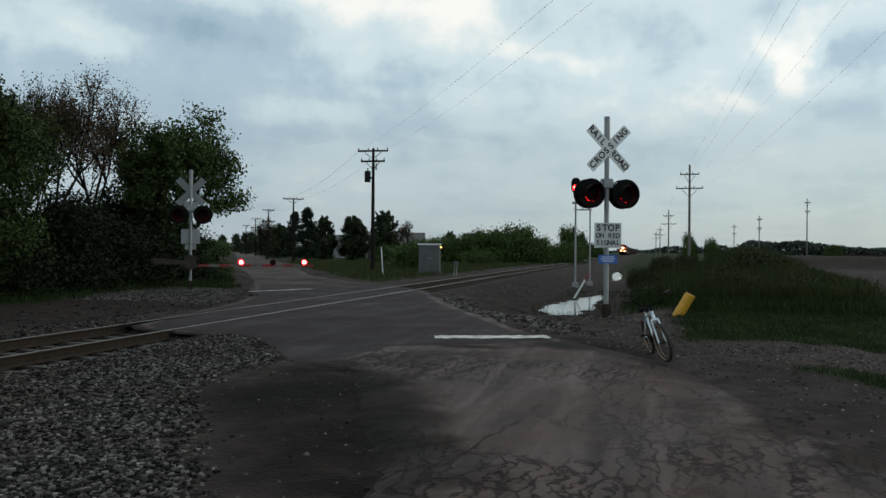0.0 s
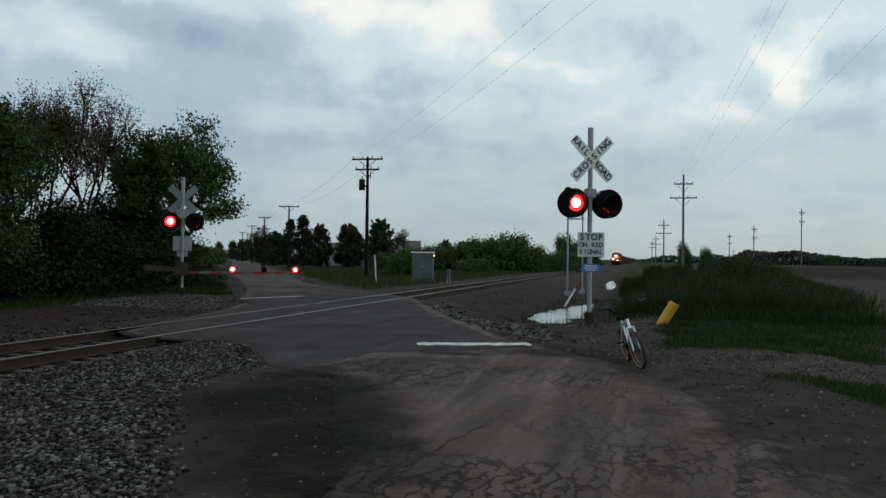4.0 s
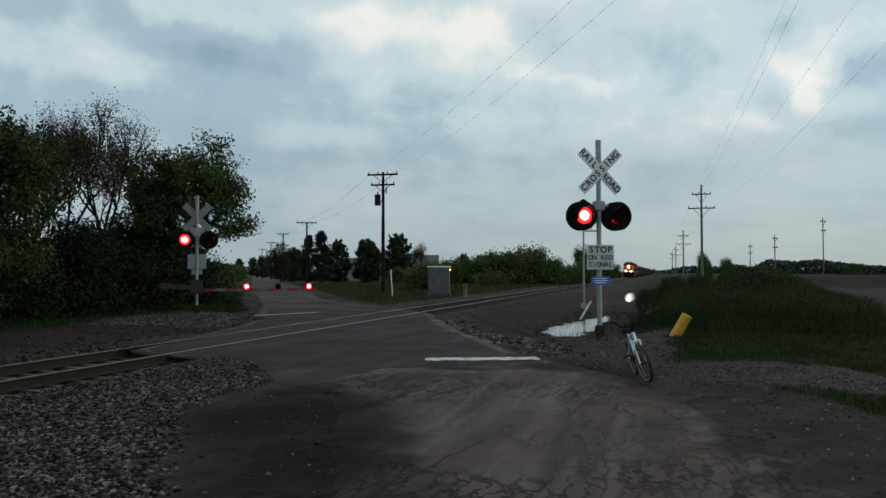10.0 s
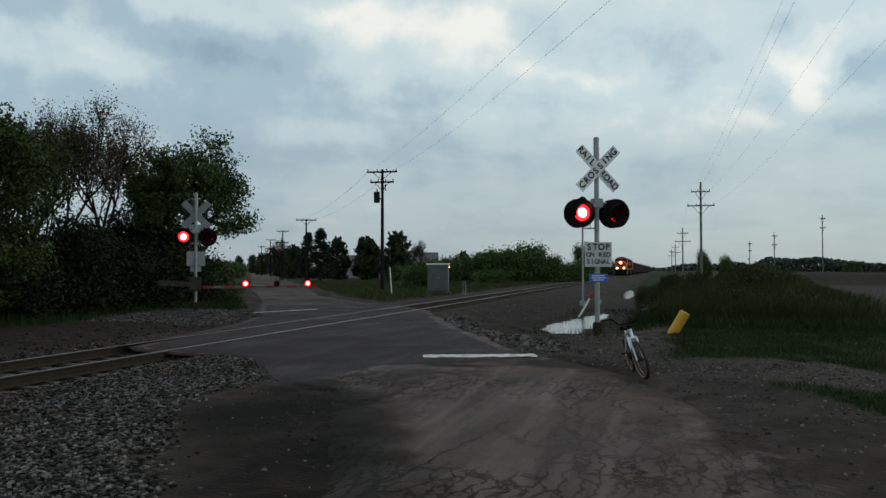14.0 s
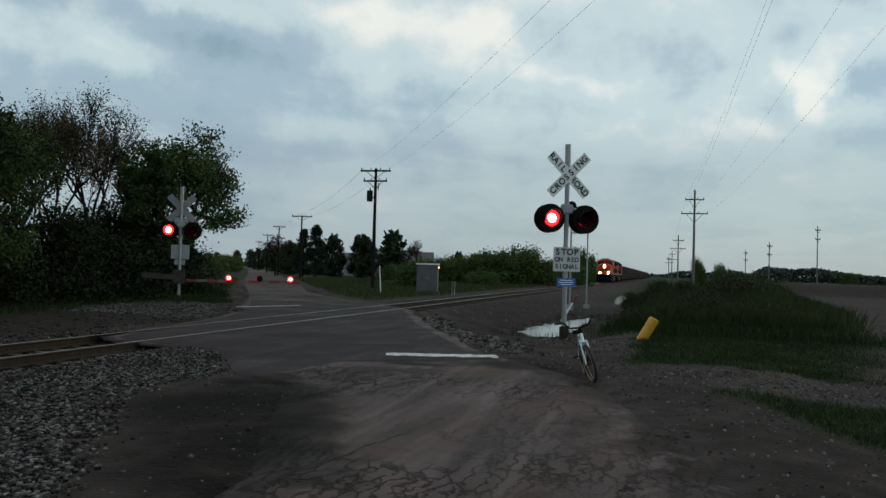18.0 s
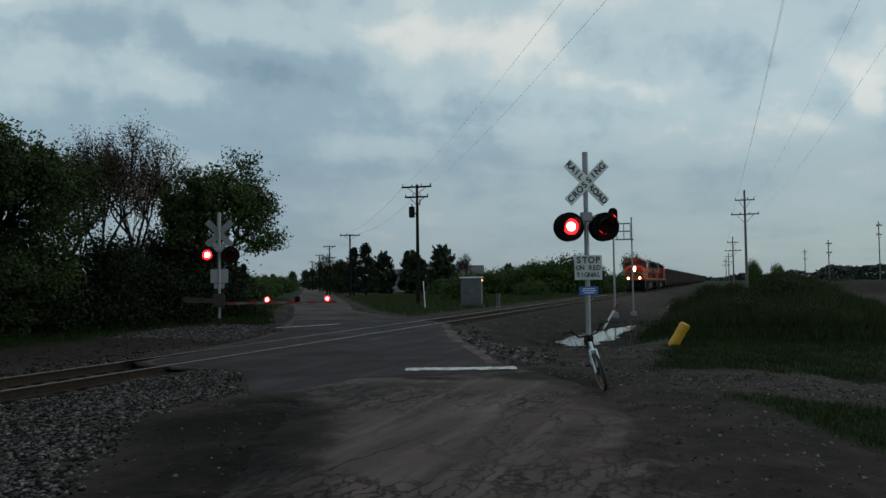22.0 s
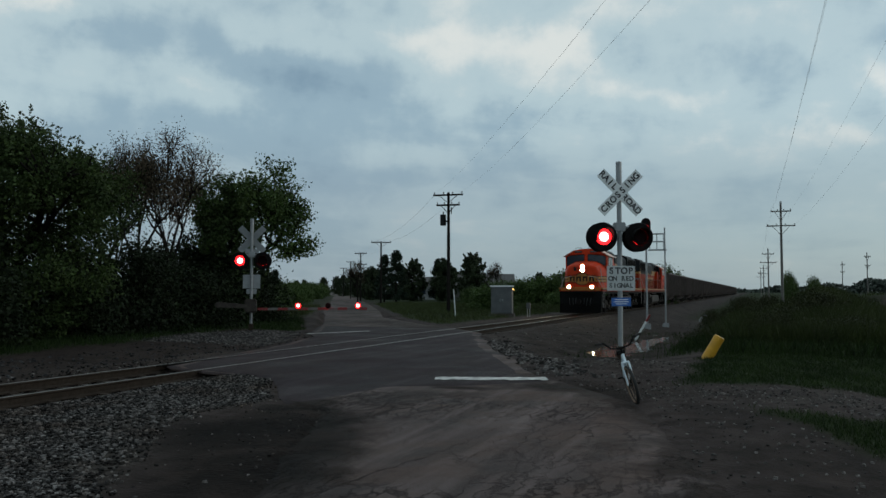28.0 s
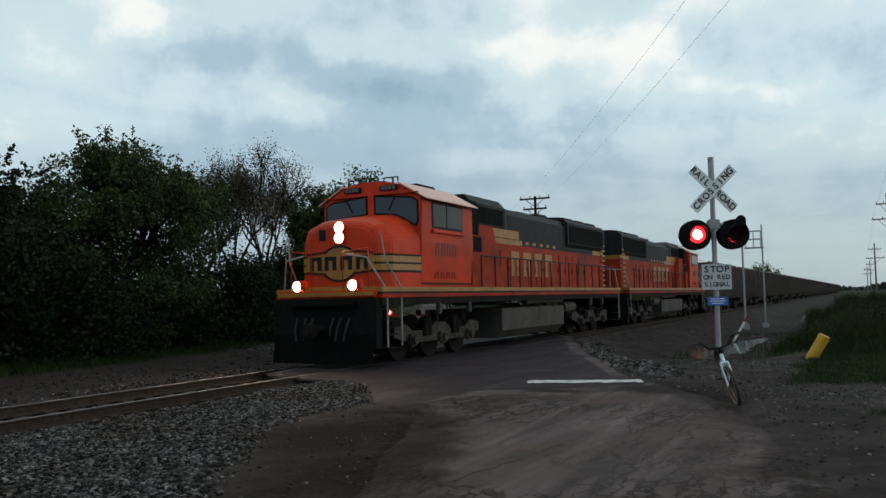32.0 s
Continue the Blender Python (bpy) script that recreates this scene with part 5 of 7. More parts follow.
def loco_truck(root, yc, sidefr="truckgrey"):
    """A six-wheel truck with its wheels, hung under a locomotive."""
    for s in (-1, 1):
        bm = B()
        prism(bm, [(-2.45, 0.62), (-2.45, 0.86), (-1.9, 0.92), (-1.5, 0.74), (-0.6, 0.74), (-0.3, 0.92), (0.3, 0.92), (0.6, 0.74), (1.5, 0.74), (1.9, 0.92), (2.45, 0.86), (2.45, 0.62), (1.7, 0.45), (-1.7, 0.45)], -0.05, 0.05,
              Matrix.Translation((s * 1.12, yc, 0)) @ pose(0, 0, 0, 0, 0, 90))
        frame_ = part("truck_frame", bm, sidefr, root, "dusty cast truck side frame")
        for k in (-1.65, 0, 1.65):
            bm = B()
            box(bm, min(s * 1.16, s * 1.30), max(s * 1.16, s * 1.30), yc + k - 0.17, yc + k + 0.17, 0.36, 0.68, 0.04)
            rod(bm, (s * 1.28, yc + k, 0.53), (s * 1.36, yc + k, 0.53), 0.11, seg=14)
            part("axle_box", bm, sidefr, frame_)
        for k in (-0.82, 0.82):
            for d in (-0.11, 0.11):
                part("spring", rod(B(), (s * 1.2, yc + k + d, 0.60), (s * 1.2, yc + k + d, 0.98), 0.085, seg=10), "undercarriage", frame_)
            part("brake_cylinder", rod(B(), (s * 1.25, yc + k + 0.35, 0.95), (s * 1.25, yc + k + 0.35, 1.25), 0.1, seg=10), "undercarriage", frame_)
    for k in (-1.65, 0, 1.65):
        bm = B()
        for s in (-1, 1):
            rod(bm, (s * 0.68, 0, 0), (s * 0.82, 0, 0), 0.53, seg=28)
            rod(bm, (s * 0.655, 0, 0), (s * 0.685, 0, 0), 0.565, seg=28)
            box(bm, s * 0.83 - 0.012, s * 0.83 + 0.012, -0.05, 0.05, -0.42, 0.42)
        rod(bm, (-0.9, 0, 0), (0.9, 0, 0), 0.1, seg=12)
        w = part("wheelset", bm, "undercarriage", root)
        w.matrix_basis = pose(0, yc + k, 0.535)
        WHEELS.append((w, yc + k, 0.535))


def handrail(root, pts, r=0.018, material="loco_dark", label="", name="handrail"):
    bm = B()
    for p, q in zip(pts, pts[1:]):
        rod(bm, p, q, r, seg=6)
    return part(name, bm, material, root, label)


def hood_panel_bars(root, side, y0, n, step, z0, z1, w, material, name):
    for i in range(n):
        bm = B()
        y = y0 + i * step
        box(bm, *sorted((side * 0.957, side * 0.966)), y, y + w, z0, z1)
        part(name, bm, material, root)


def locomotive(name, label, lit):
    root = group_at(name, Matrix.Identity(4), label, "locomotive", "locomotives")
    L = 22.3
    # Frame, walkway and pilot.
    bm = B()
    box(bm, -1.5, 1.5, 0.75, L - 0.75, 1.42, 1.60, 0.02)
    part("frame", bm, "undercarriage", root)
    for z0, z1, key, note in ((1.60, 1.70, "orange_dirty", "grimy orange sill"), (1.70, 1.745, "loco_dark", "dark line along the sill"), (1.745, 1.86, "loco_yellow", "dull yellow sill stripe")):
        bm = B()
        box(bm, -1.53, 1.53, 0.72, L - 0.72, z0, z1 - 0.003, 0.008)
        part("walkway_edge", bm, key, root, note)
    for y0, y1, f in ((0.55, 0.85, -1), (L - 0.85, L - 0.55, 1)):
        bm = B()
        box(bm, -1.45, 1.45, y0, y1, 0.42, 1.59, 0.03)
        box(bm, -0.95, 0.95, y0 - (0.22 if f < 0 else 0), y1 + (0.22 if f > 0 else 0), 1.42, 1.60, 0.03)
        part("pilot", bm, "black", root, "black pilot plate")
        bm = B()
        edge = y0 if f < 0 else y1
        a = [bm.verts.new((x, edge + f * d, z)) for x, d, z in ((-1.42, 0.0, 0.75), (0, 0.22, 0.75), (1.42, 0.0, 0.75), (1.42, 0.12, 0.10), (0, 0.42, 0.10), (-1.42, 0.12, 0.10))]
        bm.faces.new((a[0], a[1], a[4], a[5])); bm.faces.new((a[1], a[2], a[3], a[4]))
        r = bmesh.ops.solidify(bm, geom=bm.faces[:], thickness=0.03)
        part("snow_plough", bm, "black", root, "black steel snow plough")
        bm = B()
        rod(bm, (0, edge, 0.88), (0, edge + f * 0.45, 0.88), 0.09, seg=10)
        box(bm, -0.14, 0.14, min(edge + f * 0.40, edge + f * 0.72), max(edge + f * 0.40, edge + f * 0.72), 0.72, 1.04, 0.04)
        part("coupler", bm, "undercarriage", root)
        for x in (-0.75, -0.5, -0.3, 0.3, 0.5, 0.75):
            bm = rod(B(), (x, edge, 1.15), (x * 0.97, edge + f * 0.14, 0.9), 0.025, seg=6)
            rod(bm, (x * 0.97, edge + f * 0.14, 0.9), (x * 0.9, edge + f * 0.17, 0.62), 0.025, seg=6)
            part("air_hose", bm, "rubber", root)
    # Steps at the corners.
    for y, f in ((1.02, 1), (L - 1.5, 1)):
        for s in (-1, 1):
            for k in range(4):
                bm = B()
                box(bm, *sorted((s * 1.18, s * 1.50)), y, y + 0.45, 0.40 + 0.32 * k, 0.43 + 0.32 * k)
                part("step", bm, "undercarriage", root)
    # Short nose: narrow flat front, wide chamfered shoulders, its top rising to the windshields.
    bm = B()
    loops = []
    for y, wb, wt, zs, zc, wc in ((1.26, 0.98, 0.95, 2.95, 3.34, 0.62), (1.34, 1.14, 1.10, 3.00, 3.46, 0.66), (1.62, 1.30, 1.28, 3.04, 3.56, 0.70), (2.75, 1.44, 1.46, 3.10, 3.74, 0.72)):
        half = [(wb, 1.78), (wt, zs), ((wt + wc) / 2 + 0.10, (zs + zc) / 2 + 0.10), (wc, zc), (0.0, zc + 0.05)]
        loops.append([bm.verts.new((x, y, z)) for x, z in half] + [bm.verts.new((-x, y, z)) for x, z in half[-2::-1]])
    bm.faces.new(loops[0])
    n = len(loops[0])
    for u, v in zip(loops, loops[1:]):
        for i in range(n):
            bm.faces.new((u[i], v[i], v[(i + 1) % n], u[(i + 1) % n]))
    bmesh.ops.bevel(bm, geom=[e for e in bm.edges if e.calc_length() > 0.2 and len(e.link_faces) == 2], offset=0.035, segments=2, affect="EDGES", clamp_overlap=True)
    nose = part("nose", bm, "orange", root, "wide rounded orange nose", smooth=False)
    part("anticlimber", box(B(), -1.40, 1.40, 0.60, 1.30, 1.62, 1.79, 0.03), "orange", root, "orange front platform edge")
    part("platform_stripe", box(B(), -1.36, 1.36, 0.575, 0.597, 1.66, 1.75), "loco_yellow", root)
    # Plain shapes in place of the nose emblem: a dull yellow wing with dark blocks, and stripes that run round the nose.
    bm = B()
    disc = [(0.50 * math.cos(a), 2.46 + 0.40 * math.sin(a)) for a in [2 * math.pi * i / 28 for i in range(28)]]
    prism(bm, disc, 1.236, 1.256)
    emblem = part("nose_emblem", bm, "loco_yellow", nose, "faded yellow round emblem with wings and dark blocks")
    for s in (-1, 1):
        bm = B()
        prism(bm, [(s * 0.46, 2.24), (s * 0.46, 2.70), (s * 0.98, 2.64), (s * 0.98, 2.30)], 1.238, 1.257)
        part("emblem_wing", bm, "loco_yellow", emblem)
        for z in (2.19, 2.735):
            part("emblem_border", prism(B(), [(s * 0.40, z), (s * 0.98, z + (0.05 if z < 2.5 else -0.05)), (s * 0.98, z + (0.09 if z < 2.5 else -0.01)), (s * 0.40, z + 0.045)], 1.234, 1.258), "loco_dark", emblem)
    for k in range(14):
        a0, a1 = [math.pi * (0.22 + 0.56 * v / 7) + (math.pi if k > 6 else 0) for v in (k % 7, k % 7 + 1)]
        part("emblem_border", prism(B(), [(r * math.cos(a), 2.46 + 0.8 * r * math.sin(a)) for r, a in ((0.50, a0), (0.50, a1), (0.57, a1), (0.57, a0))], 1.232, 1.2565), "loco_dark", emblem)
    for x0, x1 in ((-0.86, -0.50), (-0.42, -0.06), (0.04, 0.40), (0.50, 0.86)):
        for dx0, dx1, z0, z1 in ((0, 0.30, 2.30, 2.64), (0.30, 0.95, 2.545, 2.64), (0.62, 0.95, 2.30, 2.545)):
            bm = B()
            box(bm, x0 + (x1 - x0) * dx0, x0 + (x1 - x0) * dx1, 1.224, 1.236, z0, z1)
            part("emblem_bar", bm, "loco_dark", emblem)
    bm = B()
    box(bm, -0.62, -0.38, 1.25, 1.40, 3.02, 3.34, 0.02)
    part("nose_door_window", bm, "loco_dark", nose, "small dark nose opening")
    bm = B()
    box(bm, -0.99, 0.99, 1.235, 1.30, 1.80, 1.90, 0.01)
    part("nose_stripe", bm, "loco_yellow", nose)
    # Yellow and dark stripes that run round the nose sides to the cab.
    for s in (-1, 1):
        for z0, z1, mt in ((2.22, 2.27, "loco_dark"), (2.27, 2.42, "loco_yellow"), (2.42, 2.47, "loco_dark"), (2.47, 2.62, "loco_yellow"), (2.62, 2.67, "loco_dark")):
            bm = B()
            for (ya, wa), (yb, wb) in zip(((1.26, 0.965), (1.34, 1.12), (1.62, 1.29), (2.75, 1.45)), ((1.34, 1.12), (1.62, 1.29), (2.75, 1.45))):
                vs = [bm.verts.new((s * (w + d), y, z)) for y, w in ((ya, wa), (yb, wb)) for d in (-0.01, 0.018) for z in (z0, z1)]
                for f in ((0, 1, 5, 4), (2, 6, 7, 3), (0, 4, 6, 2), (1, 3, 7, 5), (0, 2, 3, 1), (4, 5, 7, 6)):
                    bm.faces.new([vs[i] for i in f])
            part("side_stripe", bm, mt, nose)
    # Headlight pair and lamps.
    for dz in (-0.135, 0.135):
        bm = B()
        rod(bm, (0.04, 1.17, 3.22 + dz * 0.95), (0.04, 1.40, 3.22 + dz * 0.95), 0.132, seg=20, caps=False)
        hl = part("headlight_ring", bm, "orange", nose)
        bm = B()
        rod(bm, (0.04, 1.190, 3.22 + dz * 0.95), (0.04, 1.219, 3.22 + dz * 0.95), 0.115, seg=20)
        part("headlight", bm, "headlight" if lit else "glass", nose, "glowing warm white headlight" if lit else "unlit headlight")
    for s in (-1, 1):
        bm = B()
        box(bm, s * 0.80 - 0.17, s * 0.80 + 0.17, 0.64, 0.84, 1.79, 2.06, 0.03)
        dl = part("ditch_light_box", bm, "orange", root)
        part("ditch_light_rim", rod(B(), (s * 0.80, 0.56, 1.91), (s * 0.80, 0.65, 1.91), 0.13, seg=20, caps=False), "black", dl)
        bm = B()
        rod(bm, (s * 0.80, 0.600, 1.91), (s * 0.80, 0.618, 1.91), 0.115, seg=20)
        part("ditch_light", bm, "ditch_glow" if lit else "glass", dl, "glowing warm white ditch light" if lit else "unlit ditch light")
    # Cab, with a peaked roof, raked windshields and a pale drip edge.
    bm = B()
    prism(bm, [(-1.42, 1.86), (1.42, 1.86), (1.50, 3.0), (1.50, 4.14), (0.86, 4.54), (0.34, 4.66), (-0.34, 4.66), (-0.86, 4.54), (-1.50, 4.14), (-1.50, 3.0)], 2.75, 5.80)
    bmesh.ops.bevel(bm, geom=bm.edges[:], offset=0.03, segments=2, affect="EDGES", clamp_overlap=True)
    cabp = part("cab", bm, "orange", root, "orange wide cab")
    for s in (-1, 1):
        part("roof_eave", prism(B(), [(s * 0.84, 4.56), (s * 1.66, 4.10), (s * 1.66, 4.13), (s * 0.84, 4.60)], 2.70, 5.85), "loco_pale", cabp, "pale orange roof edge")
        part("side_sill_stripe", box(B(), *sorted((s * 1.43, s * 1.455)), 2.80, 5.75, 1.93, 1.97), "loco_dark", cabp)
        pane = [(s * 0.13, 3.80), (s * 0.78, 3.74), (s * 1.34, 3.44), (s * 1.40, 3.52), (s * 1.40, 4.06), (s * 1.22, 4.16), (s * 0.13, 4.26)]
        win = part("windshield", prism(B(), pane, 2.725, 2.748), "glass", cabp, "dark raked windshield")
        bm = B()
        for p, q in zip(pane, pane[1:] + pane[:1]):
            rod(bm, (p[0], 2.735, p[1]), (q[0], 2.735, q[1]), 0.024, seg=6)
        part("window_gasket", bm, "black", win)
        bm = rod(B(), (s * 0.75, 2.70, 4.20), (s * 0.55, 2.70, 3.86), 0.012, seg=6)
        part("wiper", bm, "black", win)
        part("visor_shade", box(B(), *sorted((s * 0.10, s * 1.44)), 2.66, 2.75, 4.275, 4.30), "orange", cabp)
        bm = B()
        box(bm, s * 0.56 - 0.27, s * 0.56 + 0.27, 2.70, 2.747, 4.39, 4.52, 0.01)
        nb = part("number_board", bm, "loco_dark", cabp, "small dark number board with plain pale bars")
        for k in range(4):
            part("number_bar", box(B(), s * 0.56 - 0.21 + 0.11 * k, s * 0.56 - 0.13 + 0.11 * k, 2.690, 2.699, 4.41, 4.50), "gate_pale", nb)
        # Side windows in a dark frame, arm rest, awning and numbers.
        part("window_frame", box(B(), *sorted((s * 1.497, s * 1.508)), 3.30, 5.12, 3.38, 4.08, 0.004), "loco_dark", cabp)
        for y0, y1 in ((3.36, 4.10), (4.16, 5.06)):
            part("side_window", box(B(), *sorted((s * 1.509, s * 1.518)), y0, y1, 3.44, 4.03, 0.003), "glass_dark", cabp, "dark sliding side window")
        part("arm_rest", box(B(), *sorted((s * 1.50, s * 1.58)), 3.26, 5.16, 3.27, 3.35, 0.01), "orange", cabp)
        for k in range(4):
            for z0, z1, h in ((2.68, 3.02, 1.0), (2.08, 2.26, 0.7)):
                f = lambda z: 1.42 + 0.08 * (z - 1.86) / 1.14 if z < 3.0 else 1.50
                for d0, d1, a, b in ((0.0, 0.08, z0, z1), (0.16, 0.24, z0, z1), (0.08, 0.16, z1 - 0.08, z1)):
                    part("number_bar", prism(B(), [(s * (f(a) + 0.002), a), (s * (f(a) + 0.010), a), (s * (f(b) + 0.010), b), (s * (f(b) + 0.002), b)], 3.5 + 0.33 * k + d0, 3.5 + 0.33 * k + d1), "number_brown" if h == 1.0 else "orange_dirty", cabp)
        part("cab_door", box(B(), *sorted((s * 1.10, s * 1.46)), 5.795, 5.83, 1.90, 3.95, 0.01), "orange_dirty", cabp)
    bm = B()
    for x in (-0.75, 0.35):
        rod(bm, (x, 2.85, 4.74), (x + 0.42, 2.85, 4.74), 0.018, seg=6)
        for d in (0.0, 0.42):
            rod(bm, (x + d, 2.85, 4.58), (x + d, 2.85, 4.74), 0.018, seg=6)
    part("roof_grab_rail", bm, "loco_dark", cabp)
    part("antenna", rod(B(), (0.0, 3.9, 4.64), (0.0, 3.9, 4.90), 0.03, seg=8), "loco_dark", cabp)
    part("roof_unit", box(B(), -0.55, 0.55, 4.3, 5.4, 4.64, 4.76, 0.04), "loco_dark", cabp)
    # Electrical locker and hood.
    bm = B()
    box(bm, -1.36, 1.36, 5.83, 6.75, 1.86, 3.40, 0.03)
    part("locker", bm, "orange_dirty", root)
    bm = B()
    box(bm, -1.30, 1.30, 5.83, 6.75, 3.40, 4.42, 0.08)
    part("inverter_housing", bm, "black", root, "dark recessed housing behind the cab")
    bm = B()
    a = [(-1.02, 3.78), (1.02, 3.78), (1.02, 4.44), (0.78, 4.70), (-0.78, 4.70), (-1.02, 4.44)]
    prism(bm, a, 6.75, 9.4)
    part("blower_housing", bm, "loco_dark", root, "dark blower housing, higher than the hood")
    bm = B()
    u = [bm.verts.new((x, 9.4, z)) for x, z in a]
    v = [bm.verts.new((x * 0.8, 10.1, min(z, 4.45))) for x, z in a]
    bm.faces.new(u); bm.faces.new(v[::-1])
    for i in range(6):
        bm.faces.new((u[i], v[i], v[(i + 1) % 6], u[(i + 1) % 6]))
    part("housing_slope", bm, "loco_dark", root)
    bm = B()
    prism(bm, [(-0.95, 1.86), (0.95, 1.86), (0.95, 3.30), (-0.95, 3.30)], 6.05, 20.9)
    part("hood_lower", bm, "orange_dirty", root, "orange long hood")
    bm = B()
    prism(bm, [(-0.95, 3.48), (0.95, 3.48), (0.95, 4.28), (0.74, 4.52), (-0.74, 4.52), (-0.95, 4.28)], 7.3, 15.7)
    part("hood_upper", bm, "loco_dark", root, "dark green hood top")
    bm = B()
    prism(bm, [(-0.955, 3.48), (0.955, 3.48), (1.05, 3.62), (1.05, 4.46), (0.92, 4.58), (-0.92, 4.58), (-1.05, 4.46), (-1.05, 3.62)], 15.7, 20.9)
    part("radiator_housing", bm, "loco_dark", root, "dark flared radiator housing")
    for s in (-1, 1):
        part("air_duct", box(B(), *sorted((s * 0.90, s * 1.0)), 6.8, 10.6, 3.485, 3.775, 0.01), "loco_yellow", root, "faded yellow band under the blower housing")
    for y0, y1, key in ((6.05, 11.0, "loco_yellow"), (11.0, 19.3, "loco_dark"), (19.3, 20.92, "loco_yellow")):
        part("hood_stripe", box(B(), -0.957, 0.957, y0, y1 - 0.004, 3.30, 3.48), key, root, "faded yellow hood stripe" if key == "loco_yellow" else "")
    for s in (-1, 1):
        # Engine-room doors with latches.
        for i in range(12):
            y = 8.2 + i * 0.82
            bm = B()
            box(bm, *sorted((s * 0.952, s * 0.975)), y, y + 0.74, 1.90, 3.10, 0.006)
            door = part("hood_door", bm, "orange_dirty", root)
            bm = B()
            box(bm, *sorted((s * 0.976, s * 0.992)), y + 0.62, y + 0.67, 2.4, 2.58)
            part("latch", bm, "undercarriage", door)
        # Yellow bars in place of the side lettering.
        for i in range(4):
            y = 9.9 + i * 1.1
            for dy0, dy1, z0, z1 in ((0, 0.26, 2.25, 3.08), (0.26, 0.72, 2.86, 3.08), (0.48, 0.72, 2.25, 2.86)):
                bm = B()
                box(bm, *sorted((s * 0.980, s * 0.988)), y + dy0, y + dy1, z0, z1)
                part("side_letter_bar", bm, "loco_yellow", root)
        # Radiator and intake grilles.
        for y0, y1, gw in ((7.0, 9.2, 1.02), (15.9, 20.6, 1.05)):
            bm = B()
            box(bm, *sorted((s * (gw - 0.01), s * (gw + 0.022))), y0, y1, 3.66 if y0 > 9 else 3.84, 4.36, 0.01)
            gr = part("grille", bm, "black", root, "black intake grille")
            bm = B()
            n = int((y1 - y0) / 0.18)
            for i in range(n):
                box(bm, *sorted((s * (gw + 0.021), s * (gw + 0.034))), y0 + 0.05 + i * 0.18, y0 + 0.10 + i * 0.18, 3.68 if y0 > 9 else 3.86, 4.34)
            part("grille_insert", bm, "undercarriage", gr)
        for i in range(5):
            bm = B()
            box(bm, *sorted((s * 0.958, s * 0.97)), 11.3 + i * 0.7, 11.6 + i * 0.7, 3.36, 3.46)
            part("stripe_patch", bm, "loco_yellow", root)
        # Air duct panel behind the cab.
        bm = B()
        prism(bm, [(0, 1.86), (1.9, 1.86), (1.1, 3.74), (0, 3.74)], 0, 0.28, Matrix.Translation((s * 0.96, 6.76, 0)) @ pose(0, 0, 0, 0, 0, 90) @ pose(0, -0.28 if s > 0 else 0, 0))
        part("duct_cover", bm, "orange_dirty", root)
        bm = B()
        box(bm, *sorted((s * 1.36, s * 1.385)), 5.90, 6.68, 2.9, 3.34, 0.01)
        part("locker_vent", bm, "black", root)
        # Side handrails with stanchions, the corner rails pale.
        pts = [(s * 1.48, 6.4, 2.78), (s * 1.48, 20.6, 2.78)]
        hr = handrail(root, pts, 0.022)
        for y in np.arange(6.4, 20.7, 1.0):
            bm = B()
            rod(bm, (s * 1.48, y, 1.70), (s * 1.48, y, 2.78), 0.022, seg=6)
            part("stanchion", bm, "loco_dark", hr)
        handrail(root, [(s * 1.50, 1.66, 0.45), (s * 1.50, 1.66, 1.82), (s * 1.40, 1.10, 2.52), (s * 1.34, 1.00, 3.15)], 0.022, "rail_pale", "pale painted step handrail", "step_rail")
        handrail(root, [(s * 1.50, 1.00, 0.45), (s * 1.50, 1.00, 1.78), (s * 1.16, 0.66, 2.55), (s * 0.62, 0.62, 2.64)], 0.022, "rail_pale", "pale painted step handrail", "step_rail")
        handrail(root, [(s * 1.12, 0.80, 1.74), (s * 1.12, 0.80, 2.78), (s * 0.45, 0.72, 2.70), (s * 0.45, 0.72, 1.74)], 0.014, "orange_dirty", "", "front_rail")
        handrail(root, [(s * 1.50, L - 1.0, 0.50), (s * 1.50, L - 1.0, 1.85), (s * 1.3, L - 0.8, 2.75), (s * 0.6, L - 0.72, 2.75), (s * 0.6, L - 0.72, 1.74)], 0.02, "rail_pale", "pale painted step handrail", "step_rail")
        # Ladder and yellow stripes on the rear hood end.
        for i in range(9):
            part("hood_end_step", box(B(), *sorted((s * 0.99, s * 1.06)), 20.35, 20.85, 1.95 + i * 0.22, 2.02 + i * 0.22), "loco_yellow", root)
        # Sill details: jacking pads and fuel tank.
        for y in (3.6, 5.4, 17.0, 18.6):
            bm = B()
            box(bm, *sorted((s * 1.40, s * 1.52)), y, y + 0.18, 1.16, 1.44, 0.02)
            part("jacking_pad", bm, "tank", root)
    for y, w, h in ((10.4, 1.0, 0.08), (11.9, 0.9, 0.13), (13.4, 1.3, 0.16), (16.2, 1.5, 0.14), (17.8, 1.5, 0.14), (19.4, 1.5, 0.14)):
        part("roof_hatch", box(B(), -w / 2, w / 2, y, y + 1.1, 4.48, 4.50 + h + (0.08 if y > 15 else 0), 0.03), "loco_dark", root)
    for y in (16.75, 18.35, 19.95):
        part("radiator_fan", rod(B(), (0, y, 4.60), (0, y, 4.76), 0.55, seg=20), "undercarriage", root)
    bm = B()
    box(bm, -0.18, 0.18, 6.3, 6.7, 4.40, 4.58, 0.03)
    for k in range(3):
        rod(bm, (-0.12 + 0.12 * k, 6.1, 4.56), (-0.12 + 0.12 * k, 6.5, 4.56), 0.06, 0.02, seg=10)
    part("horn", bm, "truckgrey", root)
    bm = B()
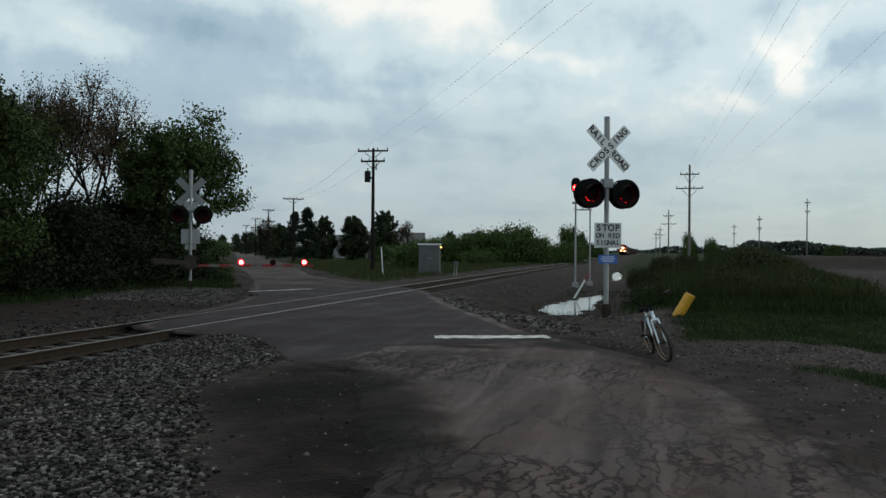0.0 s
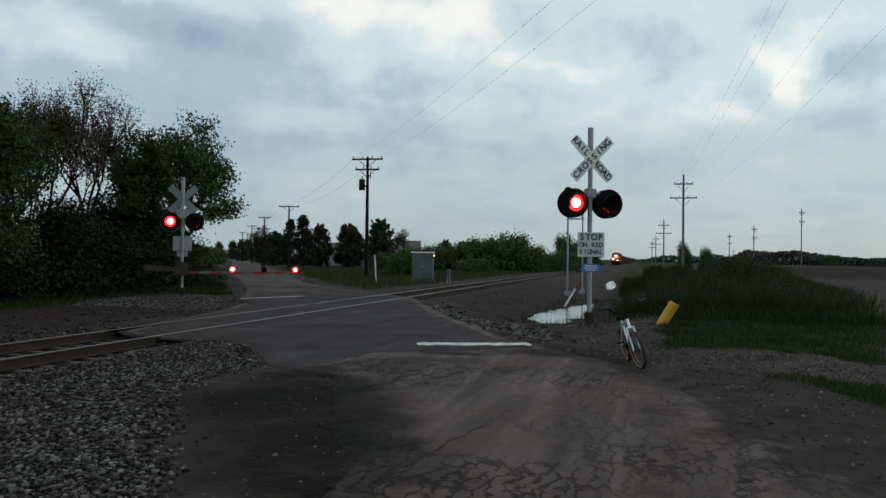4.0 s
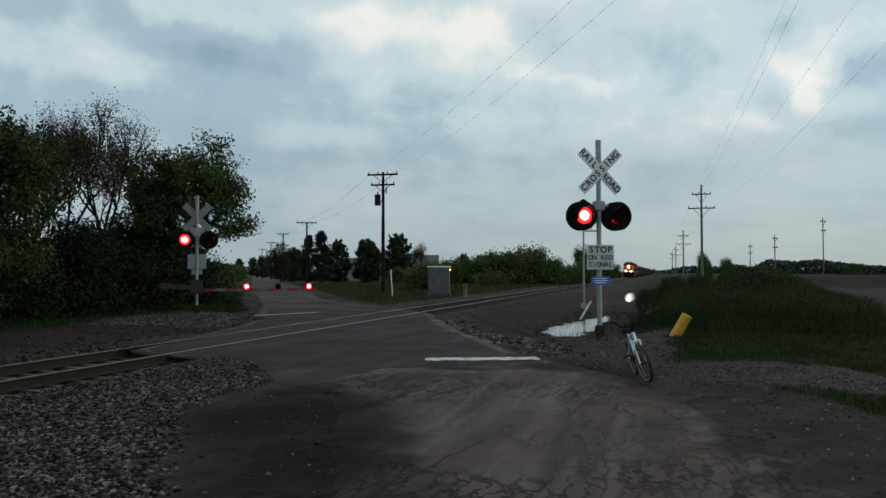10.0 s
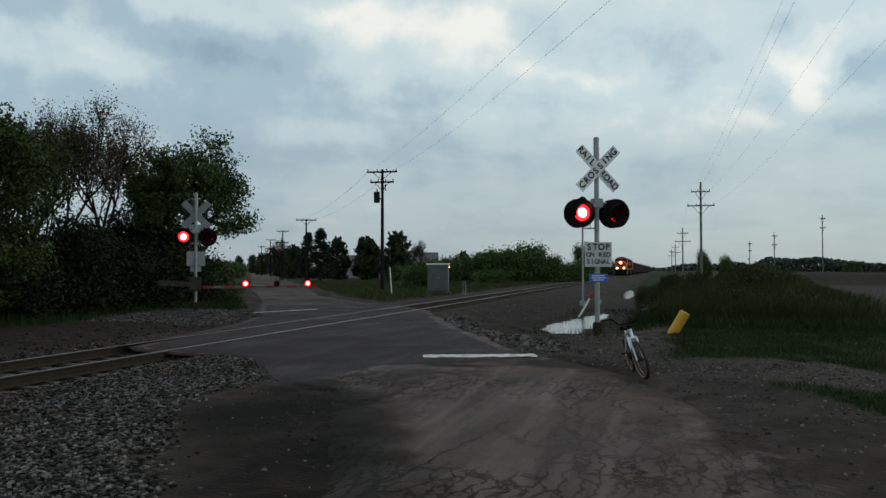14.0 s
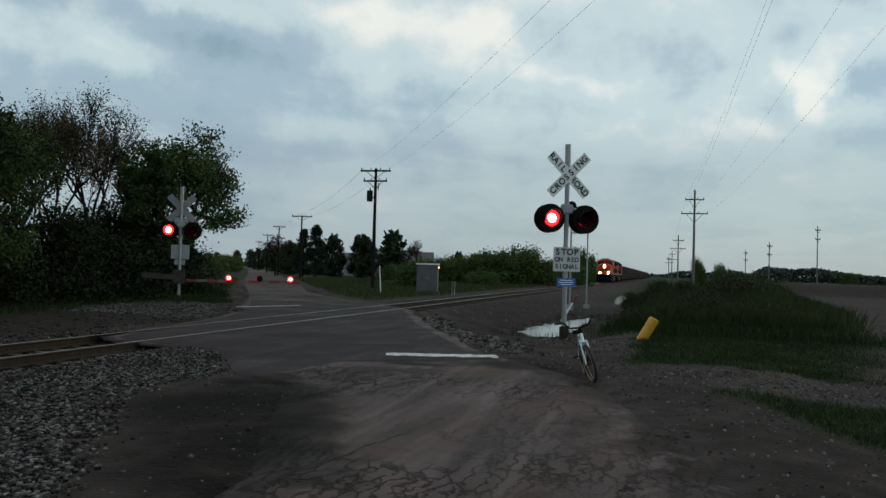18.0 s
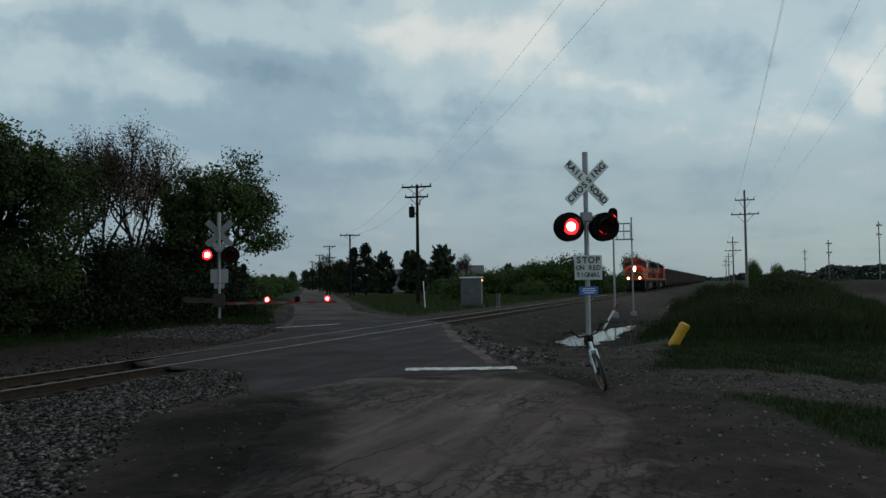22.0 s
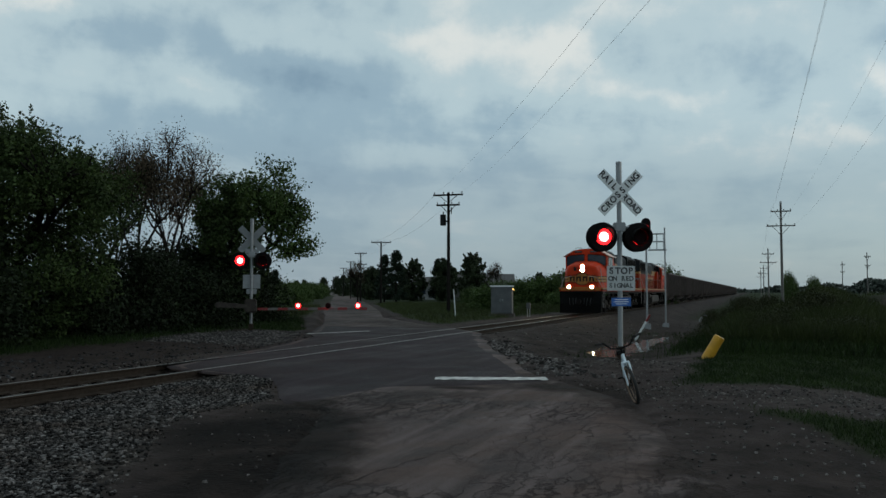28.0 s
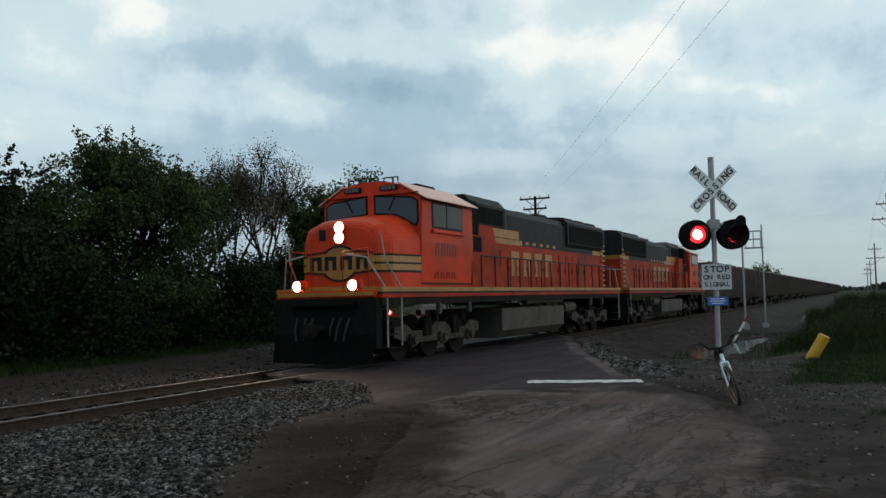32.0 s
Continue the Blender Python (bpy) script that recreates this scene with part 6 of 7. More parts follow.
    prism(bm, [(-1.36, 0.52), (-1.1, 0.28), (1.1, 0.28), (1.36, 0.52), (1.36, 1.20), (-1.36, 1.20)], 8.1, 14.0)
    part("fuel_tank", bm, "tank", root, "dusty grey fuel tank")
    for s in (-1, 1):
        part("air_pipe", rod(B(), (s * 1.3, 10.2, 1.40), (s * 1.3, 13.9, 1.40), 0.10, seg=12), "tank", root)
        part("air_reservoir", rod(B(), (s * 1.15, 14.3, 1.12), (s * 1.15, 15.6, 1.12), 0.2, seg=12), "tank", root)
    loco_truck(root, 4.3)
    loco_truck(root, L - 4.3)
    return root


M["loco_pale"] = mat("pale_orange_paint", (0.62, 0.36, 0.27), (0.55, 0.30, 0.22), rough=0.4, scale=3, bump=0.03)


def hopper_car():
    """A steep-sided coal gondola."""
    root = group_at("coal_car", Matrix.Identity(4), "dirty brown-grey steel coal car", "coal car", "coal train")
    Lc = 16.1
    bm = B()
    t = 0.06
    prism(bm, [(-1.5, 1.05), (1.5, 1.05), (1.55, 3.75), (1.55 - t, 3.75), (1.5 - t, 1.15), (-1.5 + t, 1.15), (-1.55 + t, 3.75), (-1.55, 3.75)], 0.8, Lc - 0.8)
    part("body", bm, "hopper", root)
    for y in (0.8, Lc - 0.86):
        bm = B()
        box(bm, -1.5, 1.5, y, y + 0.06, 1.2, 3.74)
        part("end_wall", bm, "hopper", root)
    for s in (-1, 1):
        part("top_rim", box(B(), *sorted((s * 1.55, s * 1.64)), 0.75, Lc - 0.75, 3.66, 3.80, 0.01), "hopper", root)
    for s in (-1, 1):
        for i in range(14):
            y = 1.0 + i * (Lc - 2.0) / 13
            part("side_rib", box(B(), *sorted((s * 1.50, s * 1.63)), y - 0.05, y + 0.05, 1.05, 3.68), "hopper", root)
    nx, ny = 8, 40
    vs = [(-1.46 + 2.92 * i / (nx - 1), 0.9 + (Lc - 1.8) * j / (ny - 1), 3.55 + 0.30 * (1 - abs(2 * i / (nx - 1) - 1) ** 1.6) + 0.12 * noise.noise((i * 0.7, j * 0.35, 3))) for j in range(ny) for i in range(nx)]
    fs = [(j * nx + i, j * nx + i + 1, (j + 1) * nx + i + 1, (j + 1) * nx + i) for j in range(ny - 1) for i in range(nx - 1)]
    part("coal_load", (vs, fs), "coal", root, "heaped black coal")
    bm = B()
    box(bm, -0.3, 0.3, 0.15, Lc - 0.15, 0.85, 1.05)
    box(bm, -0.14, 0.14, -0.05, 0.5, 0.72, 1.0, 0.03); box(bm, -0.14, 0.14, Lc - 0.5, Lc + 0.05, 0.72, 1.0, 0.03)
    part("centre_sill", bm, "undercarriage", root)
    for k in range(4):
        y = 4.4 + k * 2.0
        part("discharge_gate", prism(B(), [(-0.9, 0.5), (0.9, 0.5), (1.4, 1.1), (-1.4, 1.1)], y, y + 1.3), "hopper", root)
    for yc in (2.3, Lc - 2.3):
        for s in (-1, 1):
            bm = B()
            prism(bm, [(-1.2, 0.42), (-1.2, 0.6), (-0.5, 0.75), (0.5, 0.75), (1.2, 0.6), (1.2, 0.42), (0.5, 0.3), (-0.5, 0.3)], -0.05, 0.05, Matrix.Translation((s * 1.0, yc, 0)) @ pose(0, 0, 0, 0, 0, 90))
            part("truck_frame", bm, "undercarriage", root)
        for k in (-0.9, 0.9):
            bm = rod(B(), (-0.9, yc + k, 0.46), (0.9, yc + k, 0.46), 0.08, seg=8)
            for s in (-1, 1):
                rod(bm, (s * 0.68, yc + k, 0.46), (s * 0.82, yc + k, 0.46), 0.455, seg=20)
            part("wheelset", bm, "undercarriage", root)
    return root


# Front of the train along the track: seconds and metres.
TRAIN_ROWS = ((0, 362.0), (3, 328.0), (6, 294.0), (9, 260.0), (13, 216.5), (16, 182.0), (19, 147.3), (21, 124.4), (23, 104.8), (25, 85.0), (28, 55.4), (30, 35.4), (31, 25.2), (31.5, 20.1), (32, 14.95))
TRAIN = []


def build_train():
    lead = locomotive("locomotive", "orange, yellow and dark green freight locomotive with lit headlights", True)
    TRAIN.append((lead, 0.0, 0))
    second = locomotive("locomotive", "orange and dark green freight locomotive running long hood first", False)
    TRAIN.append((second, 22.4 + 22.4, 180))
    car = hopper_car()
    at = 44.9
    for i in range(24):
        c = car if i == 0 else copy_thing(car, Matrix.Identity(4))
        TRAIN.append((c, at, 0))
        at += 16.2


build_train()

# ---- trees, bushes, grass ----


def limb(vs, fs, p, q, r0, r1, seg=7):
    p, q = np.asarray(p, float), np.asarray(q, float)
    d = q - p
    d = d / (np.linalg.norm(d) + 1e-9)
    u = np.cross(d, (0.3, 0.9, 0.1)); u /= np.linalg.norm(u) + 1e-9
    v = np.cross(d, u)
    base = len(vs)
    for c, r in ((p, r0), (q, r1)):
        for i in range(seg):
            a = 2 * math.pi * i / seg
            vs.append(tuple(c + r * (math.cos(a) * u + math.sin(a) * v)))
    for i in range(seg):
        j = (i + 1) % seg
        fs.append((base + i, base + j, base + seg + j, base + seg + i))


def branches(rng, h, spread, r, levels, trunk_share=0.3, forks=4, up=0.55):
    """Trunk and limbs as tapered tubes; returns the mesh lists and the twig ends."""
    vs, fs, tips = [], [], []

    def grow(p, d, length, rad, level):
        steps = 3
        for s in range(steps):
            d2 = d + rng.normal(size=3) * 0.16
            d2[2] += 0.04
            d2 /= np.linalg.norm(d2)
            q = p + d2 * length / steps
            limb(vs, fs, p, q, rad * (1 - 0.25 * s / steps), rad * (1 - 0.25 * (s + 1) / steps), 8 if level == 0 else (5 if level < 3 else 3))
            p, d = q, d2
            if level >= 2:
                tips.append(p)
            if level and s and level < levels and rng.random() < 0.55:
                side(p, d, length * 0.6, rad * 0.5, level + 1)
        if level < levels:
            for _ in range(forks if level == 0 else 2 + int(rng.random() < 0.5)):
                side(p, d, length * rng.uniform(0.62, 0.85), rad * 0.62, level + 1)
        else:
            tips.append(p)

    def side(p, d, length, rad, level):
        w = rng.normal(size=3); w[2] = abs(w[2]) * up
        nd = d * 0.55 + w / (np.linalg.norm(w) + 1e-9) * spread
        nd /= np.linalg.norm(nd)
        grow(p, nd, length, rad, level)

    grow(np.zeros(3) - (0, 0, 0.2), np.array((0, 0, 1.0)), h * trunk_share, r, 0)
    return vs, fs, np.array(tips)


def scaled_to(vs, tips, h, w):
    top = max(tips[:, 2].max(), 1e-3)
    reach = np.percentile(np.hypot(tips[:, 0], tips[:, 1]), 95)
    k = np.array((w / reach, w / reach, h / top))
    return [tuple(np.asarray(v) * k) for v in vs], tips * k


def tree(name, seed, h, w, n_leaves, leaf, size, m, label, category="tree", grp="trees", levels=4, trunk_share=0.3, clump=0.5, r=None, droop=0.0, low=None, spread=0.75):
    rng = np.random.default_rng(seed)
    root = group_at(name, m, label, category, grp)
    vs, fs, tips = branches(rng, h, spread, r or h * 0.022, levels, trunk_share)
    vs, tips = scaled_to(vs, tips, h * 0.95, w)
    part("trunk", (vs, fs), "bark", root, smooth=True)
    if low is not None:
        extra = rng.uniform(-1, 1, (int(len(tips) * low), 3)) * (w * 0.85, w * 0.85, h * 0.2) + (0, 0, h * 0.24)
        tips = np.concatenate([tips, extra])
    pick = tips[rng.integers(0, len(tips), n_leaves)]
    c = pick + np.clip(rng.normal(size=(n_leaves, 3)), -1.5, 1.5) * clump * (1, 1, 0.75)
    c[:, 2] = np.maximum(c[:, 2], 0.1)
    part("crown", quads(leaves(rng, c, size, 0.4)), leaf, root)
    return root


def conifer(name, seed, h, w, n, m, label):
    rng = np.random.default_rng(seed)
    root = group_at(name, m, label, "tree", "trees")
    vs, fs = [], []
    limb(vs, fs, (0, 0, -0.2), (0, 0, h * 0.97), h * 0.02, h * 0.004, 8)
    cl = []
    for k in range(70):
        t = rng.uniform(0.10, 1.0)
        a = rng.uniform(0, 2 * math.pi)
        reach = w * (1 - t) ** 0.55 * rng.uniform(0.55, 1.1)
        q = np.array((math.cos(a) * reach, math.sin(a) * reach, h * t - 0.08 * reach))
        limb(vs, fs, (0, 0, h * t), q, 0.03, 0.01, 4)
        cl += [q * (u, u, 1) + (0, 0, (1 - u) * 0.08 * reach) for u in (0.45, 0.75, 1.0)]
    part("trunk", (vs, fs), "bark", root)
    cl = np.array(cl)
    c = cl[rng.integers(0, len(cl), n)] + np.clip(rng.normal(size=(n, 3)), -1.5, 1.5) * 0.22
    part("crown", quads(leaves(rng, c, 0.24, 0.4)), "leaf_pine", root)
    return root


def bush(name, seed, h, w, n, leaf, size, m, label, category="bush", grp="bushes", flatten=1.0):
    rng = np.random.default_rng(seed)
    root = group_at(name, m, label, category, grp)
    vs, fs = [], []
    ends = []
    for _ in range(14):
        a, t = rng.uniform(0, 2 * math.pi), rng.uniform(0.1, 0.8)
        p = np.array((rng.normal() * w * 0.2, rng.normal() * w * 0.2, -0.1))
        q = np.array((math.cos(a) * w * t, math.sin(a) * w * t, h * rng.uniform(0.5, 0.95) * (1 - 0.45 * t * t)))
        mid = (p + q) / 2 + rng.normal(size=3) * 0.1 * w
        limb(vs, fs, p, mid, h * 0.014, h * 0.009, 5); limb(vs, fs, mid, q, h * 0.009, h * 0.003, 4)
        ends += [mid, q, q]
    tagged(part("woody_base", (vs, fs), "bark", root), kind="stuff")
    # Leaf clumps over an uneven dome.
    k = 70
    d = rng.normal(size=(k, 3)); d[:, 2] = np.abs(d[:, 2]); d /= np.linalg.norm(d, axis=1)[:, None]
    cl = d * (w, w, h) * rng.uniform(0.45, 0.95, (k, 1))
    cl = np.concatenate([cl, np.array(ends)])
    pick = cl[rng.integers(0, len(cl), n)]
    c = pick + rng.normal(size=(n, 3)) * (w * 0.13, w * 0.13, h * 0.10)
    c[:, 2] = np.maximum(c[:, 2], 0.03)
    part("foliage", quads(leaves(rng, c, size, 0.4)), leaf, root)
    return root


def dense_tree(seed, h, w, n, leaf, size, m, label, sprigs=150):
    """A tree leafed down to the ground, its crown built of many overlapping lobes."""
    rng = np.random.default_rng(seed)
    root = group_at("tree", m, label, "tree", "trees")
    vs, fs, tips = branches(rng, h, 0.7, h * 0.022, 3, 0.3)
    vs, tips = scaled_to(vs, tips, h * 0.88, w * 0.75)
    part("trunk", (vs, fs), "bark", root, smooth=True)
    lobes = []
    for k in range(130):
        a, t = rng.uniform(0, 2 * math.pi), rng.uniform(0.04, 0.97)
        prof = math.sin(math.pi * min(1, (t * 0.86 + 0.14))) ** 0.55
        rr = w * prof * (rng.uniform(0.55, 0.88) if k % 3 else rng.uniform(0.0, 0.5))
        lobes.append((math.cos(a) * rr, math.sin(a) * rr, h * t * 0.93, rng.uniform(0.14, 0.26) * w))
    lobes = np.array(lobes)
    pick = lobes[rng.integers(0, len(lobes), n)]
    d = rng.normal(size=(n, 3)); d /= np.linalg.norm(d, axis=1)[:, None]
    c = pick[:, :3] + d * pick[:, 3:4] * rng.uniform(0.55, 1.08, (n, 1)) * (1, 1, 0.85)
    # Loose sprigs that break the outline.
    k = sprigs
    base = lobes[rng.integers(0, len(lobes), k)]
    way = base[:, :3] * (1, 1, 0) / w + (0, 0, 0.9) + rng.normal(size=(k, 3)) * 0.35
    way /= np.linalg.norm(way, axis=1)[:, None]
    t = rng.uniform(0, 1, (k, 22, 1))
    sprig = (base[:, None, :3] + way[:, None] * (base[:, None, 3:4] * 0.9 + t * 0.55) + rng.normal(size=(k, 22, 3)) * 0.05).reshape(-1, 3)
    c = np.concatenate([c, sprig])
    c[:, 2] = np.maximum(c[:, 2], 0.05)
    part("crown", quads(leaves(rng, c, size, 0.45)), leaf, root)
    return root


def place(ob, x, y, s=1.0, turn=0.0, sz=None):
    z = float(ground_z(x, y))
    return copy_thing(ob, pose(x, y, z - 0.05, 0, 0, turn) @ Matrix.Diagonal((s, s, sz or s, 1)))


def P(x, y, turn=0.0, dz=0.0):
    return pose(x, y, float(ground_z(x, y)) + dz, 0, 0, turn)


def build_woods():
    # Wood left of the track.
    dense_tree(11, 7.3, 3.6, 80000, "leaf_mid", 0.112, P(-20.8, 19.2), "dense dark green leafy tree at the wood's edge")
    for seed, h, w, n, x, y, turn in ((12, 9.2, 2.4, 9000, -21.9, 27.4, 0), (13, 8.9, 2.3, 7500, -24.9, 26.4, 70), (26, 8.5, 2.0, 6500, -23.2, 27.0, 160)):
        tree("tree", seed, h, w, n, "leaf_young", 0.085, P(x, y, turn), "half-bare tree with sparse reddish young leaves", r=0.11, levels=5, clump=0.30, trunk_share=0.20, spread=0.5)
    tree("tree", 14, 8.0, 3.2, 21000, "leaf", 0.14, P(-21.7, 34.2), "leafy green tree with an uneven crown", clump=0.30, trunk_share=0.30)
    tree("tree", 22, 7.0, 1.5, 4500, "leaf_mid", 0.095, P(-20.9, 24.0), "slim young tree with airy green foliage", levels=4, clump=0.30, trunk_share=0.26, r=0.11)
    dense_tree(19, 7.0, 1.65, 15000, "leaf_mid", 0.14, P(-20.8, 30.6), "dense dark leafy tree beside the half-bare ones")
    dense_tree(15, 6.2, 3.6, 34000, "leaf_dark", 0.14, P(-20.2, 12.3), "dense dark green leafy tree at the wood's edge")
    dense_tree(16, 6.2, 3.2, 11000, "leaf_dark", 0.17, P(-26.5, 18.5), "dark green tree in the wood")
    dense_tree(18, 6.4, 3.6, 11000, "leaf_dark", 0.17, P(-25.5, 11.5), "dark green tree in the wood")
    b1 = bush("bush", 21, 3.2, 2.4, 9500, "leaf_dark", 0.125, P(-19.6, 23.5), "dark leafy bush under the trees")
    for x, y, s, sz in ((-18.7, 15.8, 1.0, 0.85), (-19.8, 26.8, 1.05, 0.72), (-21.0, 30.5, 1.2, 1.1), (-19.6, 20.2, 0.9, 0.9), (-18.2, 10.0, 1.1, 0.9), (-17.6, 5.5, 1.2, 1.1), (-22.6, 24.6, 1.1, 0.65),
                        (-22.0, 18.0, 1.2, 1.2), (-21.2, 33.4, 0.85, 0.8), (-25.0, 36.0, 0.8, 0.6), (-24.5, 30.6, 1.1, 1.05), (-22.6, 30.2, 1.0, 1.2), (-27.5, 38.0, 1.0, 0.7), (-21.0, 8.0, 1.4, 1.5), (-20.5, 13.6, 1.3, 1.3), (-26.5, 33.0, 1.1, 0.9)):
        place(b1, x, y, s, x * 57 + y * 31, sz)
    # Far trees along the road and round the houses.
    pine = conifer("conifer_tree", 31, 7.3, 2.0, 6000, P(-47.5, 105.7), "dark green conifer beside the road")
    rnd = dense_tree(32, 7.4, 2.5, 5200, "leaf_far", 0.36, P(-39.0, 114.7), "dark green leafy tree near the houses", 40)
    thin = tree("bare_tree", 33, 7.0, 2.2, 900, "leaf_young", 0.16, P(-57.0, 112.0), "nearly bare grey tree", levels=5, clump=0.25)
    for x, y, s, t in ((-51.0, 109, 0.95, 40), (-49, 125, 0.95, 80), (-57.5, 90, 0.6, 20)):
        place(pine, x, y, s, t)
    for x, y, s in ((-52, 122, 0.95), (-46.5, 122, 0.95), (-43.0, 125, 0.9), (-66, 135, 0.85), (-72, 150, 0.85), (-80, 160, 0.9), (-90, 182, 0.9), (-98, 190, 0.9), (-62, 140, 0.8), (-118, 230, 1.0), (-135, 250, 1.0),
                    (-56, 150, 0.9), (-33, 130, 0.65), (-175, 330, 1.3), (-205, 370, 1.3), (-230, 400, 1.3), (-262, 432, 1.2), (-285, 460, 1.2),
                    (-60, 78, 0.62), (-66, 92, 0.7), (-74, 104, 0.75), (-84, 122, 0.8), (-98, 140, 0.85), (-110, 160, 0.9), (-140, 200, 1.1), (-160, 240, 1.2), (-190, 290, 1.2), (-52, 68, 0.5),
                    (120, 420, 0.9), (128, 425, 0.8)):
        place(rnd, x, y, s, x * 37)
    for x, y in ((-70.0, 140), (-47, 150), (-39, 126)):
        place(thin, x, y, 1.0, x)
    hb = bush("field_bush", 41, 5.0, 4.0, 11500, "leaf", 0.27, P(-18.4, 104), "tall rounded green bush by the railway")
    for x, y, s, sz in ((-24.4, 101, 0.8, 0.72), (-21.2, 104, 0.95, 0.88), (-15.8, 106, 0.75, 0.72), (-12.6, 118, 0.7, 0.6), (-30.5, 98, 0.6, 0.40), (-26.6, 104, 0.8, 0.7), (-28.4, 101, 0.72, 0.62), (-13.8, 114, 0.6, 0.55), (-33, 100, 0.66, 0.45), (-22.0, 72, 0.5, 0.36), (-20.2, 67, 0.55, 0.50), (-15, 138, 0.7, 0.5),
                        (-16, 160, 0.8, 0.6), (-19.5, 90, 0.5, 0.35), (-17.0, 230, 1.0, 0.8), (5.3, 140, 0.36, 0.95), (8.7, 140, 0.33, 0.80), (-17.9, 180, 0.9, 1.45), (58, 300, 0.8, 0.9), (-29.0, 45.5, 0.5, 0.42), (-26.6, 41.5, 0.36, 0.30), (-33.5, 51.0, 0.5, 0.45), (-40, 60, 0.5, 0.45), (-45.5, 74, 0.5, 0.5), (-53.5, 88, 0.6, 0.55), (-61, 100, 0.65, 0.62), (-66, 105, 0.6, 0.6), (-72.5, 120, 0.7, 0.62), (-86, 146, 0.8, 0.7), (-105, 178, 0.9, 0.75), (-128, 220, 1.1, 0.9)):
        place(hb, x, y, s, x * 91, sz)
    # Long low wood on the right horizon.
    rng = np.random.default_rng(8)
    n = 15000
    cx = rng.uniform(50, 330, n)
    top = 1.5 + 6.2 * smooth01((cx - 48) / 14) * (1 - 0.55 * smooth01((cx - 92) / 40)) * 1.3 * (0.95 + 0.08 * np.sin(cx * 0.22) + 0.05 * np.sin(cx * 0.61))
    c = np.stack([cx, 600 + rng.normal(size=n) * 12, rng.uniform(0, 1, n) ** 0.7 * top], 1)
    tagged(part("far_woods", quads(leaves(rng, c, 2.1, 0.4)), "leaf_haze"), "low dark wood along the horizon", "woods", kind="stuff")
    cx = rng.uniform(-900, 1500, 15000)
    c = np.stack([cx, 1150 + rng.normal(size=15000) * 25, rng.uniform(0, 1, 15000) * (6 + 4 * np.sin(cx * 0.02) + 2 * np.sin(cx * 0.11))], 1)
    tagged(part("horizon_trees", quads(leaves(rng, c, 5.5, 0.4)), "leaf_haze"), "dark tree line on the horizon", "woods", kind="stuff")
    # Weeds and shrubs on the bank to the right.
    wb = bush("weed_clump", 51, 1.15, 1.3, 7000, "weed", 0.062, P(3.6, 33.0), "tangled grey-green weed clump on the bank", "weeds", "weeds on the bank")
    rng2 = random.Random(5)
    for i in range(120):
        y = rng2.uniform(26, 74)
        x = rng2.uniform(0.4 + 0.0 * y, 3.0 + 0.20 * y)
        if x < 0.3 + (y < 30) * 1.0 or x > 3.5 + 0.065 * y:
            continue
        place(wb, x, y, rng2.uniform(0.5, 1.3), rng2.uniform(0, 360), rng2.uniform(0.45, 1.3) * (1.3 - 0.85 * max(0, x - 2) / (1.8 + 0.065 * y)) * (0.65 + 0.55 * float(lumps(x, y, 0.28, 1.0))))
    for x, y, s, sz in ((-1.22, 49.0, 0.40, 1.0), (-1.12, 52.5, 0.44, 1.0), (-0.75, 46.0, 0.42, 0.8), (-0.6, 56.0, 0.5, 0.9), (-0.3, 43.0, 0.4, 0.7)):
        place(wb, x, y, s, x * 310, sz)


build_woods()


def blades(rng, xy, h, lean, w):
    n = len(xy)
    x, y = xy[:, 0], xy[:, 1]
    z = ground_z(x, y)
    p = np.stack([x, y, z - 0.01], 1)
    a = rng.uniform(0, 2 * math.pi, n)
    side = np.stack([np.cos(a), np.sin(a), 0 * a], 1) * w
    hh = (h * rng.uniform(0.5, 1.3, n))[:, None]
    b = rng.uniform(0, 2 * math.pi, n)
    tip = p + np.concatenate([np.stack([np.cos(b), np.sin(b)], 1) * hh * lean * rng.uniform(0.2, 1, (n, 1)), hh], 1)
    midp = (p + tip) / 2 + (0, 0, 0.08 * h)
    return np.stack([p - side, p + side, midp + side * 0.7, tip], 1)


def scatter(rng, x0, x1, y0, y1, n, mask):
    xy = np.stack([rng.uniform(x0, x1, n), rng.uniform(y0, y1, n)], 1)
    return xy[rng.random(n) < mask(xy[:, 0], xy[:, 1])]


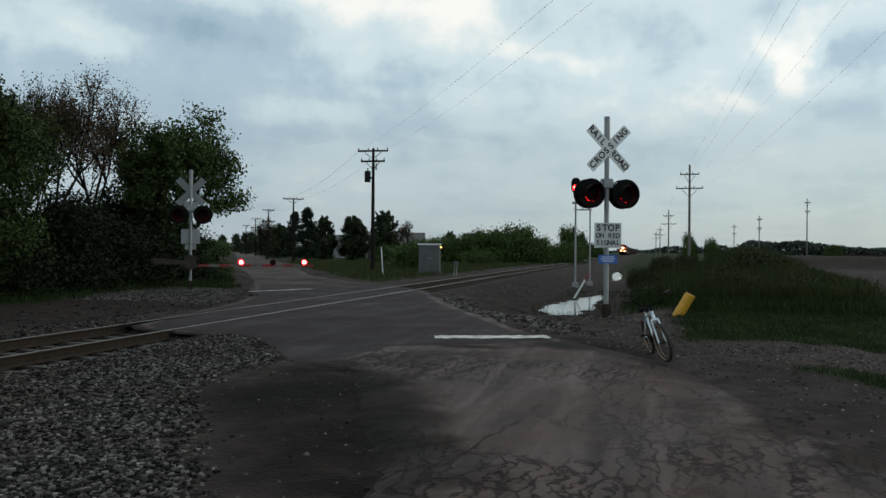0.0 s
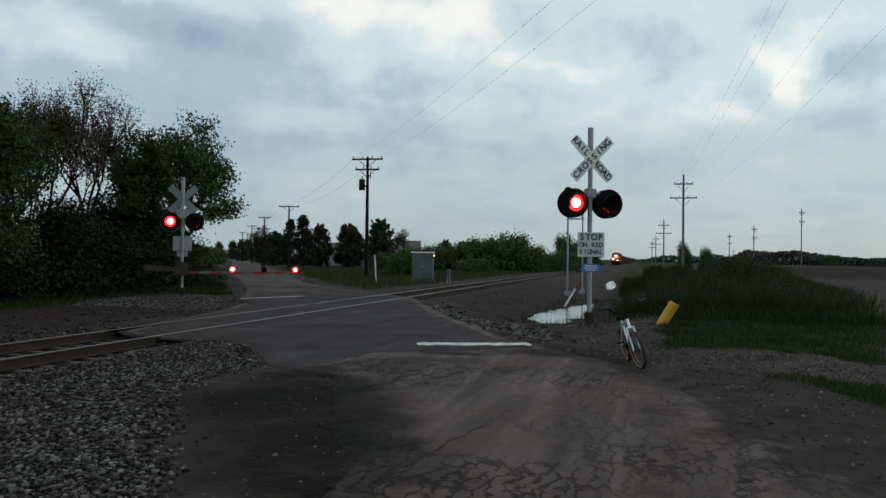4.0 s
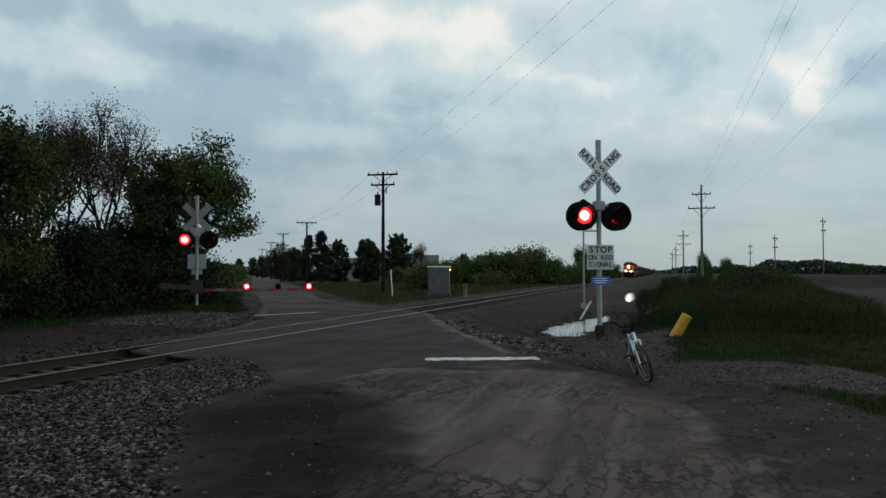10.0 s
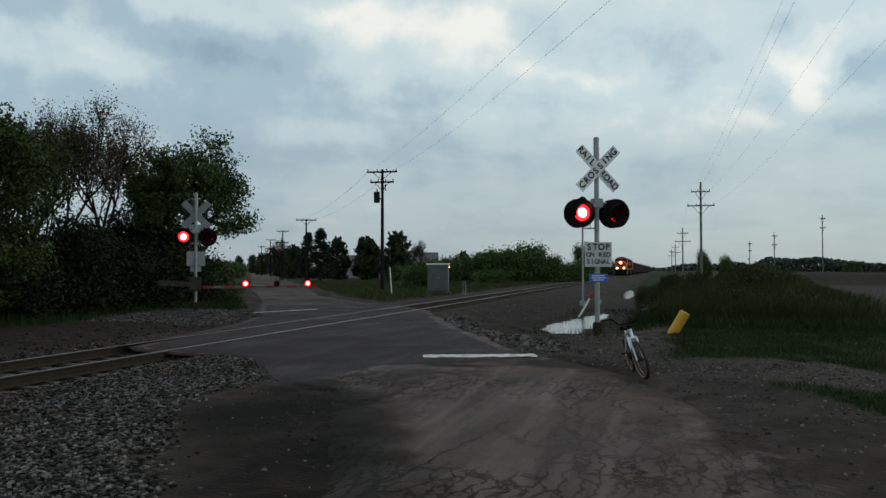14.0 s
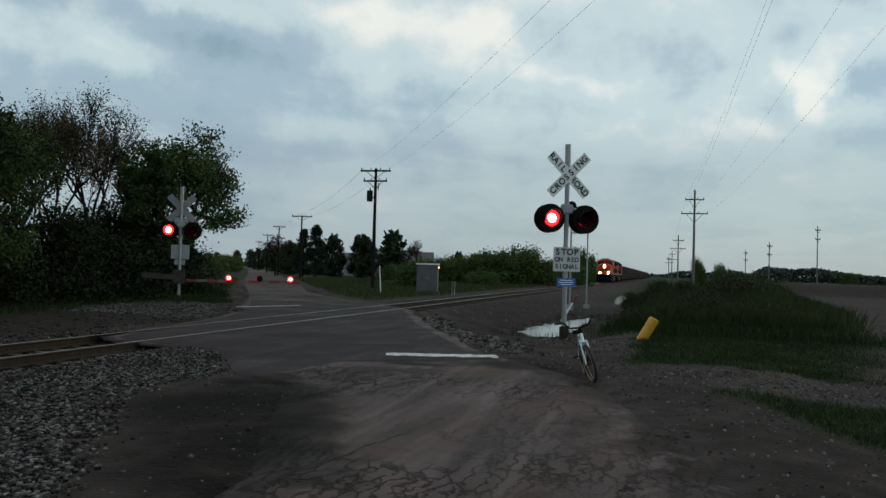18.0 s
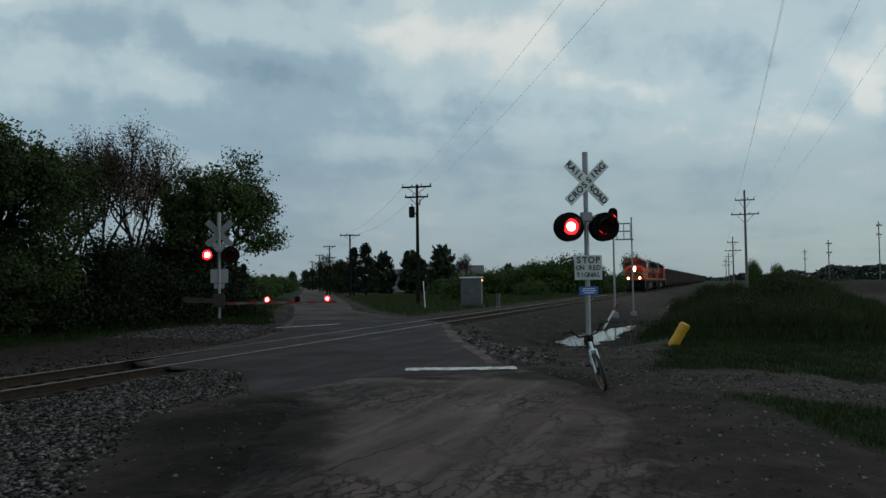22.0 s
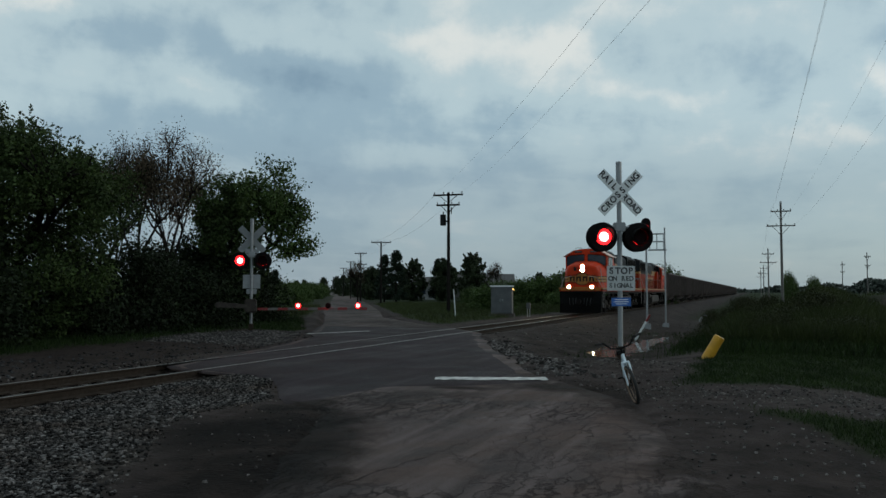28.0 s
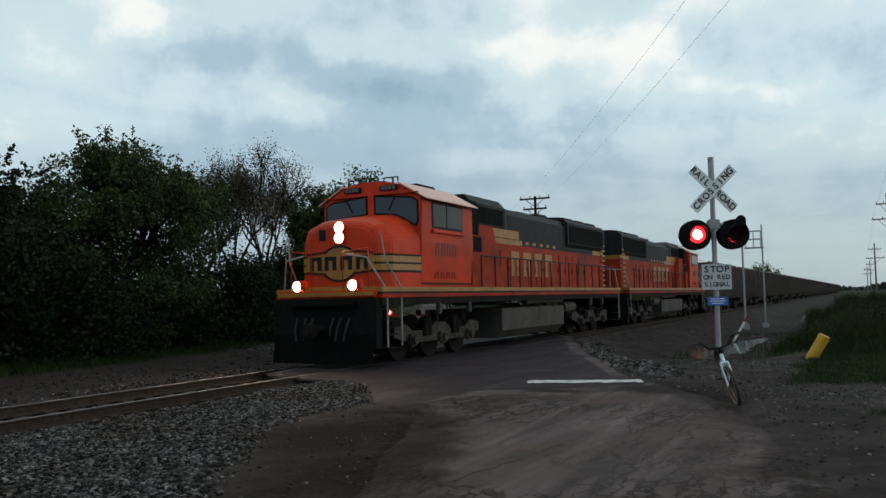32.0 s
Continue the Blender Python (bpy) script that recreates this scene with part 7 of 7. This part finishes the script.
def build_grass():
    rng = np.random.default_rng(17)

    def clumpy(x, y):
        return grass_mask(x, y) * (0.45 + 0.55 * (lumps(x, y, 2.6, 3.0) > -0.2))

    def shore(x, y):
        z = ground_z(x, y)
        return smooth01((0.05 - np.abs(z + 0.52)) / 0.03) * (lumps(x, y, 3.1, 5.0) > 0.25)

    for name, (x0, x1, y0, y1, n, h, lean, w), label in (
        ("verge_grass", (0.2, 9, 5, 27, 170000, 0.085, 0.8, 0.005), "short thick green grass on the verge"),
        ("ditch_grass", (-1.5, 12, 22, 60, 80000, 0.32, 0.7, 0.011), "tall rough grass along the ditch"),
        ("bank_grass", (0.4, 8, 25, 56, 110000, 0.62, 0.6, 0.011), "knee-high rough grass growing among weeds on the bank"),
        ("wood_edge_grass", (-24, -14, 4, 36, 80000, 0.17, 0.6, 0.010), "grass at the edge of the wood"),
        ("trackside_grass", (-45, -12.5, 36, 100, 100000, 0.24, 0.6, 0.014), "long grass beyond the crossing"),
        ("shore_grass", (-5.2, -0.4, 22, 42, 9000, 0.20, 0.4, 0.008), "tufts of grass round the puddle"),
        ("field_grass", (4, 60, 50, 110, 24000, 0.4, 0.5, 0.03), "rough field grass"),
    ):
        xy = scatter(rng, x0, x1, y0, y1, n, shore if name == "shore_grass" else clumpy)
        tagged(part(name, quads(blades(rng, xy, h, lean, w)), "grass_field" if name in ("trackside_grass", "field_grass") else "bank_grass" if name == "bank_grass" else "grass"), label, "grass", kind="stuff")


build_grass()

# ---- houses far behind ----


def house(x, y, turn, w, d, h, label):
    root = group_at("house", pose(x, y, 0, 0, 0, turn), label, "house", "far houses")
    bm = B()
    box(bm, -w / 2, w / 2, -d / 2, d / 2, -0.3, h)
    part("wall", bm, "house_white", root)
    bm = B()
    prism(bm, [(-d / 2 - 0.4, h), (d / 2 + 0.4, h), (0, h + d * 0.28)], -w / 2 - 0.3, w / 2 + 0.3, pose(0, 0, 0, 0, 0, 90))
    part("roof", bm, "roof", root)
    for k in range(3):
        bm = B()
        xx = -w * 0.3 + k * w * 0.3
        box(bm, xx - 0.5, xx + 0.5, -d / 2 - 0.05, -d / 2 + 0.02, 1.0, 2.1)
        win = part("window", bm, "glass", root)
        bm = B()
        box(bm, xx - 0.56, xx + 0.56, -d / 2 - 0.07, -d / 2 - 0.005, 0.92, 1.0)
        part("sill", bm, "sign_white", win)


house(-42.5, 131, 14, 9, 7, 2.6, "low pale house among the trees")
house(-27.0, 137, 8, 10, 7, 2.6, "low pale house with a grey roof")
house(-60.0, 152, 20, 9, 7, 2.6, "low house among the roadside trees")

# ---- loose stone ----
STONE_FACES = ((0, 1, 5, 4), (2, 6, 7, 3), (0, 2, 3, 1), (4, 5, 7, 6), (1, 3, 7, 5))


def stones(name, rng, xy, lo, hi, label, material="stone"):
    n = len(xy)
    s = rng.uniform(lo, hi, (n, 1, 1)) * rng.uniform(0.7, 1.0, (n, 1, 1))
    base = np.array([(x, y, z) for x in (-0.75, 0.75) for y in (-0.75, 0.75) for z in (-0.55, 0.55)])[None]
    v = base * (1 + 0.45 * rng.uniform(-1, 1, (n, 8, 3))) + 0.16 * rng.normal(size=(n, 8, 3)) * (1, 1, 0.6)
    a = rng.uniform(0, 2 * math.pi, n)
    ca, sa = np.cos(a)[:, None], np.sin(a)[:, None]
    stretch = rng.uniform(0.6, 1.0, (n, 1))
    vx, vy = v[..., 0], v[..., 1] * stretch
    v = np.stack([vx * ca - vy * sa, vx * sa + vy * ca, v[..., 2]], -1) * s
    z = ground_z(xy[:, 0], xy[:, 1]) + 0.35 * s[:, 0, 0] * rng.uniform(0.0, 1.5, n)
    v += np.concatenate([xy, z[:, None]], 1)[:, None]
    f = (np.array(STONE_FACES)[None] + (np.arange(n) * 8)[:, None, None]).reshape(-1, 4)
    return tagged(part(name, (v.reshape(-1, 3).tolist(), f.tolist()), material), label, "gravel", kind="stuff")


def build_stones():
    rng = np.random.default_rng(23)
    stones("ballast_gravel", rng, scatter(rng, -9.0, -2.2, 2.6, 14.4, 115000, lambda x, y: (0.002 + gravel_mask(x, y) * np.where(y < 8.5, 0.30 + 0.70 * (lumps(x, y, 1.5, 2.0) > -0.25), 1.0)) * 0.92 * (x < road_left(y) + 0.1)), 0.007, 0.029, "loose grey crushed stone beside the track")
    stones("trackside_gravel", rng, scatter(rng, -9.5, 0.5, 15, 60, 8000, lambda x, y: gravel_mask(x, y) * (0.35 + 0.65 * (lumps(x, y, 1.4) > 0.1)) * smooth01((75 - y) / 45)), 0.014, 0.046, "grey and brown stone along the track", "stone_pale")
    stones("road_edge_stones", rng, scatter(rng, -8.5, 0.5, 15.0, 27.0, 14000, lambda x, y: 0.55 * np.exp(-((x - road_right(y) - 0.55 - 0.25 * lumps(x, y, 1.9)) / 0.45) ** 2) * (lumps(x, y, 2.7, 1.0) > -0.45)), 0.016, 0.075, "chunky pale stones along the road edge", "stone_pale")
    stones("mound_gravel", rng, scatter(rng, -18.5, -12.5, 20.5, 27.5, 26000, lambda x, y: np.minimum(1, 1.3 * bump2(x, y, -14.2, 22.8, 2.2, 1.9)) * (x < road_left(y) - 0.1)), 0.012, 0.038, "pale gravel heaped round the mast foot", "stone_pale")
    stones("far_side_gravel", rng, scatter(rng, -18.5, -10.5, 4, 30, 16000, lambda x, y: gravel_mask(x, y) * 0.8), 0.015, 0.045, "dark gravel on the far side of the track", "stone_dark")
    stones("track_ballast", rng, scatter(rng, -11.6, -7.6, 0, 16.0, 10000, lambda x, y: (np.abs(x - track_x(y)) < 1.9) & (x < road_left(y) - 0.1)), 0.014, 0.036, "ballast between the ties")
    stones("shoulder_stones", rng, scatter(rng, -3.0, 6.0, 4.0, 20.0, 16000, lambda x, y: 0.30 * smooth01((x - road_right(y) + 0.2) / 0.3) * (1 - grass_mask(x, y)) + gravel_mask(x, y) * 0.5 * (x > road_right(y))), 0.006, 0.026, "scattered stones on the dirt shoulder", "stone_pale")
    stones("stone_strip", rng, scatter(rng, 0.2, 6.5, 11.5, 17.0, 10000, lambda x, y: 0.6 * gravel_mask(x, y) * (x > road_right(y)) * (0.12 + 0.88 * (lumps(x, y, 2.2) > 0.1))), 0.010, 0.034, "pale stones strewn between two patches of grass", "stone_pale")
    stones("road_grit", rng, scatter(rng, -5.5, -0.5, 2.5, 11, 2500, lambda x, y: 0.3 * smooth01((road_left(y) + 1.2 - x) / 1.0)), 0.006, 0.018, "grit along the broken road edge")


build_stones()

# ---- what moves ----
FLASH = 0.9923


def motions():
    for ob, back, turn in TRAIN:
        walk(ob, [(t, track_pose(y + back, 0.022) @ pose(0, 0, 0, 0, 0, turn)) for t, y in TRAIN_ROWS])
    # Wheels roll with the train.
    ts = [r[0] for r in TRAIN_ROWS]
    ys = [r[1] for r in TRAIN_ROWS]
    for w, y, z in WHEELS:
        sign = 1 if w.parent == TRAIN[0][0] else -1
        rows, t = [], 0.0
        while t < 32.0 + 1e-6:
            d = np.interp(t, ts, ys) - ys[0]
            rows.append((t, pose(0, y, z, -sign * math.degrees(-d / 0.535) % 360.0, 0, 0)))
            t += 1 / 15
        walk(w, rows)

    def states(first_on, on_shift, last=32.0):
        """Times at which a flashing lamp turns on and off."""
        out = []
        k = 0
        while first_on + k * FLASH < last:
            out.append((first_on + k * FLASH, True))
            out.append((first_on + k * FLASH + on_shift, False))
            k += 1
        return [s for s in out if s[0] < last]

    left = states(0.87, 0.50)
    right = [(0.75, True), (0.87, False)] + states(1.375, 0.49)
    for key, events in (("near_left", left), ("near_right", right), ("far_left", left), ("far_right", right), ("gate_inner", None), ("gate_mid", None), ("gate_tip", ())):
        ob = LENSES[key]
        x, y, z, base = ob["seat"]
        if key == "gate_inner":
            events = [(0.37, False)] + left
            angle = 0.0
        elif key == "gate_mid":
            events = [(0.37, True), (0.87, False)] + states(1.375, 0.49)
            angle = 180.0
        elif key == "gate_tip":
            walk(ob, [(0, pose(x, y, z, 0, 0, base)), (32, pose(x, y, z, 0, 0, base))])
            continue
        else:
            angle = 180.0
        rows = [(0.0, pose(x, y, z, 0, 0, base + angle))]
        for t, on in events:
            f = round(t * FPS)
            if f + 3 > 32 * FPS or f <= 0:
                continue
            for k in range(4):
                rows.append(((f - 1 + k) / FPS, pose(x, y, z, 0, 0, base + angle + 60 * k)))
            angle += 180.0
        rows.append((32.0, pose(x, y, z, 0, 0, base + angle)))
        walk(ob, rows)
    for ob in bpy.data.objects:
        if "spare" in ob.keys() and ob["spare"] == 1:
            x, y, z, base = ob["seat"]
            ob.matrix_basis = pose(x, y, z, 0, 0, base + 180)


motions()
